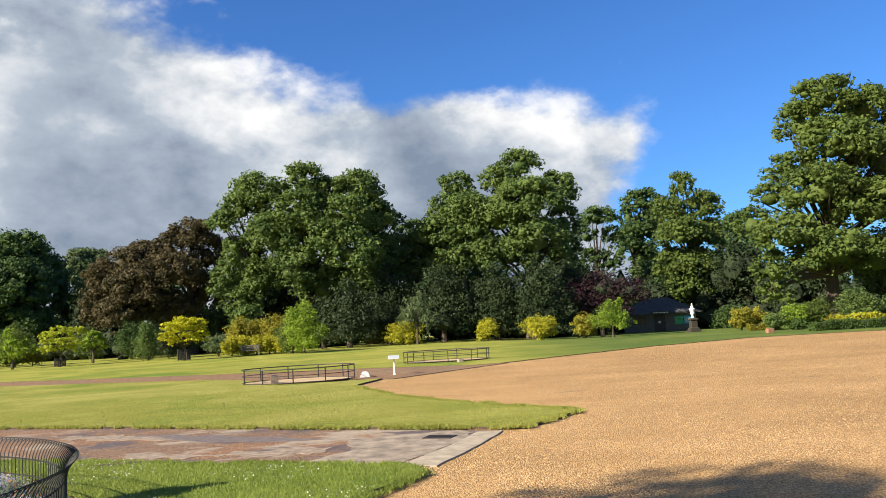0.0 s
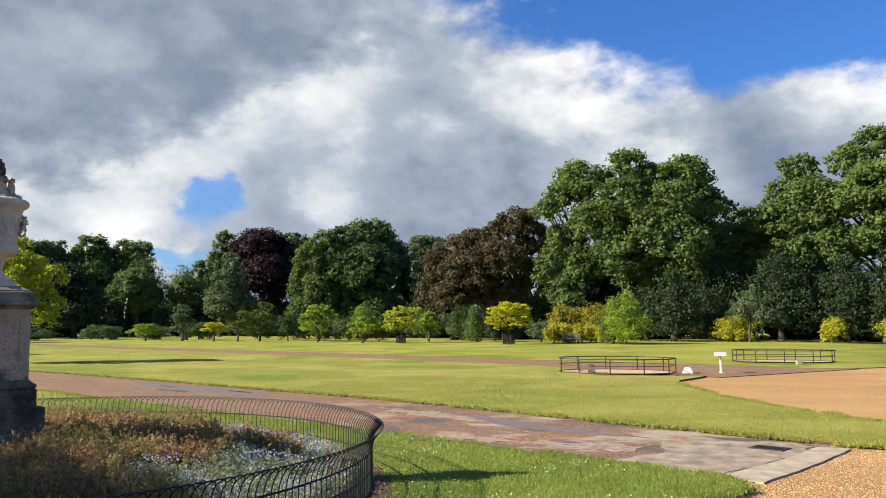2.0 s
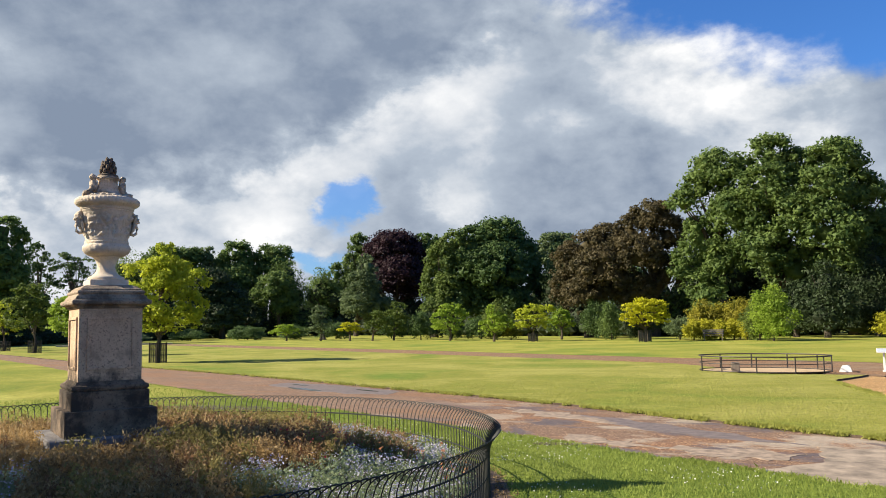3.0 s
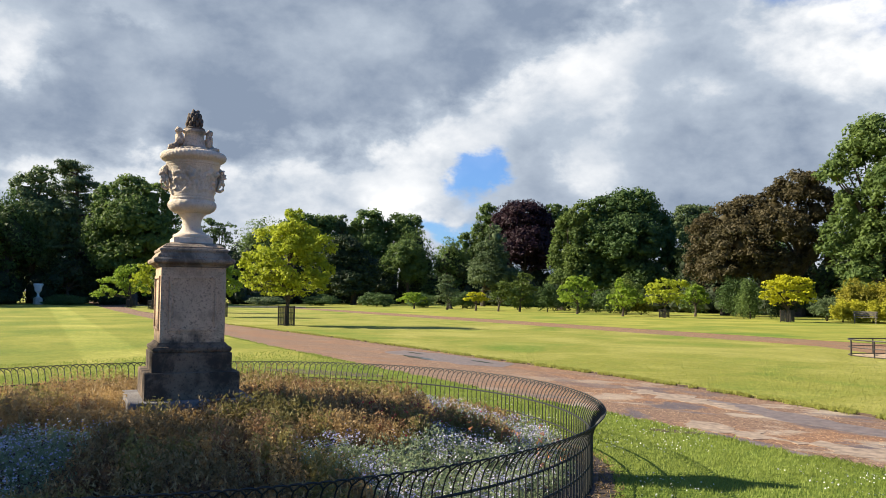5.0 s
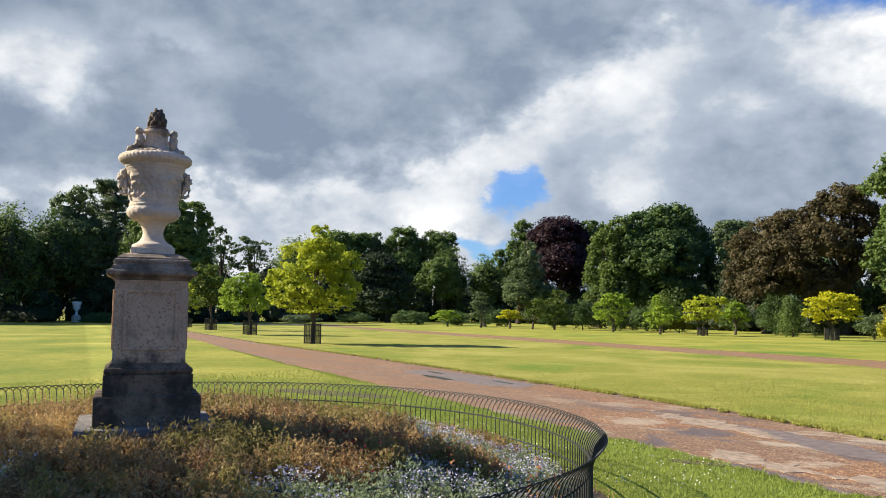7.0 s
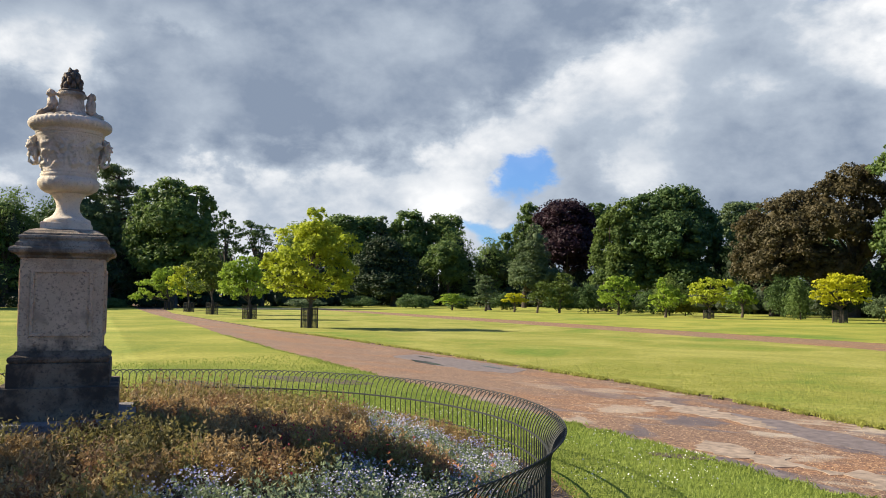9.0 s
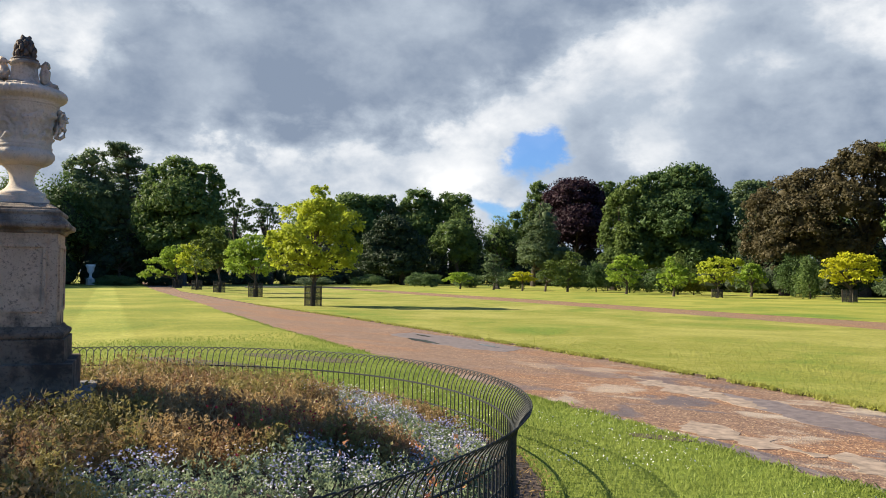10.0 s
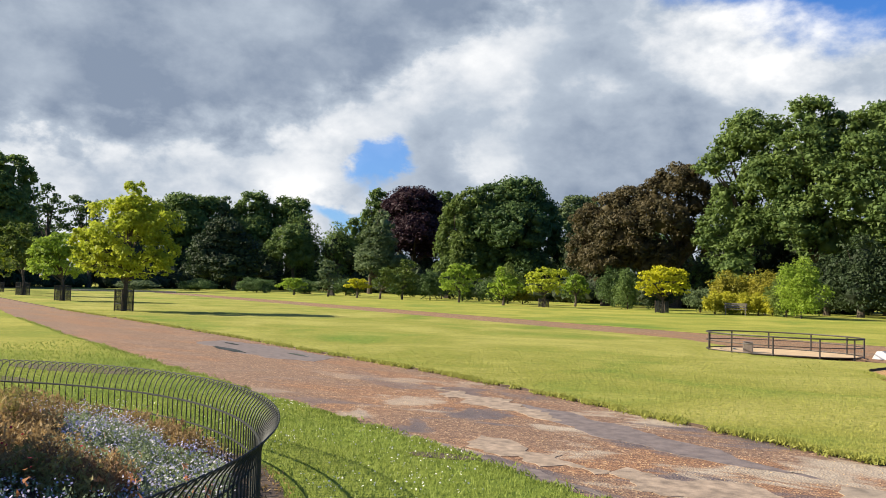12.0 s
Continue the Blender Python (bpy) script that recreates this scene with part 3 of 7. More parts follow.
tagged(sheet("lawn_4", [-900, -300, -140, -100, -60, -30, -15, -8, -4, 0, 4, 8, 12, 16, 22, 30, 45, 70, 120, 300, 900], [59.9, 62, 66, 70, 74, 78, 82, 86, 90, 95, 105, 130, 200, 500, 1500], -0.006, LAWN_FAR),
       "shaded grass under the park trees", "lawn", "", "structure")
slab("lawn_5", [(-900, -300), (-140, -300), (-140, 100), (-900, 100)], 0.02, -0.06, LAWN_FAR, SOIL, "grass beyond the far trees", "lawn")
slab("path_1", PATH_NEAR + [(-0.12, 11.74), (0.5, 13.6), (0.82, 14.78)] + PATH_FAR[1:] + [(-104, 66), (-140, 72)], -0.018, -0.04, ASPHALT, SOIL, "worn tarmac path with rusty gravel and damp patches", "path")
slab("path_2", [(-2.6, 29.2), (1.6, 35.4), (-3, 38), (-12, 40), (-36, 49), (-80, 64), (-106, 68), (-106, 60), (-60, 50), (-10, 33)], -0.008, -0.04, ASPHALT_FAR, SOIL, "reddish grit path crossing the lawn", "path")

# ---------------------------------------------------------------- trees
def unit(rng, n):
    v = rng.normal(size=(n, 3))
    return v / np.linalg.norm(v, axis=1, keepdims=True)


def leaves(rng, clumps, count, size, tilt=0.48, droop=0.0, top_heavy=0.35, shell=0.13, slim=0.62, fluff=0.0):
    """Leaf sprays on the skins of many small clumps (x, y, z, rx, ry, rz). Returns corners and faces."""
    c = np.asarray(clumps, float)
    weight = (c[:, 3] * c[:, 5]) ** 1.0
    k = rng.choice(len(c), size=count, p=weight / weight.sum())
    d = unit(rng, count)
    flip = (d[:, 2] < 0) & (rng.random(count) < top_heavy)
    d[flip, 2] *= -1
    r = 1 - np.abs(rng.normal(0, shell, count)) + fluff * rng.random(count) ** 2
    p = c[k, :3] + d * c[k, 3:6] * r[:, None]
    nrm = d * (1 - 0.35 * tilt) + unit(rng, count) * tilt
    nrm[:, 2] += 0.35
    nrm /= np.linalg.norm(nrm, axis=1, keepdims=True)
    t = np.cross(nrm, unit(rng, count))
    t[:, 2] -= droop
    t /= np.linalg.norm(t, axis=1, keepdims=True)
    b = np.cross(nrm, t)
    s = size * rng.uniform(0.55, 1.35, count)[:, None]
    lift = nrm * s * rng.uniform(-0.15, 0.2, count)[:, None]
    tri = np.stack([p - t * s * 0.5 + b * s * slim * 0.5, p + t * s * 0.5 + lift, p - t * s * 0.5 - b * s * slim * 0.5], 1).reshape(-1, 3)
    return tri, np.arange(count * 3).reshape(-1, 3)


def clumps_of(rng, lobes, fill=1.0, grain=0.27):
    """Many small clumps over the skin of each big lobe, and some inside it."""
    out = []
    for (x, y, z, rx, ry, rz) in lobes:
        n = int(38 * fill)
        d = unit(rng, n)
        d[:, 2] = np.where(d[:, 2] < -0.8, -d[:, 2], d[:, 2])
        for v in d:
            g = grain * rng.uniform(0.65, 1.35)
            f = rng.uniform(0.60, 0.98)
            out.append((x + v[0] * rx * f, y + v[1] * ry * f, z + v[2] * rz * f, rx * g * 1.15, ry * g * 1.15, rz * g * 0.72))
        for v in unit(rng, int(6 * fill)):
            f = rng.uniform(0.1, 0.5)
            out.append((x + v[0] * rx * f, y + v[1] * ry * f, z + v[2] * rz * f, rx * g * 1.3, ry * g * 1.3, rz * g))
    return out


def tree(name, x, y, lobes, mat, label, seed, size=0.42, density=1.0, trunk=0.35, low=1.0, skirt=True, bark=None, grain=0.27, fill=1.0, category="tree", group="", cap=16000, **kw):
    """lobes: (dx, dy, z, rx, ry, rz) of the crown's main masses, about the trunk's foot."""
    lobes = [(dx * 1.08, dy * 1.08, z * low, rx * 1.1, ry * 1.1, rz) for dx, dy, z, rx, ry, rz in lobes] if low < 1 else lobes
    rng = np.random.default_rng(seed)
    root = empty(name, x, y, ground_z(x, y) - (0.02 if trunk else 0.0))
    bm = bmesh.new()
    top = max(lobes, key=lambda l: l[2])
    h = top[2] + 0.2 * top[5]
    bend = [rng.uniform(-0.03, 0.03) * h for _ in range(4)]
    spine = [(0, 0, 0), (bend[0] * 0.3, bend[1] * 0.3, h * 0.25), (top[0] * 0.3 + bend[0] * 0.5, top[1] * 0.3 + bend[1], h * 0.55), (top[0] * 0.9, top[1] * 0.9, h)]
    tube(bm, [(0, 0, -0.05)] + spine, [trunk * 1.5, trunk * 1.2, trunk * 0.85, trunk * 0.55, trunk * 0.12], 8)
    for (dx, dy, z, rx, ry, rz) in lobes:
        for _ in range(3):
            v = unit(rng, 1)[0]
            tip = Vector((dx + v[0] * rx * 0.75, dy + v[1] * ry * 0.75, z + abs(v[2]) * rz * 0.6))
            f = rng.uniform(0.2, 0.6)
            start = Vector(spine[1]).lerp(Vector(spine[2]), f)
            mid_p = start.lerp(tip, 0.5) + Vector((0, 0, 0.12 * h * rng.uniform(-0.3, 0.6)))
            tube(bm, [start, mid_p, tip], [trunk * 0.42, trunk * 0.25, trunk * 0.06], 5)
    part("trunk", bm, bark or BARK, root)
    # skirts near the ground on big trees, a looser outline on small ones
    if skirt and trunk >= 0.35 and fill >= 1:
        wide = max(abs(l[0]) + l[3] for l in lobes)
        tall = max(l[2] + l[5] for l in lobes)
        lobes = list(lobes) + [(sx * wide * 0.45, -wide * 0.25, tall * 0.2, wide * 0.5, wide * 0.42, tall * 0.17) for sx in (-1, 1)]
    if trunk <= 0.12 and category == "shrub":
        loose = []
        for (dx, dy, z, rx, ry, rz) in lobes:
            for _ in range(3):
                u = unit(rng, 1)[0] * 1.05
                s_ = rng.uniform(0.25, 0.45)
                loose.append((dx + u[0] * rx, dy + u[1] * ry, max(0.15, z + u[2] * rz * 0.9), rx * s_, ry * s_, rz * s_ * 0.8))
        lobes = list(lobes) + loose
        kw.setdefault("shell", 0.22)
    elif trunk <= 0.12:
        loose = []
        for (dx, dy, z, rx, ry, rz) in lobes:
            for _ in range(6):
                u = unit(rng, 1)[0] * rng.uniform(1.0, 1.38)
                u[2] = abs(u[2]) * 0.9 if rng.random() < 0.7 else u[2] * 0.8
                s_ = rng.uniform(0.14, 0.34)
                loose.append((dx + u[0] * rx, dy + u[1] * ry, z + u[2] * rz, rx * s_, ry * s_, rz * s_ * rng.uniform(0.9, 1.9)))
        lobes = [(l[0], l[1], l[2], l[3] * 0.86, l[4] * 0.86, l[5] * 0.86) for l in lobes] + loose
        kw.setdefault("tilt", 0.85)
        kw.setdefault("top_heavy", 0.1)
        kw.setdefault("shell", 0.34)
    # fill the hollows between neighbouring masses
    extra = []
    if fill >= 1 and len(lobes) > 3 and trunk > 0.2:
        for i, p in enumerate(lobes):
            for q in lobes[i + 1:]:
                gap = math.dist(p[:3], q[:3])
                if 0.75 * max(p[3], q[3]) < gap < 1.15 * (p[3] + q[3]):
                    k = rng.uniform(0.35, 0.65)
                    extra.append(tuple(p[j] * (1 - k) + q[j] * k + (rng.uniform(-0.5, 0.5) if j < 3 else 0) for j in range(3)) + tuple(0.40 * (p[j] + q[j]) for j in (3, 4, 5)))
        extra = extra[:7]
    lobes = list(lobes) + extra
    if trunk >= 0.35 and fill >= 1:
        grow = 1.32 if x < -95 and y > 80 else 1.1
        lobes = [(l[0], l[1], l[2], l[3] * grow, l[4] * grow, l[5]) for l in lobes]
    cl = clumps_of(rng, lobes, fill, grain)
    area = sum((rx * rz + ry * rz + rx * ry) * 4.2 for (_, _, _, rx, ry, rz) in lobes)
    size *= 0.72
    count = int(min(cap, max(1500, area * 3.0 * density / size ** 2 * 0.42)))
    v, f = leaves(rng, cl, count, size, **kw)
    crown = new("crown", raw_mesh("crown", v, f, mat))
    crown.parent = root
    # solid lumps whose dark colour stands for the shade inside the crown
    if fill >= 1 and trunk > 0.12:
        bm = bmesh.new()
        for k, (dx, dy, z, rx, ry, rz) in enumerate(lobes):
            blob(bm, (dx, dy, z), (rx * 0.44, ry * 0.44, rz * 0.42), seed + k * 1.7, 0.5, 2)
        part("inner_fill", bm, INNER_SHADE, root)
    return tagged(root, label, category, group)


def lobe_set(seed, h, w, base, n=5, lean=0.0):
    """A broad crown: a tall middle lobe and lower shoulders round it."""
    r = random.Random(seed)
    out = [(lean * w * 0.3, 0, base + (h - base) * 0.66, w * 0.30, w * 0.30, (h - base) * 0.34)]
    for i in range(n):
        a = 2 * math.pi * (i + r.uniform(-0.2, 0.2)) / n
        rr = w * r.uniform(0.20, 0.27)
        zz = base + (h - base) * r.uniform(0.30, 0.58)
        d = w * 0.5 - rr
        out.append((math.cos(a) * d, math.sin(a) * d, zz, rr, rr, min((h - base) * 0.30, zz - base * 0.6)))
    return out


def ico(level=1):
    bm = bmesh.new()
    bmesh.ops.create_icosphere(bm, subdivisions=level, radius=1.0)
    v = np.array([w.co[:] for w in bm.verts])
    f = np.array([[w.index for w in g.verts] for g in bm.faces])
    bm.free()
    return v, f


BALL_V, BALL_F = ico(1)
BALL2_V, BALL2_F = ico(2)


def puffs(rng, clumps, ball_v, ball_f, lump=0.16, shrink=0.9):
    """Knobbly bodies for (x, y, z, rx, ry, rz) clumps of leaves."""
    c = np.asarray(clumps, float)
    k = shrink * (1 + rng.normal(0, lump, (len(c), len(ball_v), 1)))
    v = c[:, None, :3] + ball_v[None] * c[:, None, 3:6] * k
    f = ball_f[None] + (np.arange(len(c)) * len(ball_v))[:, None, None]
    return v.reshape(-1, 3), f.reshape(-1, 3)


def wood_tree(name, x, y, lobes, mat, label, seed, leaf, density, trunk):
    """A grown tree: limbs to each mass (dx, dy, z, rx, ry, rz), which is made of many leafy tufts with dark hollows between."""
    rng = np.random.default_rng(seed)
    root = empty(name, x, y, ground_z(x, y) - 0.02)
    bm = bmesh.new()
    top = max(lobes, key=lambda l: l[2])
    h = top[2]
    spine = [Vector((0, 0, -0.1)), Vector((0.1, 0, h * 0.22)), Vector((top[0] * 0.35, top[1] * 0.35, h * 0.55)), Vector((top[0] * 0.9, top[1] * 0.9, h))]
    tube(bm, spine, [trunk * 1.4, trunk, trunk * 0.7, trunk * 0.12], 8)
    for (dx, dy, z, rx, ry, rz) in lobes:
        start = spine[1].lerp(spine[2], min(1.0, max(0.0, z / h * 1.2 - 0.35)))
        for _ in range(3):
            v = unit(rng, 1)[0]
            tip = Vector((dx + v[0] * rx * 0.7, dy + v[1] * ry * 0.7, z + v[2] * rz * 0.6))
            tube(bm, [start, start.lerp(tip, 0.5) + Vector((0, 0, 0.04 * h)), tip], [trunk * 0.4, trunk * 0.24, trunk * 0.06], 5)
    part("trunk", bm, BARK, root)
    tufts = []
    airy, lacy = density < 0.7, leaf < 0.23
    for (dx, dy, z, rx, ry, rz) in lobes:
        n = int((16 if airy else 46) * min(2.6, max(0.6, rx * rz / 5.0)))
        for v in unit(rng, n):
            if v[2] < -0.55:
                v[2] *= -1
            g = rng.uniform(0.12, 0.27) if lacy else rng.uniform(0.16, 0.34)
            q = rng.uniform(0.55, 1.15) if lacy else rng.uniform(0.70, 0.92)
            w = (rx + ry) / 2
            tufts.append((dx + v[0] * rx * q, dy + v[1] * ry * q, z + v[2] * rz * q, w * g, w * g, rz * g * 0.8))
    small = [(dx + v[0] * rx * 1.0, dy + v[1] * ry * 1.0, z + v[2] * rz * 1.0, rx * 0.13, rx * 0.13, rz * 0.10)
             for (dx, dy, z, rx, ry, rz) in lobes for v in unit(rng, 14)]
    bodies = [(dx, dy, z, rx * 0.42, ry * 0.42, rz * 0.42) for dx, dy, z, rx, ry, rz in lobes]
    if not airy and not lacy:
        v0, f0 = puffs(rng, bodies, BALL2_V, BALL2_F, 0.16)
        v1, f1 = puffs(rng, tufts, BALL_V, BALL_F, 0.25, 0.56)
        me = raw_mesh("inner_fill", np.concatenate([v0, v1]), np.concatenate([f0, f1 + len(v0)]), mat)
        new("inner_fill", me).parent = root
    area = sum(3.4 * rx * rz for (_, _, _, rx, ry, rz) in lobes)
    count = int(min(46000, max(1800, area * density * (11.0 if lacy else 10.5) / leaf ** 2)))
    v, f = leaves(rng, tufts + small, count, leaf, tilt=0.8, shell=0.3 if lacy else 0.10, slim=0.8, fluff=0.7 if lacy else 0.30)
    crown = new("crown", raw_mesh("crown", v, f, mat))
    crown.parent = root
    return tagged(root, label, "tree")


# the wood behind the lawn
wood_tree("horse_chestnut_tree", 30.0, 70.0, [(0.0, -1.7, 18.6, 2.9, 2.9, 2.0), (3.5, -1.4, 17.4, 2.4, 2.4, 2.4), (-2.0, -1.6, 16.6, 2.1, 2.1, 2.0), (0.1, -3.3, 14.4, 3.2, 3.2, 2.4), (4.2, -2.0, 13.2, 2.8, 2.8, 2.8), (-3.1, -1.3, 13.0, 2.2, 2.2, 1.6), (-2.0, -4.1, 10.7, 3.0, 3.0, 2.3), (2.0, -3.7, 8.9, 3.2, 3.2, 2.5), (-4.8, -1.2, 10.7, 1.9, 1.9, 1.4), (-6.4, -1.0, 8.6, 1.8, 1.8, 1.6), (-4.4, -3.8, 7.2, 2.7, 2.7, 2.1), (-5.1, -1.6, 4.7, 2.0, 2.0, 1.8), (-1.4, -4.6, 5.6, 2.9, 2.9, 2.0), (2.7, -3.3, 5.0, 2.7, 2.7, 2.1), (-4.9, -0.4, 2.7, 1.6, 1.6, 1.2), (7.4, -0.7, 11.1, 3.3, 3.3, 4.0), (7.7, -1.2, 17.2, 2.3, 2.3, 2.8), (8.0, -0.2, 5.9, 2.8, 2.8, 2.8)],
          LEAF_CHESTNUT, "huge spreading chestnut tree with sunlit green leaves", 1, 0.30, 1.00, 0.5)
wood_tree("lime_tree", 27.9, 105.5, [(-0.9, -1.6, 17.8, 1.7, 1.7, 2.2), (-2.6, -1.4, 14.7, 2.2, 2.2, 2.3), (1.8, -1.2, 15.1, 2.3, 2.3, 2.3), (-1.7, -3.1, 11.5, 3.1, 3.1, 2.5), (2.3, -0.9, 11.3, 2.2, 2.2, 2.5), (-0.4, -1.7, 7.9, 3.3, 3.3, 2.4), (-2.7, -0.8, 8.0, 2.3, 2.3, 2.5), (-1.4, -1.4, 4.6, 3.1, 3.1, 2.3), (2.9, -0.5, 7.0, 1.9, 1.9, 2.6)],
          LEAF_CHESTNUT, "tall lime tree with light green layered leaves", 2, 0.36, 1.00, 0.4)
wood_tree("oak_tree", 23.0, 118.0, [(1.4, -1.5, 17.9, 2.9, 2.9, 2.0), (-0.6, -1.4, 15.9, 1.6, 1.6, 2.1), (2.4, -1.2, 14.5, 2.6, 2.6, 2.9), (0.2, -1.0, 12.2, 2.9, 2.9, 3.2), (2.0, -0.6, 8.1, 2.9, 2.9, 3.2)],
          LEAF_DARK, "dark green tree behind the kiosk", 3, 0.42, 0.90, 0.5)
wood_tree("oak_tree", 31.5, 122.0, [(7.5, -0.9, 14.1, 2.3, 2.3, 2.2), (5.7, -0.8, 12.2, 2.2, 2.2, 2.8), (8.6, -0.5, 10.7, 2.3, 2.3, 3.0), (6.3, -0.4, 7.5, 3.0, 3.0, 3.3)],
          LEAF_DARK, "dark green tree behind the lime tree", 103, 0.42, 0.90, 0.5)
wood_tree("ash_tree", 15.9, 107.9, [(0.5, -1.3, 14.8, 2.7, 2.7, 1.6), (-1.0, -1.1, 12.6, 1.6, 1.6, 1.3), (2.5, -0.9, 12.3, 1.5, 1.5, 1.6), (-0.1, -0.8, 9.8, 1.9, 1.9, 1.3), (2.0, -0.7, 9.0, 1.5, 1.5, 1.5)],
          LEAF_DARK, "thin-leaved ash tree with sky between its branches", 4, 0.36, 0.75, 0.3)
wood_tree("chestnut_tree", -1.3, 87.0, [(-0.1, -1.4, 15.9, 2.0, 2.0, 1.9), (-1.5, -1.3, 14.0, 1.7, 1.7, 1.7), (1.1, -3.1, 12.9, 2.6, 2.6, 2.5), (-1.6, -2.1, 10.9, 2.7, 2.7, 2.5), (1.5, -2.8, 9.6, 2.7, 2.7, 2.5), (-0.9, -1.7, 7.8, 3.0, 3.0, 2.1)],
          LEAF_GREEN, "tall green chestnut tree beside a bigger one", 5, 0.30, 1.00, 0.5)
wood_tree("chestnut_tree", 5.9, 86.9, [(-0.4, -1.6, 18.0, 2.4, 2.4, 2.0), (-2.7, -1.6, 16.7, 2.0, 2.0, 1.9), (3.3, -1.2, 15.4, 2.2, 2.2, 2.3), (0.1, -4.2, 13.8, 3.5, 3.5, 2.7), (-3.1, -3.2, 12.4, 2.7, 2.7, 2.7), (3.9, -0.9, 11.8, 1.8, 1.8, 2.4), (0.7, -3.8, 9.8, 3.5, 3.5, 2.5), (-2.2, -2.8, 8.6, 3.2, 3.2, 2.3), (3.9, -0.6, 9.0, 1.8, 1.8, 2.2)],
          LEAF_GREEN, "towering green chestnut tree with rounded crown", 6, 0.30, 1.00, 0.6)
wood_tree("maple_tree", -6.6, 90.7, [(0.5, -1.0, 11.5, 2.5, 2.5, 1.9), (-1.9, -1.0, 10.2, 2.1, 2.1, 2.0), (2.1, -0.8, 10.1, 2.8, 2.8, 2.8), (-0.8, -1.8, 8.0, 3.1, 3.1, 2.5), (-3.3, -0.9, 8.2, 2.1, 2.1, 2.3)],
          LEAF_GREEN, "lower green maple between taller trees", 10, 0.32, 1.00, 0.3)
wood_tree("plane_tree", -22.1, 81.9, [(0.9, -1.1, 15.4, 2.8, 2.8, 2.5), (-2.2, -2.7, 12.8, 1.7, 1.7, 1.5), (-0.8, -2.0, 14.1, 1.9, 1.9, 1.9), (2.6, -2.0, 11.2, 3.0, 3.0, 2.8), (-1.4, -1.9, 9.3, 1.7, 1.7, 2.3), (0.6, -1.5, 7.0, 2.3, 2.3, 2.5), (-2.9, -1.3, 6.7, 1.8, 1.8, 2.3), (-1.0, -1.1, 5.2, 2.2, 2.2, 2.0), (0.2, -3.7, 2.9, 2.1, 2.1, 1.7)],
          LEAF_GREEN, "tall green plane tree at the wood's edge", 7, 0.30, 1.00, 0.5)
wood_tree("plane_tree", -17.0, 83.2, [(0.3, -1.7, 16.6, 2.3, 2.3, 2.3), (2.1, -0.4, 15.3, 2.2, 2.2, 2.2), (0.1, -3.7, 13.4, 2.7, 2.7, 2.4), (2.2, -3.3, 10.7, 3.3, 3.3, 2.7), (-0.7, -3.6, 7.7, 3.1, 3.1, 2.6), (1.9, -1.9, 6.1, 2.7, 2.7, 2.4)],
          LEAF_GREEN, "tallest green plane tree of the group", 8, 0.30, 1.00, 0.5)
wood_tree("plane_tree", -10.9, 84.3, [(-0.5, -2.0, 15.8, 2.7, 2.7, 2.3), (-1.3, -4.5, 12.9, 2.5, 2.5, 2.3), (0.8, -0.9, 12.6, 2.5, 2.5, 2.5), (2.7, 0.2, 12.8, 1.5, 1.5, 0.8), (-0.9, -5.0, 8.9, 3.0, 3.0, 2.6), (1.1, -0.3, 9.2, 2.2, 2.2, 2.4), (-0.6, -3.4, 6.2, 2.6, 2.6, 2.1)],
          LEAF_GREEN, "green plane tree with a branch reaching out", 9, 0.30, 1.00, 0.5)
wood_tree("bronze_maple_tree", -35.8, 81.2, [(2.6, 0.4, 10.3, 2.1, 2.1, 1.7), (0.6, -0.6, 9.3, 2.4, 2.4, 1.9), (-1.1, -1.5, 7.6, 2.1, 2.1, 2.3), (2.5, -1.6, 6.8, 2.8, 2.8, 2.7), (-1.7, -1.6, 5.0, 1.7, 1.7, 2.1), (1.0, -2.2, 4.5, 2.6, 2.6, 2.0), (3.1, 0.2, 4.7, 2.1, 2.1, 2.1)],
          LEAF_BRONZE, "bronze-leaved maple with dense rounded crown", 11, 0.24, 1.20, 0.4)
wood_tree("bronze_maple_tree", -29.6, 83.8, [(0.5, -1.0, 12.1, 2.3, 2.3, 2.0), (-1.5, -2.1, 10.7, 2.0, 2.0, 2.0), (1.8, -0.1, 10.1, 2.0, 2.0, 2.6), (-0.2, -3.3, 8.1, 2.4, 2.4, 2.6), (1.3, 0.1, 6.3, 1.9, 1.9, 2.4), (-1.2, -2.4, 4.6, 2.2, 2.2, 2.1)],
          LEAF_BRONZE, "taller bronze-leaved maple with gaps to the sky below", 12, 0.24, 1.20, 0.5)
wood_tree("horse_chestnut_tree", -57.1, 95.0, [(2.6, 0.1, 13.3, 3.5, 3.5, 2.6), (0.0, -2.5, 12.4, 2.9, 2.9, 2.4), (4.7, 1.7, 10.2, 2.7, 2.7, 3.2), (3.2, -2.5, 8.6, 4.3, 4.3, 3.7), (5.8, 2.7, 7.3, 1.8, 1.8, 3.4), (0.2, -4.3, 8.3, 3.3, 3.3, 3.7), (3.8, -1.6, 3.7, 4.1, 4.1, 3.1), (-0.6, -4.3, 4.1, 3.3, 3.3, 3.4)],
          LEAF_DARK, "broad dome-shaped chestnut tree, dark and dense", 13, 0.34, 1.10, 0.6)
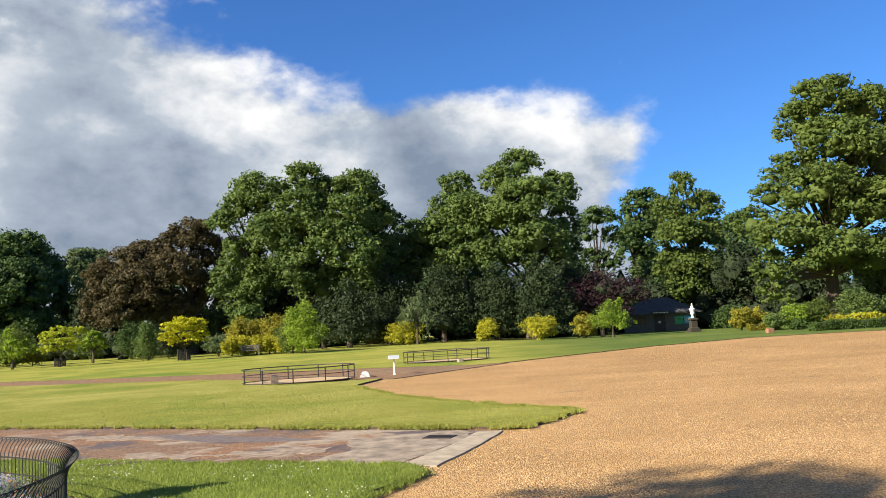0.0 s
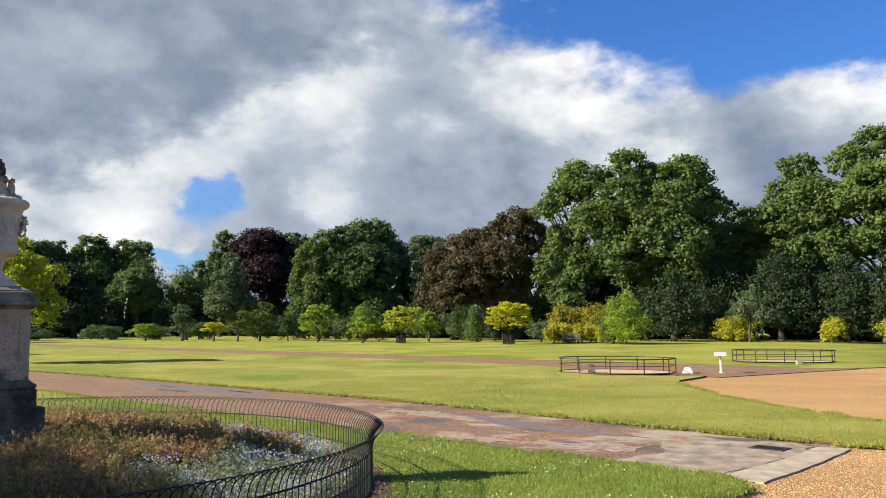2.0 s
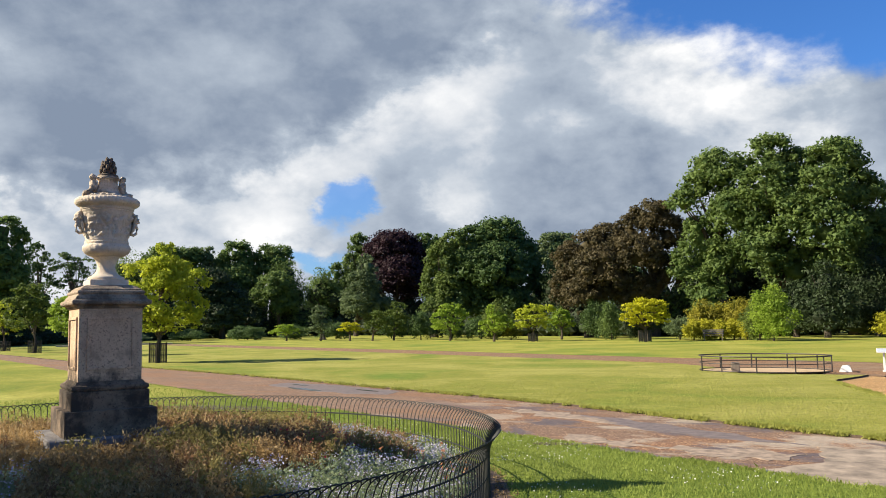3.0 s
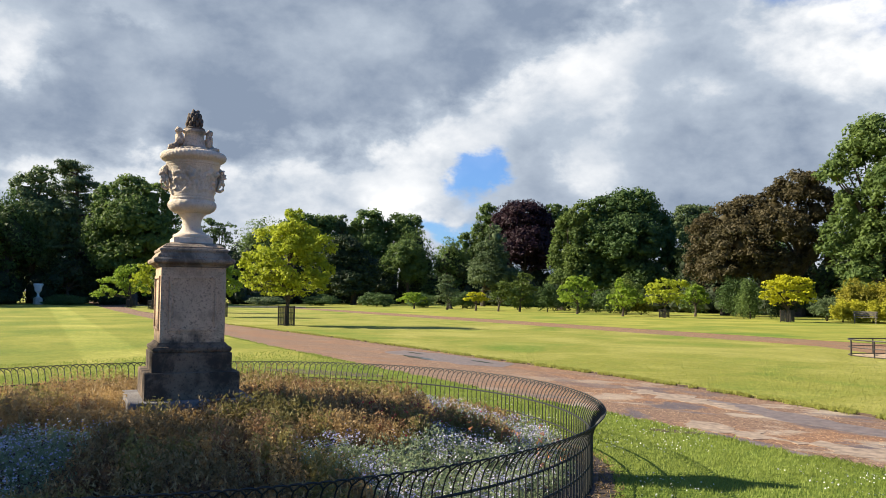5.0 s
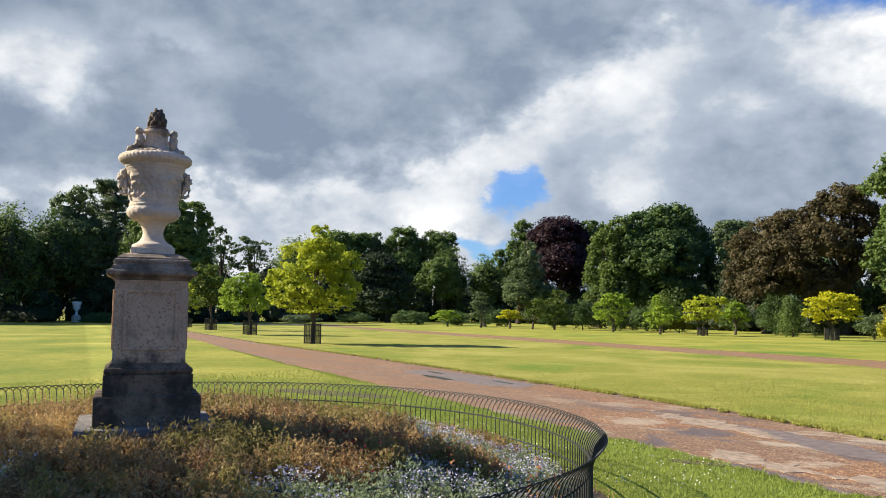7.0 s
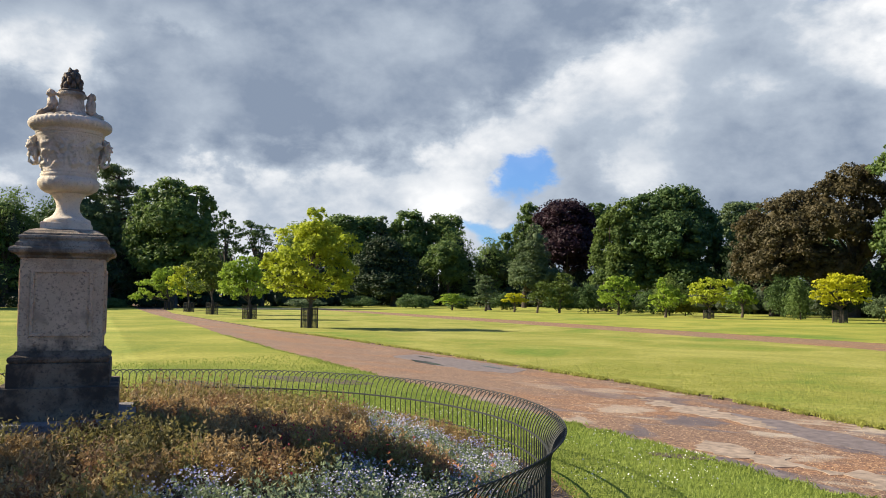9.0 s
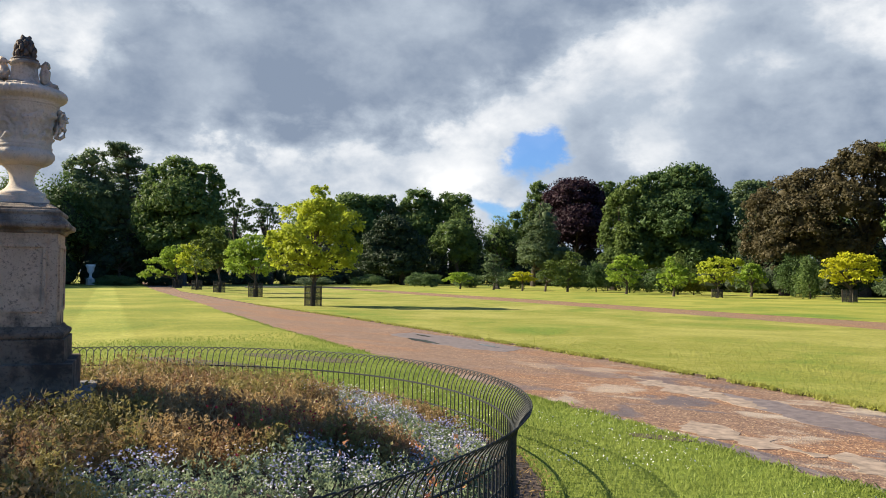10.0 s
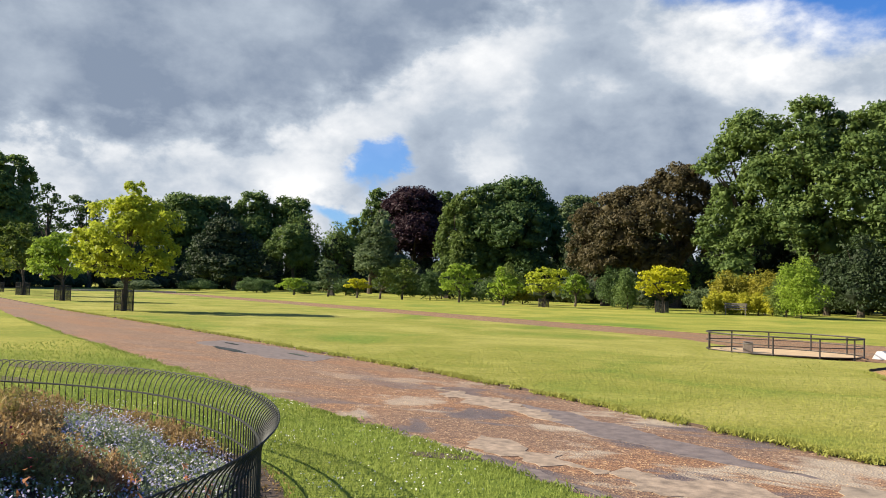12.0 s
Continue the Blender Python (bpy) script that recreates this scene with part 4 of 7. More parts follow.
# the dome's sunlit left side, built as an extra tree in lighter leaf colour
wood_tree("chestnut_tree", -61.0, 88.5, [(3.1, 0.5, 12.1, 1.9, 1.9, 1.8), (1.6, -0.1, 9.8, 2.1, 2.1, 2.7), (0.3, -0.5, 6.3, 1.6, 1.6, 3.1), (2.6, -0.2, 5.5, 2.2, 2.2, 3.1), (1.9, -1.5, 2.7, 2.3, 2.3, 2.5), (-0.7, -0.6, 2.0, 1.0, 1.5, 1.8)],
          LEAF_CHESTNUT, "sunlit left side of the dark dome, as a separate lighter-leaved tree", 14, 0.32, 1.10, 0.4)
wood_tree("ash_tree", -57.2, 116.8, [(-0.0, -1.5, 13.7, 2.5, 2.5, 2.0), (1.9, -0.5, 14.2, 2.0, 2.0, 1.4), (-1.4, -2.1, 11.8, 2.1, 2.1, 2.3), (1.0, -0.6, 11.3, 2.7, 2.7, 2.5)],
          LEAF_MIST, "distant pale green ash tree", 15, 0.40, 0.90, 0.3)
wood_tree("copper_beech_tree", -87.9, 114.7, [(0.5, -1.3, 15.1, 4.2, 4.2, 3.2), (-2.3, -2.8, 13.4, 2.6, 2.6, 3.2), (3.8, 0.8, 13.2, 2.4, 2.4, 3.2), (2.3, -2.1, 9.9, 4.7, 4.7, 3.9), (-1.1, -2.8, 9.1, 3.0, 3.0, 3.9), (3.2, 0.9, 8.5, 2.8, 2.8, 4.0)],
          LEAF_PURPLE, "dark purple copper beech with rounded crown", 16, 0.36, 1.20, 0.6)
wood_tree("oak_tree", -95.0, 113.2, [(0.8, -1.2, 15.7, 2.0, 2.0, 2.4), (-0.4, -1.6, 12.1, 1.7, 2.0, 2.8), (2.0, -0.2, 12.8, 2.0, 2.0, 2.6), (-1.2, -1.6, 7.9, 2.0, 2.0, 3.4), (-3.0, -2.9, 10.8, 1.3, 2.0, 2.2), (-3.4, -2.8, 7.5, 1.6, 2.0, 2.6)],
          LEAF_GREEN, "green tree beside the copper beech", 17, 0.38, 1.00, 0.4)
wood_tree("conical_cypress_tree", -83.9, 99.2, [(2.4, 0.2, 10.8, 1.6, 1.8, 2.1), (1.6, 0.1, 8.0, 2.7, 2.7, 2.5), (1.2, 0.2, 4.9, 3.5, 3.5, 2.7), (3.7, 1.8, 3.5, 2.8, 2.8, 2.7)],
          LEAF_MIST, "soft grey-green cone-shaped tree", 18, 0.32, 1.10, 0.3)
wood_tree("oak_tree", -82.0, 120.6, [(-1.5, -2.7, 16.6, 2.4, 2.4, 1.4), (0.1, -1.6, 15.0, 2.2, 2.2, 1.8), (-1.5, -2.3, 13.1, 3.0, 3.0, 3.0)],
          LEAF_GREEN, "green tree behind the copper beech", 19, 0.40, 1.00, 0.4)
wood_tree("oak_tree", -114.4, 102.8, [(-0.2, -1.3, 14.8, 3.2, 3.2, 2.7), (-1.8, -2.9, 12.7, 2.1, 2.1, 2.5), (1.3, 0.5, 13.0, 2.5, 2.5, 2.9), (0.7, -1.4, 9.8, 4.2, 4.2, 3.6), (-0.5, -1.0, 5.6, 4.6, 4.6, 3.6)],
          LEAF_GREEN, "distant round green oak tree", 20, 0.38, 1.00, 0.4)
wood_tree("oak_tree", -109.0, 107.6, [(-1.2, -2.4, 14.9, 2.5, 2.5, 2.1), (0.4, -0.5, 13.9, 1.9, 2.1, 3.1), (-0.9, -1.8, 11.4, 3.1, 3.1, 3.6), (0.6, -0.0, 9.4, 1.9, 2.1, 3.6)],
          LEAF_GREEN, "distant oak tree at the gap in the wood", 21, 0.38, 1.00, 0.4)
wood_tree("oak_tree", -102.8, 100.7, [(-0.1, -0.7, 8.6, 3.2, 3.2, 2.6), (-1.5, -2.1, 6.2, 2.6, 2.6, 2.6), (0.8, 0.5, 5.5, 2.6, 2.6, 3.3)],
          LEAF_GREEN, "lower round green tree before taller ones", 22, 0.36, 1.00, 0.3)
wood_tree("oak_tree", -122.1, 92.9, [(0.2, -0.8, 14.6, 3.6, 3.6, 2.1), (-1.8, -2.9, 12.6, 2.7, 2.7, 2.5), (2.5, 1.8, 13.6, 3.1, 3.1, 2.7), (1.3, -0.8, 10.5, 4.6, 4.6, 3.5), (1.2, 0.9, 6.4, 4.8, 4.8, 3.6), (3.9, 3.4, 14.3, 1.3, 2.1, 1.9)],
          LEAF_GREEN, "distant oak tree behind the yellow tree", 23, 0.40, 1.00, 0.4)
wood_tree("poplar_tree", -117.8, 97.5, [(0.9, -0.1, 14.5, 0.8, 2.1, 1.9), (0.7, -0.1, 12.0, 1.4, 2.1, 2.1), (0.6, 0.0, 8.6, 1.9, 2.1, 2.9)],
          LEAF_MIST, "slim paler tree between distant oaks", 24, 0.36, 1.00, 0.3)
wood_tree("yew_tree", -101.3, 87.2, [(-0.7, -1.4, 8.3, 3.1, 3.1, 2.9), (-2.2, -2.9, 5.7, 3.3, 3.3, 3.3), (0.7, 0.4, 5.5, 3.3, 3.3, 3.3), (-0.2, -1.9, 3.2, 5.4, 5.4, 2.7)],
          LEAF_YEW, "broad dark evergreen yew tree", 25, 0.32, 1.20, 0.4)
wood_tree("oak_tree", -100.8, 50.1, [(0.1, -0.9, 14.6, 2.5, 2.5, 2.1), (1.9, 1.2, 13.7, 2.8, 2.8, 2.2), (-1.9, -3.0, 12.5, 2.1, 2.1, 2.8), (3.3, 2.9, 11.6, 1.2, 1.5, 2.9), (2.2, -1.3, 10.7, 3.7, 3.7, 3.2), (-2.2, -3.1, 8.6, 2.6, 2.6, 3.5), (3.7, 0.5, 8.2, 3.2, 3.2, 3.3), (0.3, -1.6, 6.0, 3.6, 3.6, 2.9)],
          LEAF_GREEN, "large dark green oak at the end of the lawn", 26, 0.36, 1.00, 0.5)
wood_tree("ash_tree", -108.5, 61.7, [(0.1, -0.7, 12.2, 1.3, 1.7, 1.7), (0.9, 0.2, 10.6, 1.5, 1.7, 1.2), (-0.4, -1.1, 9.7, 1.3, 1.7, 1.5), (0.7, 0.2, 8.5, 1.5, 1.7, 1.0)],
          LEAF_DARK, "thin dark tree with bright sky between its leaves", 27, 0.34, 0.40, 0.3)
wood_tree("ash_tree", -106.4, 66.3, [(-0.8, -1.7, 11.6, 1.7, 1.7, 1.1), (0.7, -0.0, 11.1, 1.5, 1.7, 1.0), (-1.2, -2.0, 10.1, 1.3, 1.7, 1.0), (0.2, -0.5, 9.5, 1.7, 1.7, 1.0), (-0.8, -1.4, 8.2, 1.8, 1.8, 1.0)],
          LEAF_DARK, "airy dark tree beside another", 28, 0.34, 0.40, 0.3)
wood_tree("pine_tree", -113.5, 42.0, [(1.4, 0.4, 16.6, 2.0, 2.0, 1.7), (-0.1, -1.1, 14.8, 2.1, 2.1, 2.4), (1.5, 0.7, 13.5, 1.8, 1.8, 2.6), (1.8, -0.2, 10.9, 3.5, 3.5, 3.0), (2.6, 2.3, 9.1, 3.0, 3.0, 3.8), (0.4, 0.0, 6.8, 3.5, 3.5, 3.4)],
          LEAF_PINE, "dark full pine next to the cedar", 32, 0.32, 1.00, 0.4)
tree("oak_tree", -107.6, 32.0, lobe_set(29, 15.2, 9.5, 2, 6), LEAF_GREEN, "dark tree at the edge of the wood", 29, 0.46, 1.1, 0.5)
tree("oak_tree", -104.0, 24.5, lobe_set(129, 14.2, 9.5, 2, 6), LEAF_DARK, "dark broad tree in deep shade", 129, 0.46, 1.1, 0.5)
for i, (x, y, h, w) in enumerate(((-110.5, 38.0, 15.0, 10), (-106, 54.5, 12.5, 9), (-119, 50, 16, 11), (-118.5, 101, 16.2, 10), (-105.5, 105, 14.5, 8), (-126, 86, 16, 11), (-97, 106, 12, 8), (-101, 20, 13, 10), (-66, 112, 13, 9), (-49, 106, 13, 9), (13, 116, 14, 10))):
    tree("oak_tree", x, y, lobe_set(400 + i, h, w, 2.0, 5), LEAF_GREEN if 3 <= i <= 6 else LEAF_DARK, "broad dark tree closing the wood", 400 + i, 0.52, 0.8, 0.4)
# low dark trees that close the wood at eye height
for i, (x, y, h, w) in enumerate(((-112, 119.8, 10.2, 11.5), (-98, 112, 10.5, 9), (-75, 114, 11.2, 11), (-68, 108, 11, 10), (-48, 100, 12, 10), (-43, 93, 9.5, 9), (-38, 97, 11, 10), (-25, 92, 12, 10), (-14, 94, 12, 10), (11, 97, 10.5, 10), (-5, 98, 11.5, 10), (-31, 88, 6.5, 6), (-27, 85, 5.5, 5), (-20, 90, 12, 9), (1, 95, 11, 9), (-112, 32, 12.5, 10), (-114, 54, 12, 10), (-105, 57, 8.5, 8), (-118, 64, 11, 10), (-120, 76, 11, 11), (-113, 90, 9, 9), (-106, 96, 8, 8), (-110, 22, 12, 11), (33, 100, 12, 12), (24, 112, 10, 10), (39, 76, 11, 10),
                                  (18, 118, 9, 9), (37, 92, 9, 12), (45, 84, 10, 12), (22, 104, 7, 7), (36, 72, 9, 9), (43, 66, 13, 12), (-117, 84, 8, 9), (-112, 72, 8.5, 10), (-109, 56, 8, 9), (-112, 48, 9, 10), (-116, 39, 10, 10), (-106, 44, 7, 8))):
    tree("holly_tree", x, y, lobe_set(200 + i, h, w, 0.4, 5), LEAF_YEW if i % 2 else LEAF_DARK, "low dense dark evergreen filling the wood", 200 + i, 0.56, 0.55, 0.25, group="dark evergreens of the wood")


def cedar(x, y, h, w, seed):
    """Flat, wide-spread tiers of needles on nearly level boughs."""
    rng = np.random.default_rng(seed)
    root = empty("cedar_tree", x, y, 0.0)
    bm = bmesh.new()
    tube(bm, [(0, 0, -0.1), (0.1, 0, h * 0.4), (0.3, 0, h * 0.75), (0.2, 0, h * 0.99)], [0.5, 0.4, 0.26, 0.05], 8)
    clumps = []
    for i in range(64):
        z = h * (0.34 + 0.64 * (i / 63) ** 0.85)
        a = rng.uniform(0, 6.28)
        reach_out = w * 0.5 * (1.0 - 0.62 * (i / 63) ** 1.6) * rng.uniform(0.35, 1.1)
        tip = (math.cos(a) * reach_out, math.sin(a) * reach_out, z + reach_out * rng.uniform(-0.22, 0.22))
        tube(bm, [(0.2, 0, z - 0.3), (tip[0] * 0.5, tip[1] * 0.5, z + 0.05), tip], [0.11, 0.07, 0.02], 4)
        for f in (0.45, 0.7, 0.98):
            clumps.append((tip[0] * f + rng.normal(0, 0.3), tip[1] * f + rng.normal(0, 0.3), z + (tip[2] - z) * f, 0.85 * rng.uniform(0.5, 1.3), 0.85 * rng.uniform(0.5, 1.3), rng.uniform(0.25, 0.6)))
    part("trunk", bm, BARK, root)
    v, f = leaves(rng, clumps, 20000, 0.3, shell=0.34, droop=0.5)
    crown = new("crown", raw_mesh("crown", v, f, LEAF_MIST))
    crown.parent = root
    return tagged(root, "tall dark cedar with flat layered branches", "tree")


cedar(-110.2, 46.2, 19.2, 11.5, 31)

# evergreens and shrubs along the wood's edge
for x, y, h, w, s in ((-11.7, 75.0, 6.6, 5.2, 41), (-8.6, 80.5, 8.7, 6.2, 42), (-3.1, 77.9, 7.8, 6.8, 43), (2.0, 78.4, 7.6, 6.4, 44), (6.0, 78.0, 8.0, 6.4, 45), (-14.6, 77.5, 5.2, 4.4, 46)):
    tree("yew_tree", x, y, [(0, 0, h * 0.66, w * 0.32, w * 0.3, h * 0.33), (-w * 0.24, 0, h * 0.44, w * 0.30, w * 0.3, h * 0.36), (w * 0.22, 0, h * 0.42, w * 0.32, w * 0.3, h * 0.36), (0, -w * 0.2, h * 0.26, w * 0.44, w * 0.3, h * 0.25)],
         LEAF_YEW, "very dark bushy yew reaching to the grass", s, 0.34, 1.3, 0.25, group="yews along the wood", droop=0.3)
tree("weeping_willow_tree", -5.3, 73.4, [(0, 0, 3.4, 1.2, 1.1, 1.1), (-0.7, 0, 2.3, 0.9, 0.9, 1.4), (0.8, 0, 2.2, 0.9, 0.9, 1.4)], LEAF_MIST, "small weeping grey-green willow tree", 47, 0.3, 1.2, 0.1, droop=1.6)
tree("purple_plum_tree", 12.1, 79.6, [(-2.4, 0, 3.9, 2.1, 1.9, 1.8), (0.3, 0, 4.5, 2.4, 2.0, 1.8), (2.8, 0, 4.1, 2.0, 1.9, 1.6), (0.2, -0.6, 2.6, 2.6, 1.6, 1.5)], LEAF_PURPLE, "low spreading purple-leaved plum", 48, 0.36, 1.2, 0.2)
tree("maple_tree", 10.5, 63.2, [(0, 0, 2.3, 1.0, 1.0, 0.85), (-0.45, 0, 1.5, 0.95, 0.9, 0.7), (0.5, 0, 1.6, 0.9, 0.9, 0.75)], LEAF_YOUNG, "young bright green maple near the kiosk", 49, 0.2, 1.4, 0.09, bark=BARK_PALE, low=0.8, grain=0.42)


def shrub(x, y, h, w, mat, label, seed, size=0.2, density=1.5, droop=0.0, name="shrub", flat=0.0):
    r = random.Random(seed)
    lobes = []
    for i in range(4):
        a = 2 * math.pi * i / 4 + r.uniform(-0.5, 0.5)
        q = w * r.uniform(0.25, 0.31)
        lobes.append((math.cos(a) * (w * 0.5 - q), math.sin(a) * (w * 0.5 - q) * 0.8, h * r.uniform(0.36, 0.52), q, q, h * r.uniform(0.36, 0.46)))
    lobes.append((0, 0, h * (0.6 - flat * 0.1), w * 0.3, w * 0.3, h * 0.4))
    return tree(name, x, y, lobes, mat, label, seed, size, density, 0.06, grain=0.34, category="shrub", droop=droop)


for x, y, h, w, m_, lab, s in ((-6.7, 75.2, 2.3, 3.6, LEAF_GOLD, "golden yellow shrub, wide and low", 60), (1.0, 74.0, 2.2, 2.2, LEAF_GOLD, "narrow golden yellow leafy shrub", 61),
                               (5.5, 70.4, 2.2, 3.3, LEAF_GOLD, "round golden yellow bush", 62), (8.9, 67.6, 2.1, 2.2, LEAF_OLIVE, "olive yellow bush beside the young maple", 63),
                               (-20.2, 70.6, 3.4, 3.2, LEAF_OLIVE, "tall olive-gold shrub behind the hedge", 64), (-17.6, 70.9, 3.6, 3.4, LEAF_OLIVE, "tall olive-gold shrub behind the hedge", 65),
                               (-13.8, 65.6, 4.2, 3.5, LEAF_YOUNG, "bright green leafy bush on the grass", 66), (-15.2, 67.4, 3.4, 3.0, LEAF_LIME, "light green bush beside a brighter one", 67),
                               (-22.5, 70.6, 2.0, 2.6, LEAF_MIST, "grey green low shrub on grass", 68), (-28.9, 71.1, 3.5, 2.4, LEAF_GREEN, "green upright shrub before dark trees", 69),
                               (-27.0, 74.0, 3.4, 3.4, LEAF_YEW, "dark shrub under the bronze maples", 70), (-33.2, 77.8, 3.8, 4.0, LEAF_DARK, "dark shrub under the bronze maples", 71),
                               (-37.7, 78.5, 3.2, 2.6, LEAF_GREEN, "green shrub at the wood's edge", 72), (-41.9, 72.6, 3.7, 3.9, LEAF_LIME, "light green rounded shrub", 73), (-40.6, 73.2, 2.0, 2.0, LEAF_OLIVE, "small golden shrub among green ones", 74),
                               (-52.4, 73.9, 3.3, 3.0, LEAF_DARK, "dark green shrub at the wood", 75), (-49.3, 75.4, 2.4, 3.0, LEAF_GREEN, "green low shrub among young trees", 76), (-46.5, 77.0, 2.6, 4.0, LEAF_DARK, "dark shrub behind young trees", 77),
                               (20.4, 64.0, 1.75, 2.0, LEAF_OLIVE, "golden shrub beside the gravel", 78), (22.0, 65.4, 1.7, 2.0, LEAF_OLIVE, "golden shrub beside the gravel", 79),
                               (20.6, 57.6, 1.2, 1.8, LEAF_GREEN, "rounded green bush by the gravel", 80), (22.4, 58.6, 1.8, 2.4, LEAF_YOUNG, "bright green bush by the gravel", 81), (24.4, 59.5, 2.2, 2.2, LEAF_LIME, "light green bush by the hedge", 82),
                               (21.6, 56.0, 0.75, 1.1, LEAF_HEDGE, "small clipped round bush", 83), (27.5, 60, 2.6, 3.4, LEAF_GREEN, "green bush behind the clipped hedge", 84), (31, 60.5, 2.4, 3.6, LEAF_DARK, "dark bush behind the clipped hedge", 85),
                               (33.6, 58.5, 3.2, 2.6, LEAF_PURPLE, "purple bush behind the hedge", 86), (24.5, 57.2, 1.0, 1.3, LEAF_OLIVE, "small yellowish clipped bush", 87),
                               (-71.0, 80.5, 2.2, 5.0, LEAF_DARK, "low dark shrub under the wood", 88), (-78, 80, 2.0, 5, LEAF_DARK, "low dark shrub under the wood", 89), (-85, 78, 2.0, 6, LEAF_DARK, "low dark shrub under the wood", 90),
                               (-92, 74, 1.6, 6, LEAF_DARK, "low dark shrub under the wood", 91), (-97, 68, 1.3, 6, LEAF_MIST, "low greyish shrub bed", 92), (-63, 82, 3.0, 5, LEAF_DARK, "dark shrub under the wood", 93), (-57, 82, 3.2, 5, LEAF_YEW, "dark shrub under the wood", 94),
                               (-103, 34, 1.6, 7, LEAF_YEW, "low dark shrub at the lawn's end", 95), (-100, 41.5, 1.3, 6, LEAF_DARK, "low dark hedge at the lawn's end", 96), (-101, 47.5, 1.5, 6, LEAF_YEW, "low dark hedge at the lawn's end", 97), (-101, 55, 1.6, 6, LEAF_YEW, "low dark hedge at the lawn's end", 98),
                               (9.5, 73.5, 1.8, 2.6, LEAF_YEW, "dark shrub near the kiosk", 99), (14.2, 91.0, 3.0, 4, LEAF_YEW, "dark shrub beside the kiosk", 100), (28.0, 92, 2.6, 4.0, LEAF_DARK, "dark shrub beside the stone urn", 101)):
    shrub(x, y, h, w, m_, lab, s, 0.22 if y < 90 else 0.3)


def hedge(name, x0, x1, y0, y1, z0, z1, mat, label, seed, count, size=0.13):
    """A clipped block of leaves over a box core coloured as inner shade."""
    rng = np.random.default_rng(seed)
    cx, cy = (x0 + x1) / 2, (y0 + y1) / 2
    root = empty(name, cx, cy, ground_z(cx, cy))
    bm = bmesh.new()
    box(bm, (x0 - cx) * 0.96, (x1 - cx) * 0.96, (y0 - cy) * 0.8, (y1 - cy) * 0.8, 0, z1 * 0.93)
    part("inner_fill", bm, INNER_SHADE, root)
    lx, ly, lz = x1 - x0, y1 - y0, z1 - z0
    p = rng.uniform(-0.5, 0.5, (count, 3))
    side = rng.integers(0, 5, count)
    for k, (axis, val) in enumerate(((2, 0.5), (1, -0.5), (1, -0.5), (0, -0.5), (1, 0.5))):
        sel = side == k
        p[sel, axis] = val * (1 - np.abs(rng.normal(0, 0.06, sel.sum())))
    p = p * (lx, ly, lz) + (0, 0, z0 + lz / 2)
    p += rng.normal(0, 0.035, p.shape)
    p[:, 2] += 0.08 * np.sin(p[:, 0] * 2.1) + 0.06 * np.sin(p[:, 0] * 5.3 + 1)
    nrm = unit(rng, count)
    t = np.cross(nrm, unit(rng, count))
    t /= np.linalg.norm(t, axis=1, keepdims=True)
    b = np.cross(nrm, t)
    s = size * rng.uniform(0.6, 1.4, (count, 1))
    tri = np.stack([p - t * s * 0.5 + b * s * 0.4, p + t * s * 0.5, p - t * s * 0.5 - b * s * 0.4], 1).reshape(-1, 3)
    crown = new("clipped_leaves", raw_mesh("clipped_leaves", tri, np.arange(count * 3).reshape(-1, 3), mat))
    crown.parent = root
    return tagged(root, label, "hedge")


for i in range(5):
    shrub(-20.6 + i * 1.05, 68.4 + 0.15 * (i % 2), 1.7, 1.8, LEAF_GOLD, "golden yellow shrub in a close row", 330 + i, 0.17, 2.2)
hedge("hedge", 20.9, 35.0, 51.6, 52.6, 0, 0.52, LEAF_HEDGE, "long low clipped green hedge by the gravel", 111, 14000, 0.09)
hedge("hedge", 24.1, 38.0, 55.0, 56.0, 0, 0.78, LEAF_GOLD, "long low golden hedge behind the green one", 112, 12000, 0.10)
hedge("hedge", 19.3, 21.4, 58.6, 59.4, 0, 0.45, LEAF_OLIVE, "short low golden clipped hedge", 113, 3600, 0.08)


# young trees on the lawn, each in its wire guard
def guard(x, y, w, h, label):
    root = empty("tree_guard", x, y, 0.02)
    n = 14
    for sx, sy in ((-1, -1), (1, -1), (1, 1), (-1, 1)):
        bm = bmesh.new()
        tube(bm, [(sx * w / 2, sy * w / 2, -0.05), (sx * w / 2, sy * w / 2, h)], 0.035, 6)
        part("stake", bm, BARK, root)
    for k in range(4):
        a, b_ = [((-1, -1), (1, -1), (1, 1), (-1, 1))[(k + j) % 4] for j in (0, 1)]
        bm = bmesh.new()
        for i in range(n + 1):
            f = i / n
            px, py = (a[0] + (b_[0] - a[0]) * f) * w / 2, (a[1] + (b_[1] - a[1]) * f) * w / 2
            tube(bm, [(px, py, 0.02), (px, py, h * 0.97)], 0.009, 4, False)
        for z in (0.05, h * 0.33, h * 0.66, h * 0.96):
            tube(bm, [(a[0] * w / 2, a[1] * w / 2, z), (b_[0] * w / 2, b_[1] * w / 2, z)], 0.009, 4, False)
        part("mesh_panel", bm, IRON, root)
    return tagged(root, label, "tree guard", "tree guards on the lawn")


guard(-35.6, 28.4, 0.6, 1.05, "square dark wire guard round a yellow tree")
guard(-50.6, 33.3, 0.68, 1.0, "square dark wire guard round a young tree")
guard(-63.6, 37.0, 0.7, 1.0, "dark wire guard round a young tree")
guard(-74.2, 39.9, 0.7, 0.9, "dark wire guard round a young tree")
guard(-84.0, 42.2, 0.7, 0.9, "dark wire guard round a young tree")
guard(-23.3, 64.6, 0.72, 0.9, "dark wire guard round a golden tree")
guard(-34.4, 66.4, 0.6, 0.7, "dark wire guard round a small lime tree")
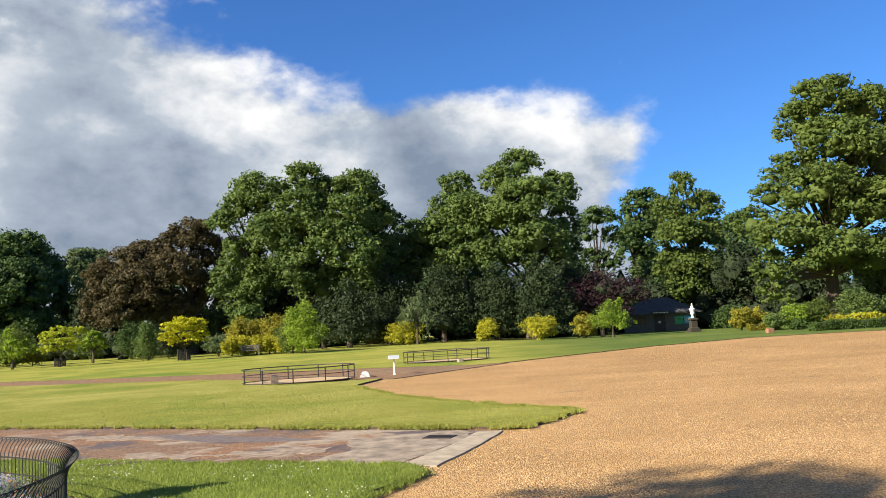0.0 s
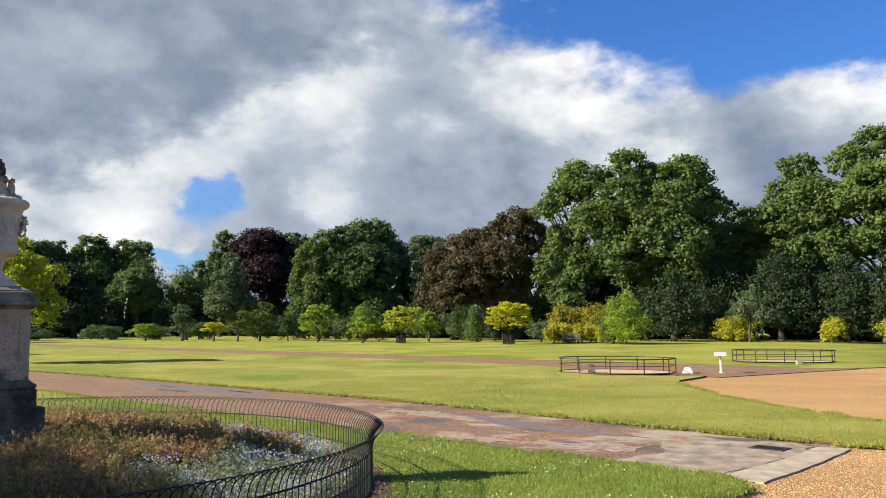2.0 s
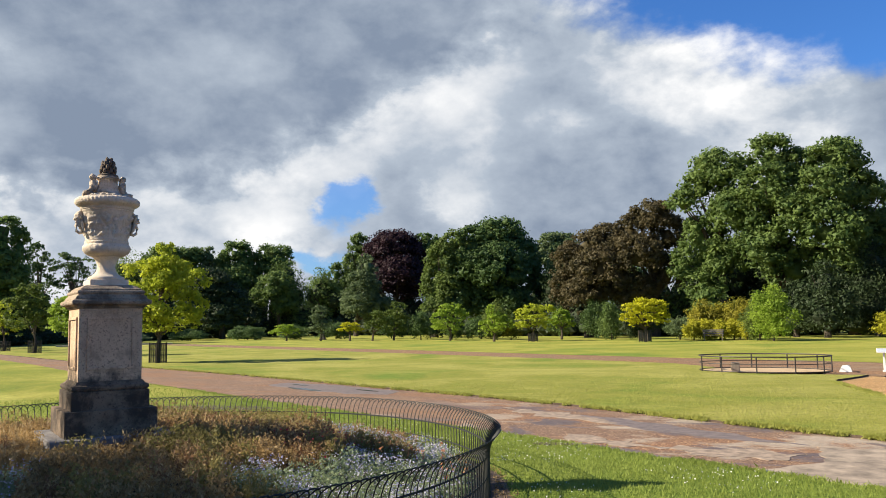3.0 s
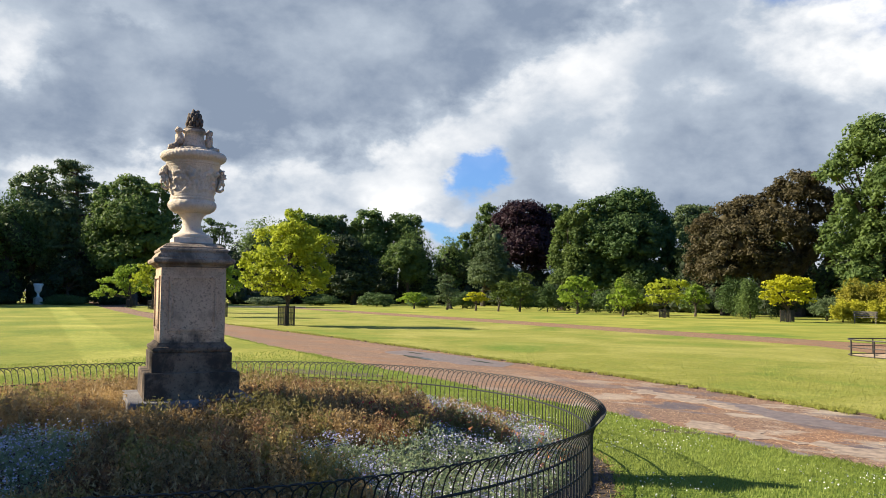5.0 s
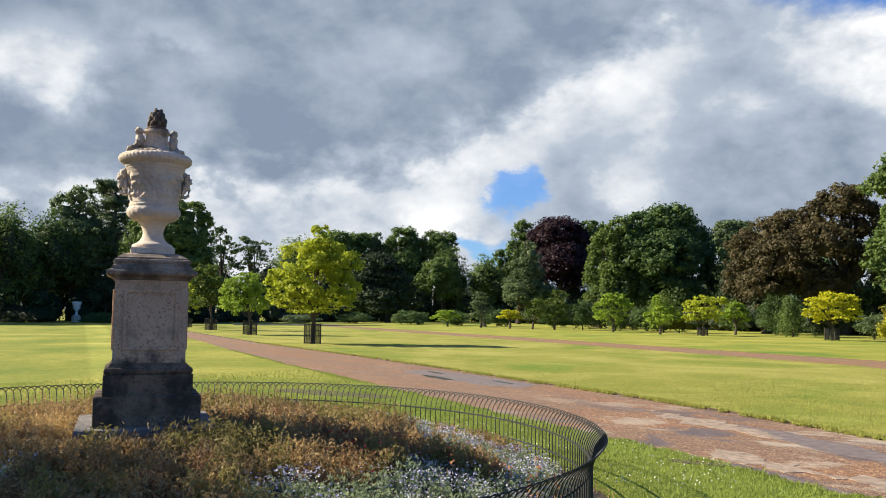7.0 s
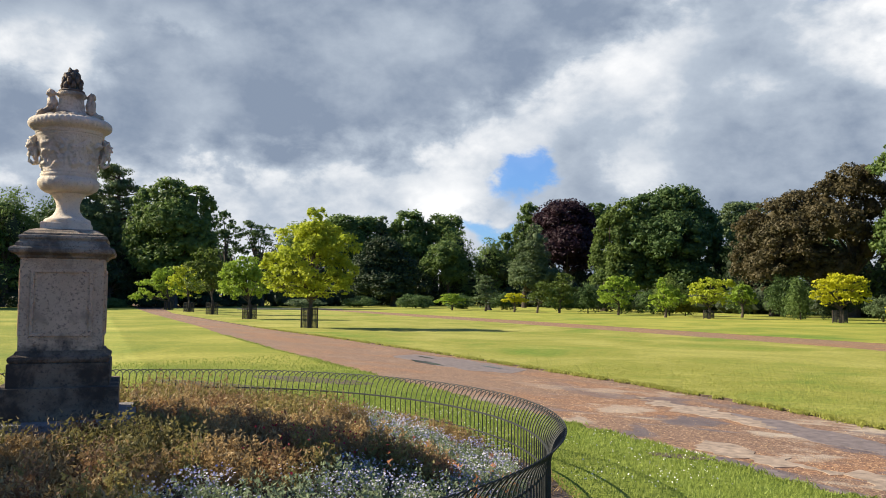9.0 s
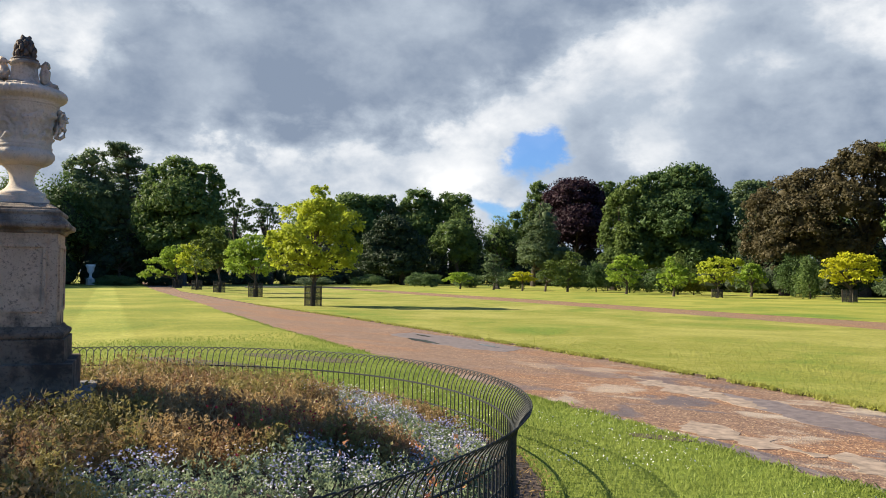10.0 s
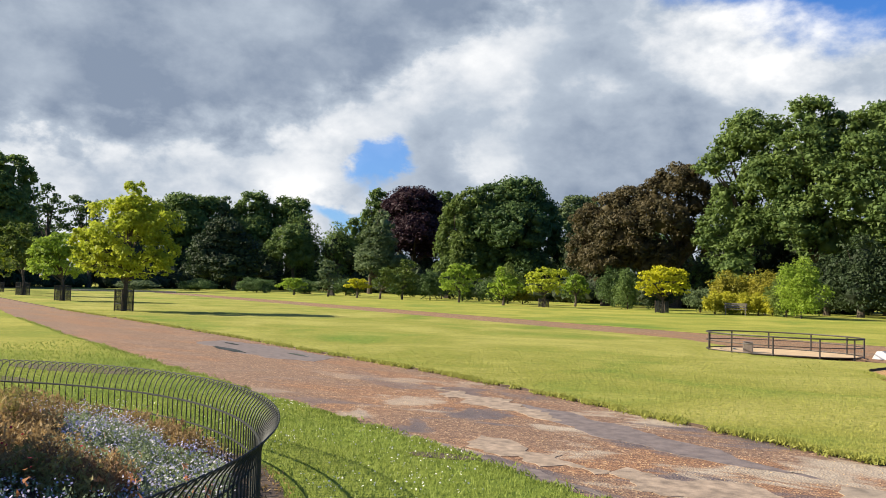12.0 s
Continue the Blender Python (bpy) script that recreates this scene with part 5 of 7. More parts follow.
wood_tree("field_maple_tree", -35.6, 28.4, [(0.4, 0.0, 5.3, 0.7, 0.7, 0.9), (-0.1, -0.4, 4.3, 1.4, 1.4, 1.0), (1.0, 0.8, 4.0, 1.3, 1.3, 1.0), (-1.0, -1.3, 3.1, 0.8, 0.8, 0.9), (0.5, -0.4, 3.3, 1.5, 1.5, 1.2), (1.2, 1.1, 2.9, 0.8, 0.8, 0.8), (-0.3, -0.5, 2.2, 1.2, 1.2, 0.5), (0.8, 0.7, 2.2, 1.2, 1.2, 0.6), (-1.3, -1.6, 2.4, 0.4, 0.4, 0.3), (-0.1, 0.7, 4.5, 1.2, 1.2, 1.1), (0.1, -0.0, 1.8, 1.3, 1.3, 0.3), (-1.0, -0.6, 2.7, 1.1, 1.1, 0.8)],
          LEAF_YELLOWGREEN, "yellow-green maple with a rounded crown above its guard", 120, 0.15, 1.00, 0.1)
wood_tree("field_maple_tree", -50.6, 33.3, [(-0.2, -0.4, 3.4, 1.2, 1.2, 0.9), (-0.8, -1.0, 2.6, 0.9, 0.9, 0.8), (0.4, 0.3, 2.6, 1.0, 1.0, 0.9), (-0.1, -0.3, 2.0, 1.6, 1.6, 0.6), (-0.9, -0.5, 3.0, 1.0, 1.0, 1.0)],
          LEAF_YOUNG, "young bright green maple in a guard", 121, 0.16, 1.00, 0.1)
wood_tree("field_maple_tree", -63.6, 37.0, [(-0.1, -0.5, 4.6, 1.1, 1.1, 0.9), (-0.5, -0.8, 3.5, 1.2, 1.2, 1.1), (0.4, 0.2, 3.4, 1.1, 1.1, 1.1), (-0.1, -0.3, 2.5, 1.6, 1.6, 1.1)],
          LEAF_LIME, "young dark green tree in a guard", 122, 0.20, 1.00, 0.1)
wood_tree("field_maple_tree", -74.2, 39.9, [(-0.2, -0.4, 3.6, 1.0, 1.1, 0.9), (-0.6, -0.8, 2.7, 1.0, 1.1, 0.9), (0.2, 0.1, 2.4, 1.1, 1.1, 0.9)],
          LEAF_YELLOWGREEN, "young yellowish tree in a guard", 123, 0.20, 1.00, 0.1)
wood_tree("field_maple_tree", -84.0, 42.2, [(-0.2, -0.4, 3.5, 1.2, 1.2, 1.1), (-1.0, -1.3, 2.4, 1.5, 1.5, 1.0), (0.3, 0.2, 2.1, 1.6, 1.6, 0.9), (-1.8, -2.1, 1.5, 0.7, 1.2, 0.5)],
          LEAF_YOUNG, "spreading young green tree in a guard", 124, 0.22, 1.00, 0.1)
wood_tree("golden_acacia_tree", -23.3, 64.6, [(0.1, -0.1, 3.1, 0.9, 0.9, 0.4), (-0.5, -0.7, 2.7, 0.9, 0.9, 0.4), (0.8, 0.7, 2.8, 0.9, 0.9, 0.5), (0.1, -0.0, 2.3, 1.4, 1.4, 0.4), (-0.9, -1.2, 2.0, 0.6, 0.6, 0.3), (1.0, 1.0, 2.1, 0.7, 0.7, 0.4), (0.1, -0.0, 1.7, 1.4, 1.4, 0.4), (-0.5, -0.6, 1.5, 0.6, 0.6, 0.3)],
          LEAF_LEMON, "bright golden-yellow young tree with wide crown", 125, 0.19, 1.00, 0.1)
wood_tree("golden_acacia_tree", -34.4, 66.4, [(0.2, -0.0, 2.9, 0.9, 0.9, 0.4), (-0.5, -0.7, 2.4, 0.7, 0.7, 0.5), (1.0, 0.9, 2.7, 0.8, 0.8, 0.5), (0.2, 0.1, 2.0, 1.5, 1.5, 0.4), (-0.7, -0.9, 1.5, 0.6, 0.6, 0.3), (0.2, 0.2, 1.4, 1.2, 1.2, 0.4)],
          LEAF_YELLOWGREEN, "lime-yellow young tree with wide crown", 126, 0.19, 1.00, 0.1)
wood_tree("young_oak_tree", -34.9, 73.0, [(0.1, -0.1, 2.4, 0.7, 0.7, 0.5), (-0.2, -0.4, 1.7, 0.7, 0.7, 0.5), (0.4, 0.4, 1.7, 0.7, 0.7, 0.6)],
          LEAF_YOUNG, "small green tree on the grass", 127, 0.20, 1.00, 0.1)
wood_tree("young_oak_tree", -46.0, 70.2, [(0.1, -0.1, 3.1, 1.0, 1.1, 0.7), (-0.6, -0.8, 2.3, 0.9, 1.1, 0.7), (0.8, 0.8, 2.5, 1.0, 1.1, 0.8), (0.0, -0.1, 1.5, 1.5, 1.5, 0.7)],
          LEAF_YOUNG, "bright green young tree on grass", 128, 0.20, 1.00, 0.1)
wood_tree("young_oak_tree", -57.0, 71.1, [(0.6, 0.5, 2.6, 0.7, 1.2, 0.7), (0.2, 0.2, 1.6, 0.8, 1.2, 0.6), (1.0, 1.0, 1.6, 0.8, 1.2, 0.7)],
          LEAF_LIME, "green young tree on the grass", 130, 0.20, 1.00, 0.1)
wood_tree("young_oak_tree", -55.2, 72.6, [(0.5, 0.3, 3.6, 0.5, 1.2, 0.7), (0.1, -0.0, 2.6, 0.8, 1.2, 0.8), (0.7, 0.6, 2.2, 0.8, 1.2, 0.8), (0.2, 0.1, 1.2, 1.2, 1.2, 0.7)],
          LEAF_LIME, "pointed green young tree on grass", 131, 0.20, 1.00, 0.1)
wood_tree("golden_acacia_tree", -60.5, 71.3, [(0.1, 0.0, 1.8, 0.6, 1.2, 0.3), (-0.2, -0.3, 1.3, 0.5, 1.2, 0.2), (0.4, 0.4, 1.3, 0.6, 1.2, 0.3)],
          LEAF_LEMON, "tiny golden tree on the grass", 132, 0.17, 1.00, 0.1)
wood_tree("young_oak_tree", -65.8, 72.2, [(0.1, -0.1, 3.4, 0.5, 1.3, 0.7), (-0.1, -0.3, 2.4, 0.9, 1.3, 0.7), (0.3, 0.2, 1.8, 0.9, 1.3, 0.7), (-0.3, -0.4, 1.1, 1.2, 1.3, 0.7)],
          LEAF_MIST, "grey-green pointed young tree on grass", 133, 0.20, 1.00, 0.1)
wood_tree("young_oak_tree", -71.5, 72.2, [(-0.1, -0.2, 1.6, 0.8, 1.4, 0.4), (-0.4, -0.6, 1.1, 0.9, 1.4, 0.4), (0.4, 0.4, 1.1, 0.8, 1.4, 0.4)],
          LEAF_YOUNG, "low bright green young tree", 134, 0.20, 1.00, 0.1)
wood_tree("young_oak_tree", -38.6, 66.6, [(-0.1, -0.3, 2.9, 0.4, 0.4, 0.6), (0.2, 0.1, 2.2, 0.8, 0.8, 0.6), (0.6, 0.5, 1.6, 1.1, 1.1, 0.6), (-0.4, -0.6, 1.3, 0.8, 0.8, 0.7)],
          LEAF_YOUNG, "leafy green young tree on grass", 135, 0.20, 1.00, 0.1)


# thick undergrowth that closes the wood below the crowns
def undergrowth():
    rng = np.random.default_rng(300)
    line = [(60, 62), (46, 76), (34, 88), (31, 100), (14, 99), (6, 88), (-8, 84), (-20, 81), (-32, 86), (-46, 90), (-58, 98), (-72, 104), (-88, 106), (-102, 108), (-113, 96), (-110, 82), (-105, 70), (-107, 58), (-107, 48), (-108, 38), (-108, 26), (-100, 14)]
    lobes = []
    for (x0, y0), (x1, y1) in zip(line, line[1:]):
        n = max(2, int(math.hypot(x1 - x0, y1 - y0) / 2.4))
        for k in range(n):
            f = k / n
            for row in range(3):
                h = (rng.uniform(1.6, 3.4), rng.uniform(3.0, 5.0), rng.uniform(6.5, 8.5))[row]
                x, y = x0 + (x1 - x0) * f + rng.uniform(-1, 1), y0 + (y1 - y0) * f + rng.uniform(-1, 1)
                away = math.hypot(x + 30, y - 10)
                x, y = x + (x + 30) / away * (0, 3, 13)[row], y + (y - 10) / away * (0, 3, 13)[row]
                lobes.append((x, y, ground_z(x, y) + h * 0.45, rng.uniform(1.7, 2.5), rng.uniform(1.5, 2.1), h * 0.55))
    v, f = leaves(rng, lobes, 90000, 0.40)
    tagged(new("undergrowth", raw_mesh("undergrowth", v, f, LEAF_YEW)), "dense dark undergrowth below the trees", "undergrowth", "", "stuff")
    # lumps in the same painted shade colour, filling in behind the leaves
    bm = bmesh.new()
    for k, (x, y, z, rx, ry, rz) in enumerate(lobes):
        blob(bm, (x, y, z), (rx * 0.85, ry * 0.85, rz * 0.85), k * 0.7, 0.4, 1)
    tagged(part("thicket", bm, INNER_SHADE), "solid fill inside the undergrowth, coloured dark as shade", "undergrowth", "", "stuff")


undergrowth()

# ---------------------------------------------------------------- monument in the flower bed
MX, MY, FACE = -7.42, 7.55, -21.5 + 90       # middle of the bed; the pedestal's turn
BED_R = 3.98


def mound(r):
    return 0.10 + 0.46 * max(0.0, 1 - (r / 3.95) ** 2)


monument = tagged(empty("urn_monument", MX, MY, 0.0, FACE), "weathered limestone urn on a square pedestal, blackened at its base", "monument")
bm = bmesh.new()
box(bm, -0.585, 0.585, -0.585, 0.585, 0.30, 0.705, 0.012)
part("slab", bm, STONE_SLAB, monument, "dark grey stone slab")
bm = bmesh.new()
box(bm, -0.445, 0.445, -0.445, 0.445, 0.70, 0.962, 0.012)
part("plinth", bm, STONE_DARK, monument, "blackened stone step")
bm = bmesh.new()
square_turn(bm, [(0.375, 0.958), (0.375, 1.145), (0.355, 1.15), (0.367, 1.162), (0.373, 1.18), (0.367, 1.20), (0.345, 1.212), (0.33, 1.225), (0.318, 1.245)])
part("base_moulding", bm, STONE_DARK, monument, "blackened rounded stone moulding")
bm = bmesh.new()
square_turn(bm, [(0.308, 1.24), (0.308, 1.985)])
die = part("die", bm, STONE, monument, "pitted limestone block with sunk panels")
for k in range(4):
    bm = bmesh.new()
    o, w = 0.308, 0.23
    z0, z1 = 1.36, 1.90
    rim_w = 0.028
    # raised moulding round the panel
    for x0, x1, za, zb in ((-w, w, z0, z0 + rim_w), (-w, w, z1 - rim_w, z1), (-w, -w + rim_w, z0 + rim_w, z1 - rim_w), (w - rim_w, w, z0 + rim_w, z1 - rim_w)):
        box(bm, x0, x1, -o - 0.016, -o + 0.004, za, zb, 0.005)
    p = part("panel_moulding", bm, STONE, die)
    p.matrix_local = pose(0, 0, 0, 0, 0, 90 * k)
bm = bmesh.new()
square_turn(bm, [(0.312, 1.985), (0.325, 1.99), (0.332, 2.005), (0.352, 2.018), (0.378, 2.028), (0.386, 2.042), (0.386, 2.060), (0.374, 2.073), (0.350, 2.080), (0.350, 2.088), (0.340, 2.108), (0.322, 2.124), (0.318, 2.136),
                 (0.326, 2.142), (0.330, 2.155), (0.322, 2.170), (0.298, 2.178), (0.298, 2.190), (0.276, 2.204), (0.262, 2.216), (0.215, 2.233)])
part("cornice", bm, STONE_CAP, monument, "stained moulded stone cap")
bm = bmesh.new()
square_turn(bm, [(0.19, 2.23), (0.19, 2.285), (0.182, 2.292)])
part("foot_block", bm, STONE_URN, monument)
bm = bmesh.new()
lathe(bm, [(0.178, 2.288), (0.183, 2.30), (0.183, 2.315), (0.172, 2.328), (0.15, 2.335), (0.118, 2.36), (0.097, 2.395), (0.09, 2.43), (0.094, 2.465), (0.108, 2.50), (0.125, 2.525), (0.14, 2.535), (0.14, 2.548)], 36)
part("stem", bm, STONE_URN, monument, smooth=True)


def gadroon(a, i):
    return 1 + (0.025 * abs(math.sin(a * 12)) if 1 <= i <= 5 else 0)


bm = bmesh.new()
lathe(bm, [(0.13, 2.54), (0.175, 2.552), (0.215, 2.578), (0.236, 2.612), (0.236, 2.645), (0.222, 2.668), (0.215, 2.675), (0.222, 2.685), (0.222, 2.70), (0.212, 2.708)], 72, gadroon)
part("bowl", bm, STONE_URN, monument, "ribbed lower bowl", smooth=True)
bm = bmesh.new()
prof = []
for i in range(44):
    f = i / 43
    prof.append((0.212 + 0.022 * f + 0.028 * f ** 3, 2.705 + 0.335 * f))


def relief(a, i):
    """Worn foliage scrolls and slanting folds of drapery, cut crisply."""
    if not 4 < i < 38:
        return 1 + (0.012 if i in (1, 2, 41, 42) else 0)
    c, s, h = math.cos(a), math.sin(a), i / 43
    warp = noise.noise(Vector((c * 3, s * 3, h * 3)))
    vine = math.sin(a * 6 + h * 9 + 2.4 * warp) * math.sin(h * 13 - a * 3 + 2.0 * warp)
    leaf = noise.noise(Vector((c * 7 + h * 3, s * 7 - h * 3, h * 6)))
    fade = min(1.0, (i - 4) / 5, (38 - i) / 5)
    lump = max(0.0, vine - 0.12) ** 0.6 * 0.085 + max(0.0, leaf - 0.08) ** 0.5 * 0.085
    cut = 0.05 if abs(leaf + 0.18) < 0.04 else 0.0
    return 1 + (lump - cut) * fade


lathe(bm, prof, 180, relief)
part("body", bm, STONE_URN, monument, "carved drum with worn reliefs", smooth=True)
bm = bmesh.new()
lathe(bm, [(0.262, 3.035), (0.27, 3.05), (0.27, 3.065), (0.282, 3.075), (0.305, 3.09), (0.322, 3.108), (0.326, 3.13), (0.32, 3.15), (0.30, 3.168), (0.26, 3.178)], 192,
      lambda a, i: 1 + (0.026 * abs(math.sin(a * 24 + i * 0.35)) - 0.012 if 4 <= i <= 8 else 0))
part("rim", bm, STONE_URN, monument, "rope-carved rim", smooth=True)
bm = bmesh.new()
lathe(bm, [(0.26, 3.172), (0.225, 3.185), (0.19, 3.20), (0.15, 3.215), (0.122, 3.24), (0.108, 3.275), (0.100, 3.33), (0.098, 3.365), (0.112, 3.375), (0.118, 3.388), (0.114, 3.405), (0.096, 3.418), (0.092, 3.428), (0.06, 3.44)], 40)
lid = part("lid", bm, STONE_LID, monument, "domed stone lid", smooth=True)
bm = bmesh.new()
for j in range(22):
    q = 2 * math.pi * j / 22
    blob(bm, (math.cos(q) * 0.205, math.sin(q) * 0.205, 3.192), (0.03, 0.022, 0.014), j, 0.5, 1)
part("leaf_ring", bm, STONE_URN, monument, "carved leaf ring on the lid", smooth=True)
bm = bmesh.new()
for k in range(5):
    z = 3.43 + 0.040 * k
    n = 7 if k < 4 else 3
    rr = (0.058, 0.072, 0.068, 0.052, 0.028)[k]
    for j in range(n):
        a = 2 * math.pi * (j + 0.5 * (k % 2)) / n
        blob(bm, (math.cos(a) * rr, math.sin(a) * rr, z), (0.02, 0.02, 0.036), k + j, 0.6, 2)
lathe(bm, [(0.10, 3.412), (0.105, 3.425), (0.09, 3.435), (0.06, 3.44), (0.06, 3.47), (0.055, 3.55), (0.03, 3.61)], 24)
part("finial", bm, FINIAL, lid, "dark carved cone finial", smooth=True)
# worn carvings round the lid and the two side brackets, weathered past recognition
for k in (0, 2):
    bm = bmesh.new()
    tube(bm, [(0.285, 0.03, 3.19), (0.235, 0.025, 3.225), (0.195, 0.012, 3.255), (0.165, 0, 3.30), (0.16, 0, 3.35), (0.178, 0.006, 3.385), (0.168, 0.01, 3.41)], [0.013, 0.020, 0.028, 0.030, 0.022, 0.024, 0.016], 8)
    tube(bm, [(0.27, -0.05, 3.188), (0.23, -0.038, 3.215), (0.19, -0.015, 3.25)], [0.010, 0.015, 0.018], 7)
    blob(bm, (0.172, 0.0, 3.295), (0.040, 0.046, 0.072), k + 5, 0.5, 3)
    blob(bm, (0.182, 0.006, 3.392), (0.031, 0.033, 0.034), k + 6, 0.5, 3)
    blob(bm, (0.228, 0.03, 3.222), (0.052, 0.026, 0.026), k + 7, 0.5, 3)
    blob(bm, (0.222, -0.034, 3.218), (0.050, 0.024, 0.024), k + 8, 0.5, 3)
    for j in range(6):
        blob(bm, (0.165 + 0.02 * math.sin(j * 2.1), 0.036 * math.cos(j * 2.7), 3.26 + 0.026 * j), (0.014, 0.013, 0.016), k + j, 0.7, 2)
    o = part("lid_carving", bm, STONE_LID, monument, "worn scroll carving", smooth=True)
    o.matrix_local = pose(-0.022 if k == 0 else 0.022, 0, 0, 0, 0, 90 * k + 5)
for k in (0, 2):
    bm = bmesh.new()
    tube(bm, [(0.235, 0, 2.80), (0.275, 0, 2.79), (0.305, 0, 2.81), (0.312, 0, 2.86), (0.29, 0, 2.90), (0.30, 0, 2.95), (0.272, 0, 3.0), (0.25, 0, 3.02)], [0.016, 0.017, 0.015, 0.016, 0.022, 0.026, 0.028, 0.024], 8)
    blob(bm, (0.285, 0, 2.955), (0.045, 0.034, 0.042), k, 0.6, 3)
    blob(bm, (0.262, 0, 2.90), (0.03, 0.03, 0.06), k + 2, 0.6, 3)
    blob(bm, (0.318, 0, 2.932), (0.02, 0.018, 0.016), k + 9, 0.5, 2)
    for sy in (-1, 1):
        tube(bm, [(0.285, sy * 0.02, 2.978), (0.30, sy * 0.036, 3.0), (0.288, sy * 0.052, 2.985), (0.272, sy * 0.054, 2.955), (0.268, sy * 0.046, 2.93)], [0.013, 0.014, 0.012, 0.010, 0.006], 6)
        tube(bm, [(0.262, sy * 0.03, 2.93), (0.258, sy * 0.05, 2.88), (0.25, sy * 0.04, 2.83), (0.24, sy * 0.05, 2.79)], [0.014, 0.016, 0.012, 0.006], 6)
    for j in range(5):
        blob(bm, (0.305 - 0.012 * j, 0.012 * math.cos(j * 3.1), 2.905 - 0.02 * j), (0.016, 0.014, 0.018), k + j, 0.6, 2)
    o = part("bracket", bm, STONE_URN, monument, "worn carved side bracket", smooth=True)
    o.matrix_local = pose(0, 0, 0, 0, 0, 90 * k + 2)

# the bed's soil
bm = bmesh.new()
rings = []
for i in range(16):
    r = BED_R * i / 15
    rings.append([bm.verts.new((MX + math.cos(a) * r, MY + math.sin(a) * r, mound(r) - (0.05 if i == 15 else 0) + 0.03 * noise.noise(Vector((r * 2, a * 3, 0))))) for a in (2 * math.pi * k / 72 for k in range(72))])
for a, b in zip(rings[1:], rings[2:]):
    for k in range(72):
        bm.faces.new((a[k], a[(k + 1) % 72], b[(k + 1) % 72], b[k]))
bm.faces.new(rings[1])
for v in rings[0]:
    bm.verts.remove(v)
tagged(part("flower_bed_soil", bm, SOIL), "dark mounded soil of the round flower bed", "soil", "", "structure")
bm = bmesh.new()
a_in = [bm.verts.new((MX + math.cos(a) * 3.93, MY + math.sin(a) * 3.93, 0.05)) for a in (2 * math.pi * k / 90 for k in range(90))]
a_out = [bm.verts.new((MX + math.cos(a) * (4.26 + 0.08 * noise.noise(Vector((math.cos(a) * 9, math.sin(a) * 9, 0)))), MY + math.sin(a) * (4.26 + 0.08 * noise.noise(Vector((math.cos(a) * 7, math.sin(a) * 7, 2)))), 0.04)) for a in (2 * math.pi * k / 90 for k in range(90))]
for k in range(90):
    bm.faces.new((a_in[k], a_in[(k + 1) % 90], a_out[(k + 1) % 90], a_out[k]))
tagged(part("bed_edge_soil", bm, SOIL), "bare soil strip outside the wire fence", "soil", "", "structure")


# ---------------------------------------------------------------- wire fence round the bed
fence = tagged(empty("hoop_fence", MX, MY, 0.0), "low black wire fence with out-curved interlaced hoops", "fence")
PITCH = 2 * math.pi / 300


def fence_xy(a, s):
    return math.cos(a) * (4.05 + s), math.sin(a) * (4.05 + s)


def hoop_mesh():
    """One hoop, standing at angle zero and two pitches wide; its head leans outwards."""
    bm = bmesh.new()
    pts = []
    rise = [(0.0, 0.0), (0.0, 0.25), (0.0, 0.46), (0.012, 0.53), (0.04, 0.60), (0.075, 0.645)]
    for s, z in rise:
        x, y = fence_xy(-PITCH, s)
        pts.append((x, y, z))
    for f, up in ((-0.7, 0.035), (-0.25, 0.052), (0.25, 0.052), (0.7, 0.035)):
        x, y = fence_xy(PITCH * f, 0.075 + up * 0.9)
        pts.append((x, y, 0.645 + up * 0.95))
    for s, z in reversed(rise):
        x, y = fence_xy(PITCH, s)
        pts.append((x, y, z))
    tube(bm, pts, 0.0062, 4, False)
    return mesh_of("hoop", bm, IRON, True)


hoop = hoop_mesh()
for k in range(300):
    o = new("hoop", hoop)
    o.parent = fence
    o.matrix_local = pose(0, 0, 0, 0, 0, math.degrees(PITCH * k))
for z, s, r in ((0.47, -0.007, 0.010), (0.27, -0.007, 0.009), (0.06, -0.007, 0.009)):
    bm = bmesh.new()
    tube(bm, [(*fence_xy(2 * math.pi * k / 120, s), z) for k in range(121)], r, 5, False)
    part("rail", bm, IRON, fence)

# ---------------------------------------------------------------- bedding plants
def bed_points(rng, n, r0, r1):
    a = rng.uniform(0, 2 * math.pi, n)
    r = np.sqrt(rng.uniform(r0 ** 2, r1 ** 2, n))
    return a, r


def sprays(rng, x, y, z, h, per, size, spread, upright, broad=0.16):
    """Upright sprigs: per leaf pieces round each stem."""
    n = len(x)
    k = np.repeat(np.arange(n), per)
    m = len(k)
    f = rng.uniform(0.15, 1.0, m)
    lean = rng.normal(0, 1, (n, 2))[k]
    px = x[k] + lean[:, 0] * spread * f + rng.normal(0, 0.015, m)
    py = y[k] + lean[:, 1] * spread * f + rng.normal(0, 0.015, m)
    pz = z[k] + h[k] * f
    p = np.stack([px, py, pz], 1)
    t = unit(rng, m)
    t[:, 2] = np.abs(t[:, 2]) + upright
    t /= np.linalg.norm(t, axis=1, keepdims=True)
    b = np.cross(t, unit(rng, m))
    b /= np.linalg.norm(b, axis=1, keepdims=True)
    s = size * rng.uniform(0.6, 1.4, (m, 1))
    tri = np.stack([p - t * s * 0.5 + b * s * broad, p + t * s * 0.6, p - t * s * 0.5 - b * s * broad], 1).reshape(-1, 3)
    return tri, np.arange(m * 3).reshape(-1, 3)


rng = np.random.default_rng(77)
a, r = bed_points(rng, 26000, 0.62, 3.86)
bx, by = MX + np.cos(a) * r, MY + np.sin(a) * r
blot = np.array([noise.noise(Vector((x * 1.1, y * 1.1, 4.0))) for x, y in zip(bx, by)])
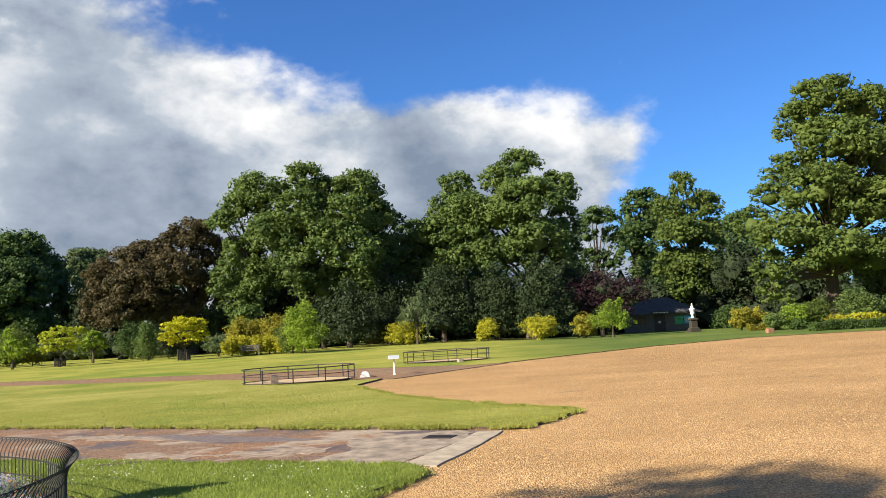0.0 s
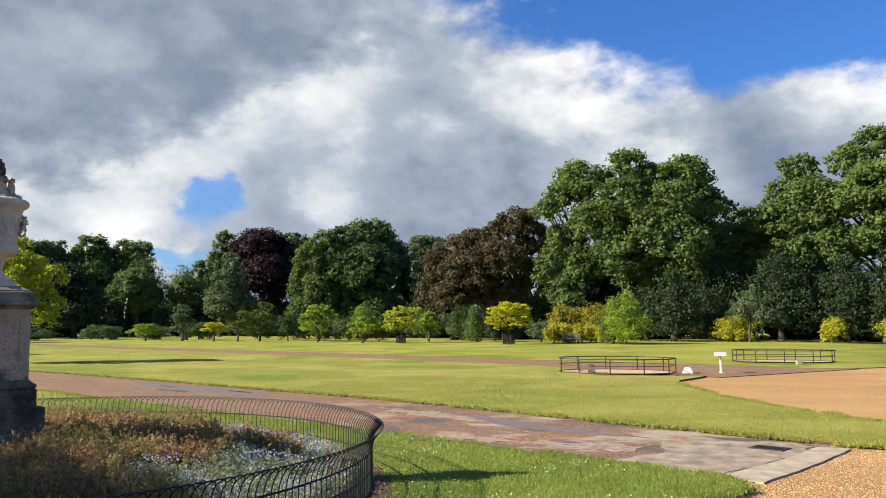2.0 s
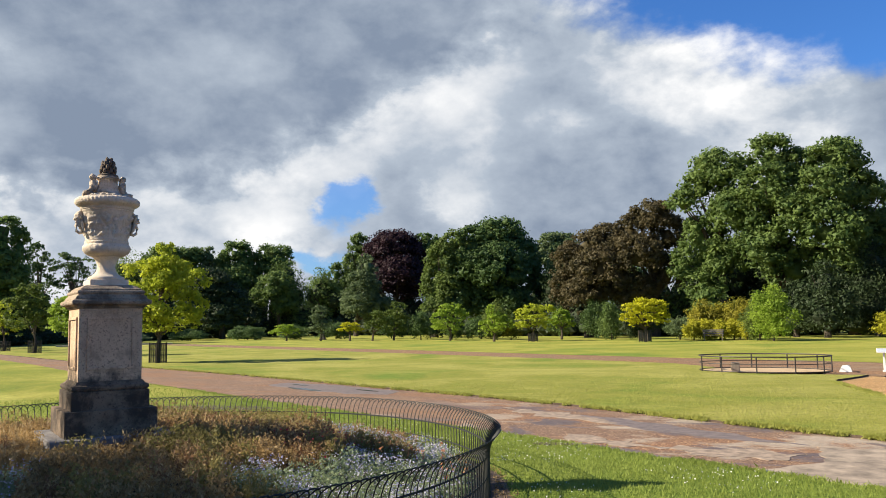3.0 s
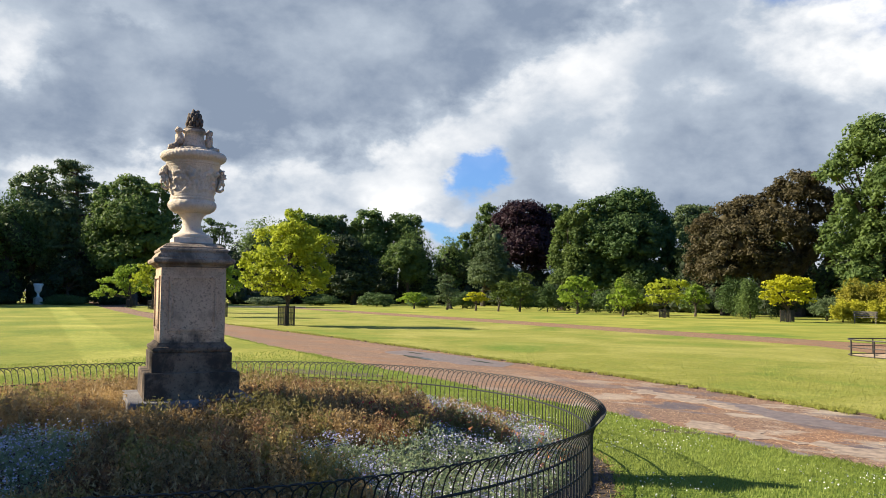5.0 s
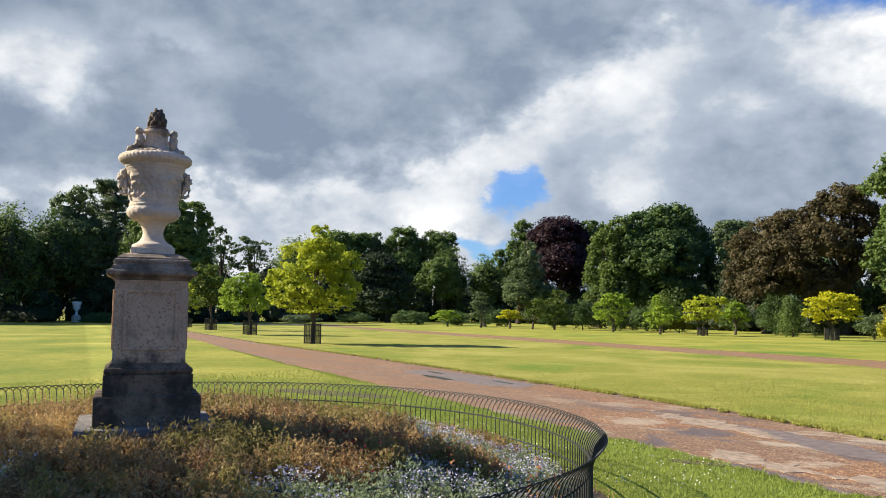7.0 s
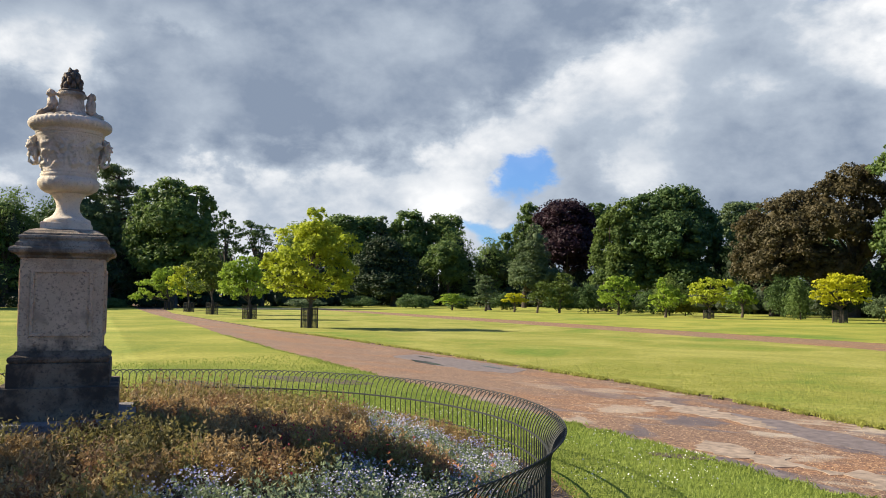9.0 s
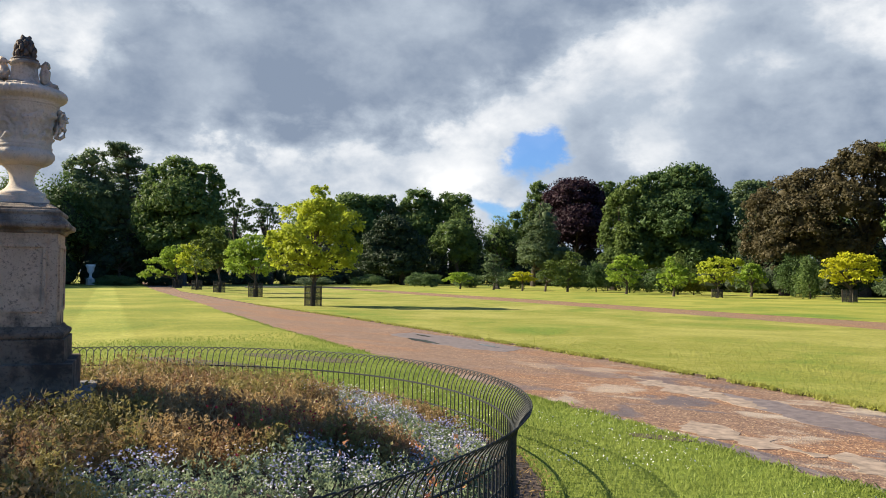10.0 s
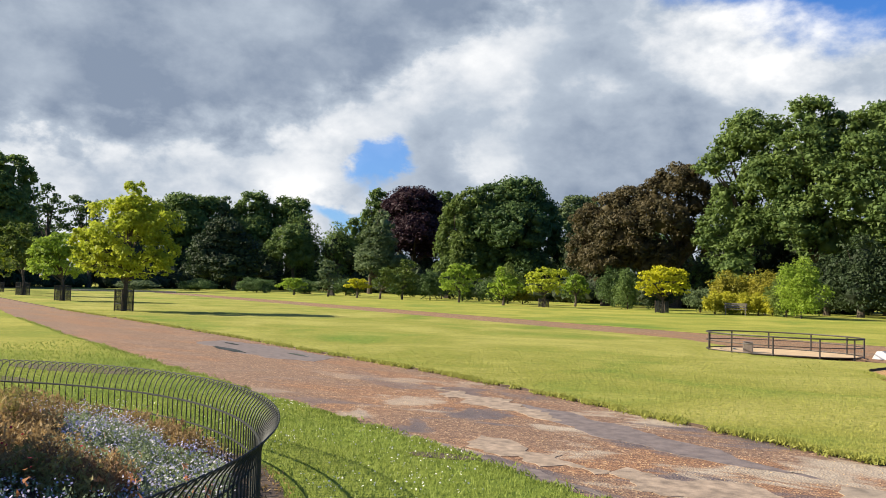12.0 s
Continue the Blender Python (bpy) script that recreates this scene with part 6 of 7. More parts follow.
blot2 = np.array([noise.noise(Vector((x * 0.9, y * 0.9, 14.0))) for x, y in zip(bx, by)])
sector = np.degrees(a)
sector = np.where(sector > 180, sector - 360, sector)
# beds of pansies in wedges, with spokes of taller withered plants between them
is_pansy = (sector > 48 + 7 * blot) & (sector < 88 + 8 * blot2) & (r > 2.6 + 0.4 * blot) & ~((r > 3.5) & (sector > 66))
is_pansy |= (sector > -5 + 10 * blot) & (sector < 32 + 6 * blot2) & (r > 2.3 + 0.5 * blot)
is_pansy |= (sector > 30) & (sector < 52) & (r > 3.25 + 0.2 * blot)
is_pansy |= (sector > -98 + 10 * blot2) & (sector < -48 + 10 * blot) & (r > 1.55 + 0.4 * blot)
soil_z = np.array([mound(v) for v in r])
tuft = np.array([noise.noise(Vector((x * 3.4, y * 3.4, 24.0))) for x, y in zip(bx, by)])
kind = blot2 + 0.45 * tuft
green = ~is_pansy & (kind > 0.19) & (r < 3.45)
rusty = ~is_pansy & ~green & (np.abs(blot - 0.25 + 0.5 * tuft) < 0.075)
dry = ~is_pansy & ~green & ~rusty
in_slab = (np.abs((bx - MX) * math.cos(radians(FACE)) + (by - MY) * math.sin(radians(FACE))) < 0.62) & (np.abs(-(bx - MX) * math.sin(radians(FACE)) + (by - MY) * math.cos(radians(FACE))) < 0.62)
for name, sel, mat, per, size, hh, label in (("withered_bedding", dry & ~in_slab, DRY_PLANT, 18, 0.029, (0.17, 0.34), "withered tan and brown bedding plants"),
                                             ("rusty_bedding", rusty & ~in_slab, RUST_PLANT, 18, 0.029, (0.16, 0.32), "withered rust-red bedding plants"),
                                             ("fading_bedding", green & ~in_slab, DRY_GREEN, 18, 0.031, (0.17, 0.34), "fading olive green bedding plants"),
                                             ("pansy_foliage", is_pansy & (rng.random(len(r)) < 0.85), PANSY_LEAF, 15, 0.026, (0.06, 0.21), "grey-green pansy leaves")):
    n = int(sel.sum())
    hgt = rng.uniform(*hh, n) * (0.9 + 0.4 * blot[sel] + 0.55 * tuft[sel])
    if "bedding" in name:
        hgt *= 0.78 + 0.26 * np.exp(-((r[sel] - 2.1) / 0.75) ** 2)
    v, f = sprays(rng, bx[sel], by[sel], soil_z[sel] - 0.02, hgt, per, size, 0.03, 0.15, 0.27)
    tagged(new(name, raw_mesh(name, v, f, mat)), label, "plants", "", "stuff")


# pale seed heads standing over the withered plants
sel = ~is_pansy & ~in_slab & (rng.random(len(r)) < 0.10) & (blot > -0.25)
v, f = sprays(rng, bx[sel], by[sel], soil_z[sel] + 0.10, rng.uniform(0.10, 0.22, int(sel.sum())), 5, 0.034, 0.03, 0.9)
tagged(new("seed_heads", raw_mesh("seed_heads", v, f, STRAW)), "pale straw seed heads over the bed", "plants", "", "stuff")


def rosettes(rng, x, y, z, size, tip=0.5):
    """Small six-cornered flower faces, tilted every way."""
    n = len(x)
    nrm = unit(rng, n) * tip
    nrm[:, 2] += 0.55
    nrm[:, 0] += 0.1
    nrm /= np.linalg.norm(nrm, axis=1, keepdims=True)
    t = np.cross(nrm, unit(rng, n))
    t /= np.linalg.norm(t, axis=1, keepdims=True)
    b = np.cross(nrm, t)
    p = np.stack([x, y, z], 1)
    s = size * rng.uniform(0.7, 1.25, (n, 1))
    ring = [p + (t * math.cos(q) + b * math.sin(q)) * s * (0.5 if i % 2 else 0.42) + nrm * s * (0.08 if i % 2 else -0.05) for i, q in enumerate(2 * math.pi * np.arange(6) / 6)]
    return np.stack(ring, 1).reshape(-1, 3), np.arange(n * 6).reshape(-1, 6)


clump_z = np.array([noise.noise(Vector((x * 2.6, y * 2.6, 70.0))) for x, y in zip(bx, by)])
idx = np.flatnonzero(is_pansy)
for name, mat, share, label in (("white_pansies", PANSY, 2.0, "white and lilac pansies in flower"), ("blue_pansies", PANSY_BLUE, 1.3, "blue-violet pansies in flower")):
    pick = rng.choice(idx, int(len(idx) * share))
    clump = np.array([noise.noise(Vector((bx[i] * 2.2, by[i] * 2.2, 30.0 if name[0] == "w" else 50.0))) for i in pick])
    pick = pick[clump > (-0.1 if name[0] == "w" else 0.08)]
    n = len(pick)
    v, f = rosettes(rng, bx[pick] + rng.normal(0, 0.03, n), by[pick] + rng.normal(0, 0.03, n), soil_z[pick] + 0.10 * clump_z[pick] + rng.uniform(0.06, 0.20, n), 0.0165)
    tagged(new(name, raw_mesh(name, v, f, mat)), label, "flowers", "", "stuff")
for name, mat, cnt, cx, cy, spread, label in (("red_flowers", RED_PETAL, 110, -5.5, 8.75, 0.24, "a few small red flowers among withered plants"), ("rust_leaves", RUST_LEAF, 34, -4.5, 9.8, 0.36, "rust-coloured dead leaves")):
    x = rng.normal(cx, spread, cnt)
    y = rng.normal(cy, spread, cnt)
    rr = np.hypot(x - MX, y - MY)
    ok = (rr < 3.85) & (rr > 0.8)
    x, y, rr = x[ok], y[ok], rr[ok]
    base_z = np.array([mound(q) for q in rr])
    if name == "red_flowers":
        v, f = rosettes(rng, x, y, base_z + rng.uniform(0.20, 0.30, len(x)), 0.020, 1.2)
    else:
        v, f = sprays(rng, x, y, base_z + 0.04, rng.uniform(0.12, 0.24, len(x)), 9, 0.034, 0.03, 0.4, 0.3)
    tagged(new(name, raw_mesh(name, v, f, mat)), label, "flowers", "", "stuff")


# ---------------------------------------------------------------- oval railings round two sandy pits
def railing(cx, cy, rx, ry, label):
    root = tagged(empty("oval_railing", cx, cy, 0.0), label, "railing", "oval railings")
    n = 11
    for z, r in ((0.50, 0.022), (0.27, 0.014), (0.03, 0.014)):
        bm = bmesh.new()
        tube(bm, [(math.cos(q) * rx, math.sin(q) * ry, z + 0.02) for q in (2 * math.pi * k / 48 for k in range(49))], r, 6, False)
        part("rail", bm, RUST_IRON, root)
    for k in range(n):
        q = 2 * math.pi * (k + 0.35) / n
        bm = bmesh.new()
        tube(bm, [(math.cos(q) * rx, math.sin(q) * ry, -0.1), (math.cos(q) * rx, math.sin(q) * ry, 0.53)], 0.022, 6)
        part("post", bm, RUST_IRON, root)
    bm = bmesh.new()
    vs = [bm.verts.new((cx + math.cos(q) * (rx - 0.12), cy + math.sin(q) * (ry - 0.12), 0.042)) for q in (2 * math.pi * k / 40 for k in range(40))]
    bm.faces.new(vs)
    tagged(part("sand_patch", bm, SAND), "pale sandy ground inside an oval railing", "sand", "", "structure")
    return root


railing(-6.2, 30.35, 2.05, 1.35, "low brown metal railing round an oval sandy patch")
railing(-1.2, 39.5, 2.05, 1.05, "low brown metal railing round a farther oval patch")
bm = bmesh.new()
box(bm, -0.13, 0.13, -0.11, 0.11, 0.0, 0.29, 0.02)
o = tagged(part("utility_box", bm, GREY_BOX), "small grey-brown box inside the railing", "box")
o.matrix_world = pose(-6.85, 29.45, 0.04, 0, 0, 15)
bm = bmesh.new()
add_faces(bm, [(-0.22, -0.16, 0), (0.22, -0.16, 0), (0.22, 0.16, 0), (-0.22, 0.16, 0), (-0.1, -0.13, 0.23), (0.14, -0.13, 0.25), (0.14, 0.13, 0.25), (-0.1, 0.13, 0.23)],
          [(0, 3, 2, 1), (4, 5, 6, 7), (0, 1, 5, 4), (1, 2, 6, 5), (2, 3, 7, 6), (3, 0, 4, 7)])
bmesh.ops.bevel(bm, geom=list(bm.edges), offset=0.012, segments=2, affect="EDGES")
o = tagged(part("marker_stone", bm, WHITE_PAINT), "white wedge-shaped marker stone beside the railing", "marker stone")
o.matrix_world = pose(-3.85, 30.9, -0.012, 0, 0, 10) @ Matrix.Diagonal((0.88, 0.88, 0.88, 1))
bm = bmesh.new()
box(bm, -0.12, 0.12, -0.12, 0.12, 0, 0.16, 0.02)
o = tagged(part("marker_stone", bm, CONCRETE), "pale stone block by the farther railing", "marker stone")
o.matrix_world = pose(-0.5, 37.9, -0.012, 0, 0, 20)
sign = tagged(empty("information_sign", -2.8, 31.35, -0.014, 8), "white lectern sign on a post beside the gravel", "sign")
bm = bmesh.new()
box(bm, -0.032, 0.032, -0.025, 0.025, 0, 0.64, 0.006)
part("post", bm, WHITE_PAINT, sign)
bm = bmesh.new()
box(bm, -0.06, 0.06, -0.05, 0.05, 0, 0.05, 0.006)
part("foot", bm, WHITE_PAINT, sign)
bm = bmesh.new()
box(bm, -0.20, 0.20, -0.14, 0.14, -0.014, 0.014, 0.005)
brd = part("board", bm, WHITE_PAINT, sign)
brd.matrix_local = pose(0, -0.02, 0.66, 24, 0, 0)
bm = bmesh.new()
box(bm, -0.18, 0.18, -0.125, 0.125, 0.014, 0.019)
part("printed_panel", bm, SIGN_FACE, brd, "blurred printed panel")

# concrete strip, drain and puddles at the path's end
slab("pavement_strip", fray([(-0.62, 11.86), (-0.1, 11.72), (0.5, 13.5), (0.84, 14.75), (0.42, 14.76), (0.0, 13.4)], 0.2, 0.02), -0.008, -0.03, CONCRETE, CONCRETE, "pale worn concrete strip across the path's end", "pavement")
slab("pavement_patch", fray([(-2.1, 12.55), (-1.5, 13.4), (-1.75, 14.6), (-0.2, 15.1), (0.40, 14.74), (-0.02, 13.4), (-0.66, 11.98)], 0.12, 0.16), -0.012, -0.03, CONCRETE_OLD, CONCRETE_OLD, "rough worn concrete beside the strip", "pavement")
drain = tagged(empty("drain_grate", -0.2, 14.35, -0.010, -18), "rusty iron drain grate in the path", "drain")
bm = bmesh.new()
for x0, x1, y0, y1 in ((-0.24, 0.24, -0.17, -0.14), (-0.24, 0.24, 0.14, 0.17), (-0.24, -0.21, -0.14, 0.14), (0.21, 0.24, -0.14, 0.14)):
    box(bm, x0, x1, y0, y1, 0, 0.012)
part("frame", bm, RUST_IRON, drain)
for k in range(7):
    bm = bmesh.new()
    x = -0.18 + k * 0.06
    box(bm, x - 0.014, x + 0.014, -0.14, 0.14, 0, 0.010)
    part("bar", bm, RUST_IRON, drain)
# tarmac washed bare and still damp
for k, ring in enumerate(([(-18.3, 19.9), (-18.4, 20.9), (-15.8, 20.6), (-13.0, 19.7), (-12.6, 18.7), (-13.7, 18.5), (-15.5, 18.9)],
                          [(-6.4, 16.8), (-5.2, 16.45), (-4.2, 15.95), (-3.0, 15.35), (-1.9, 14.75), (-3.6, 14.95), (-4.6, 15.35), (-5.6, 15.95)],
                          [(-6.6, 13.95), (-5.1, 13.55), (-3.6, 13.05), (-2.2, 12.55), (-2.9, 12.75), (-4.2, 13.15), (-5.4, 13.6)])):
    slab("damp_tarmac_%d" % (k + 1), fray(ring, 0.12, 0.16), -0.0145, -0.03, DAMP, DAMP, "slate-grey damp tarmac showing through the path's gravel", "tarmac")
for k, ring in enumerate(([(-8.4, 17.35), (-7.0, 16.95), (-5.6, 16.25), (-5.2, 15.85), (-6.4, 16.1), (-7.6, 16.65)], [(-5.4, 14.35), (-4.2, 14.05), (-3.5, 13.6), (-4.2, 13.5), (-5.2, 13.85)], [(-3.5, 13.75), (-2.5, 14.05), (-1.8, 13.9), (-2.1, 13.25), (-3.0, 13.2)])):
    slab("bare_tarmac_%d" % (k + 1), fray(ring, 0.08, 0.34), -0.0125, -0.03, BARE, BARE, "pale bare tarmac swept free of gravel", "tarmac")
for i, (px, py, sx, sy) in enumerate(((-15.95, 19.15, 0.95, 0.15), (-13.95, 19.5, 0.55, 0.07), (-17.3, 20.3, 0.5, 0.08))):
    bm = bmesh.new()
    vs = [bm.verts.new((math.cos(q) * sx * (1 + 0.35 * noise.noise(Vector((math.cos(q) * 2, math.sin(q) * 2, i * 5.0)))), math.sin(q) * sy * (1 + 0.35 * noise.noise(Vector((math.cos(q) * 2, math.sin(q) * 2, i * 3.0)))), 0)) for q in (2 * math.pi * k / 36 for k in range(36))]
    bm.faces.new(vs)
    o = tagged(part("puddle", bm, WATER), "shallow rain puddle on the tarmac", "puddle", "", "structure")
    o.matrix_world = pose(px, py, -0.010, 0, 0, -17)


# ---------------------------------------------------------------- kiosk and the far urns
SLATE = simple("slate roof", (0.055, 0.060, 0.068), 0.7, 0, 0.3, 4)
TIMBER = simple("dark stained boards", (0.055, 0.05, 0.05), 0.75, 0, 0.3, 5)
TIMBER_GREY = simple("grey boards", (0.13, 0.125, 0.12), 0.75, 0, 0.25, 5)
GLASS, gnt, gb = material("dark window glass")
gb.inputs["Base Color"].default_value = (0.02, 0.022, 0.025, 1)
gb.inputs["Roughness"].default_value = 0.08
POSTER_G = simple("green poster", (0.03, 0.42, 0.22), 0.5, 0, 0.2, 3)
POSTER_B = simple("blue poster", (0.08, 0.38, 0.70), 0.5, 0, 0.2, 3)
hz = ground_z(20.4, 93.0)
kiosk = tagged(empty("kiosk", 20.6, 93.4, hz, -12.5), "low dark timber kiosk with a hipped slate roof", "kiosk")
kiosk.scale = (1.13, 1.0, 1.0)
for name, x0, x1, y0, y1 in (("front_wall", -3.5, 3.5, -0.1, 0.1), ("back_wall", -3.5, 3.5, 4.1, 4.3), ("side_wall", -3.5, -3.3, 0.1, 4.1), ("side_wall", 3.3, 3.5, 0.1, 4.1)):
    bm = bmesh.new()
    box(bm, x0, x1, y0, y1, 0, 2.15)
    w_ = part(name, bm, TIMBER_GREY if name == "front_wall" else TIMBER, kiosk)
    if name == "front_wall":
        for k in range(9):
            bm = bmesh.new()
            box(bm, -3.5, 3.5, -0.125, -0.1, 0.02 + k * 0.24, 0.235 + k * 0.24)
            part("board", bm, TIMBER_GREY, w_)
bm = bmesh.new()
add_faces(bm, [(-4.1, -0.75, 2.08), (4.1, -0.75, 2.08), (4.1, 4.9, 2.08), (-4.1, 4.9, 2.08), (-1.2, 2.1, 3.85), (0.9, 2.1, 3.85)], [(0, 1, 5, 4), (1, 2, 5), (2, 3, 4, 5), (3, 0, 4), (0, 3, 2, 1)])
roof = part("roof", bm, SLATE, kiosk, "dark slate hipped roof")
for k in range(9):
    f0 = k / 9
    bm = bmesh.new()
    xl, xr, y_, z_ = -4.1 + 2.9 * f0, 4.1 - 3.2 * f0, -0.75 + 2.85 * f0, 2.08 + 1.77 * f0
    box(bm, xl, xr, y_ - 0.01, y_ + 0.03, z_ + 0.005, z_ + 0.035)
    part("slate_course", bm, SLATE, roof)
bm = bmesh.new()
box(bm, -4.1, 4.1, -0.79, -0.755, 1.98, 2.12, 0.01)
part("fascia", bm, TIMBER, kiosk)
bm = bmesh.new()
box(bm, -0.55, 0.55, -0.17, -0.126, 0.0, 1.95, 0.01)
door = part("door", bm, TIMBER, kiosk, "dark boarded door")
bm = bmesh.new()
box(bm, -0.14, 0.12, -0.18, -0.171, 0.95, 1.2)
part("notice", bm, WHITE_PAINT, door, "small white notice")
bm = bmesh.new()
tube(bm, [(0.42, -0.2, 0.95), (0.42, -0.2, 1.1)], 0.015, 6)
part("handle", bm, IRON, door)
for x0 in (-2.6,):
    bm = bmesh.new()
    box(bm, x0, x0 + 1.2, -0.165, -0.126, 0.9, 1.75, 0.01)
    win = part("window", bm, TIMBER, kiosk)
    for k in range(2):
        bm = bmesh.new()
        box(bm, x0 + 0.07 + k * 0.56, x0 + 0.57 + k * 0.56, -0.172, -0.166, 0.97, 1.68)
        part("pane", bm, GLASS, win)
for x0, x1, m_, lab in ((1.45, 2.25, POSTER_G, "green poster"), (2.33, 3.1, POSTER_B, "blue poster with a pale ring")):
    bm = bmesh.new()
    box(bm, x0, x1, -0.16, -0.126, 0.75, 1.65)
    p = part("poster", bm, m_, kiosk, lab)
    bm = bmesh.new()
    if m_ is POSTER_B:
        q0, q1 = [[bm.verts.new((2.72 + math.cos(q) * rr, -0.165, 1.15 + math.sin(q) * rr)) for q in (2 * math.pi * k / 24 for k in range(24))] for rr in (0.16, 0.26)]
        for k in range(24):
            bm.faces.new((q0[k], q0[(k + 1) % 24], q1[(k + 1) % 24], q1[k]))
        part("printed_ring", bm, WHITE_PAINT, p)
    else:
        for k in range(4):
            box(bm, 1.6, 2.1 - 0.1 * (k % 2), -0.168, -0.161, 0.9 + k * 0.16, 0.96 + k * 0.16)
        part("printed_lines", bm, LEAF_YOUNG, p)
bm = bmesh.new()
box(bm, -0.9, 1.15, -0.82, -0.79, 1.98, 2.3, 0.01)
sb = part("name_board", bm, TIMBER, kiosk, "dark board with unreadable pale lettering")
bm = bmesh.new()
for k in range(11):
    box(bm, -0.55 + k * 0.13, -0.46 + k * 0.13, -0.827, -0.821, 2.10, 2.19)
part("lettering", bm, WHITE_PAINT, sb)


def small_urn(x, y, z, h, turn, label):
    root = tagged(empty("stone_urn", x, y, z, turn), label, "urn")
    s = h / 3.0
    bm = bmesh.new()
    square_turn(bm, [(0.58 * s, -0.05), (0.58 * s, 0.2 * s), (0.45 * s, 0.21 * s), (0.45 * s, 0.42 * s), (0.36 * s, 0.46 * s), (0.32 * s, 0.5 * s), (0.31 * s, 1.2 * s), (0.4 * s, 1.28 * s), (0.4 * s, 1.36 * s), (0.26 * s, 1.46 * s)])
    part("pedestal", bm, STONE, root)
    bm = bmesh.new()
    lathe(bm, [(0.19 * s, 1.45 * s), (0.18 * s, 1.55 * s), (0.1 * s, 1.68 * s), (0.14 * s, 1.8 * s), (0.24 * s, 1.9 * s), (0.23 * s, 2.0 * s), (0.26 * s, 2.3 * s), (0.33 * s, 2.38 * s), (0.32 * s, 2.44 * s), (0.15 * s, 2.5 * s), (0.14 * s, 2.7 * s), (0.09 * s, 2.74 * s), (0.08 * s, 2.9 * s), (0.03 * s, 3.0 * s)], 24)
    part("vase", bm, WHITE_PAINT, root, "pale stone vase", smooth=True)


small_urn(20.35, 78.0, ground_z(20.35, 78.0), 2.7, 10, "pale stone urn on a tall pedestal beside the kiosk")
tazza = tagged(empty("garden_vase", -104.0, 39.7, 0.02), "white stone garden vase on a short base", "vase")
bm = bmesh.new()
square_turn(bm, [(0.42, -0.05), (0.42, 0.75), (0.34, 0.8), (0.26, 0.9)])
part("base", bm, STONE_URN, tazza)
bm = bmesh.new()
lathe(bm, [(0.25, 0.9), (0.15, 1.05), (0.14, 1.4), (0.3, 1.55), (0.42, 1.75), (0.44, 2.1), (0.56, 2.35), (0.58, 2.5), (0.5, 2.56)], 24)
part("vase", bm, WHITE_PAINT, tazza, "white vase", smooth=True)

# airy trees, unseen and added, dappling the near gravel and bed edge with shade
for k in range(3):
    yy = -3.4 - 5.0 * k
    tree("lime_tree", -18.0, yy, [(0, -2.6, 14.5, 1.8, 1.7, 2.0), (0.2, -1.5, 11.4, 2.1, 1.9, 2.0), (-0.4, -2.6, 10.8, 2.1, 2.0, 1.9), (0.2, 0.3, 8.6, 2.3, 2.2, 1.9), (0, -0.8, 8.2, 2.4, 2.3, 1.9), (0.2, 1.0, 6.2, 2.6, 2.4, 1.6), (0, -1.0, 5.8, 2.5, 2.4, 1.5)], LEAF_LIME,
         "airy unseen lime tree, added to shade the forecourt", 140 + k, 0.34, 2.4, 0.16, group="lime trees beside the forecourt", cap=40000)

# bare ground worn into the verge
for k, (x, y, rx, ry) in enumerate(((-13.8, 14.2, 1.5, 0.42), (-14.2, 12.3, 1.7, 0.35), (-4.9, 12.95, 0.34, 0.12))):
    ring = [(x + math.cos(q) * rx * 0.95 - math.sin(q) * ry * 0.31, y + math.cos(q) * rx * 0.31 + math.sin(q) * ry * 0.95) for q in (2 * math.pi * j / 28 for j in range(28))]
    slab("worn_ground_%d" % (k + 1), fray(ring, 0.10, 0.10), 0.041, 0.0, SOIL, SOIL, "bare brown earth worn into the verge grass", "soil")

# ---------------------------------------------------------------- grass blades, clover, loose stones
def blades(name, poly, x0, x1, y0, y1, n, h0, h1, width, mat, z, label, seed=5):
    rng = np.random.default_rng(seed)
    x, y = rng.uniform(x0, x1, n), rng.uniform(y0, y1, n)
    ok = inside(x, y, poly)
    ok &= np.hypot(x - MX, y - MY) > 4.24
    near = np.hypot(x, y - 5)
    ok &= rng.random(n) < np.clip((9.0 / np.maximum(near, 1)) ** 1.3, 0, 1)
    ok &= rng.random(n) < np.clip((25 - near) / 15, 0, 1)
    x, y, near = x[ok], y[ok], near[ok]
    m = len(x)
    ang = rng.uniform(0, 6.28, m)
    wd = width * rng.uniform(0.6, 1.3, m) * np.clip(near / 9.0, 1, 3)
    hg = rng.uniform(h0, h1, m)
    lx, ly = rng.normal(0, 0.4, m) * hg, rng.normal(0, 0.4, m) * hg
    zz = np.full(m, z)
    p0 = np.stack([x - np.cos(ang) * wd / 2, y - np.sin(ang) * wd / 2, zz], 1)
    p1 = np.stack([x + np.cos(ang) * wd / 2, y + np.sin(ang) * wd / 2, zz], 1)
    p2 = np.stack([x + lx, y + ly, zz + hg], 1)
    v = np.stack([p0, p1, p2], 1).reshape(-1, 3)
    return tagged(new(name, raw_mesh(name, v, np.arange(m * 3).reshape(-1, 3), mat)), label, "grass", "", "stuff")


blades("verge_grass", VERGE, -20, 0, 6, 20, 480000, 0.02, 0.055, 0.011, BLADE, 0.03, "short green verge grass")
blades("lawn_grass", MEADOW, -22, 2.6, 14.5, 30, 520000, 0.012, 0.035, 0.010, BLADE_DRY, 0.016, "short sunlit lawn grass", seed=6)
rng = np.random.default_rng(9)
n = 9000
x, y = rng.uniform(-10, 0, n), rng.uniform(7, 17, n)
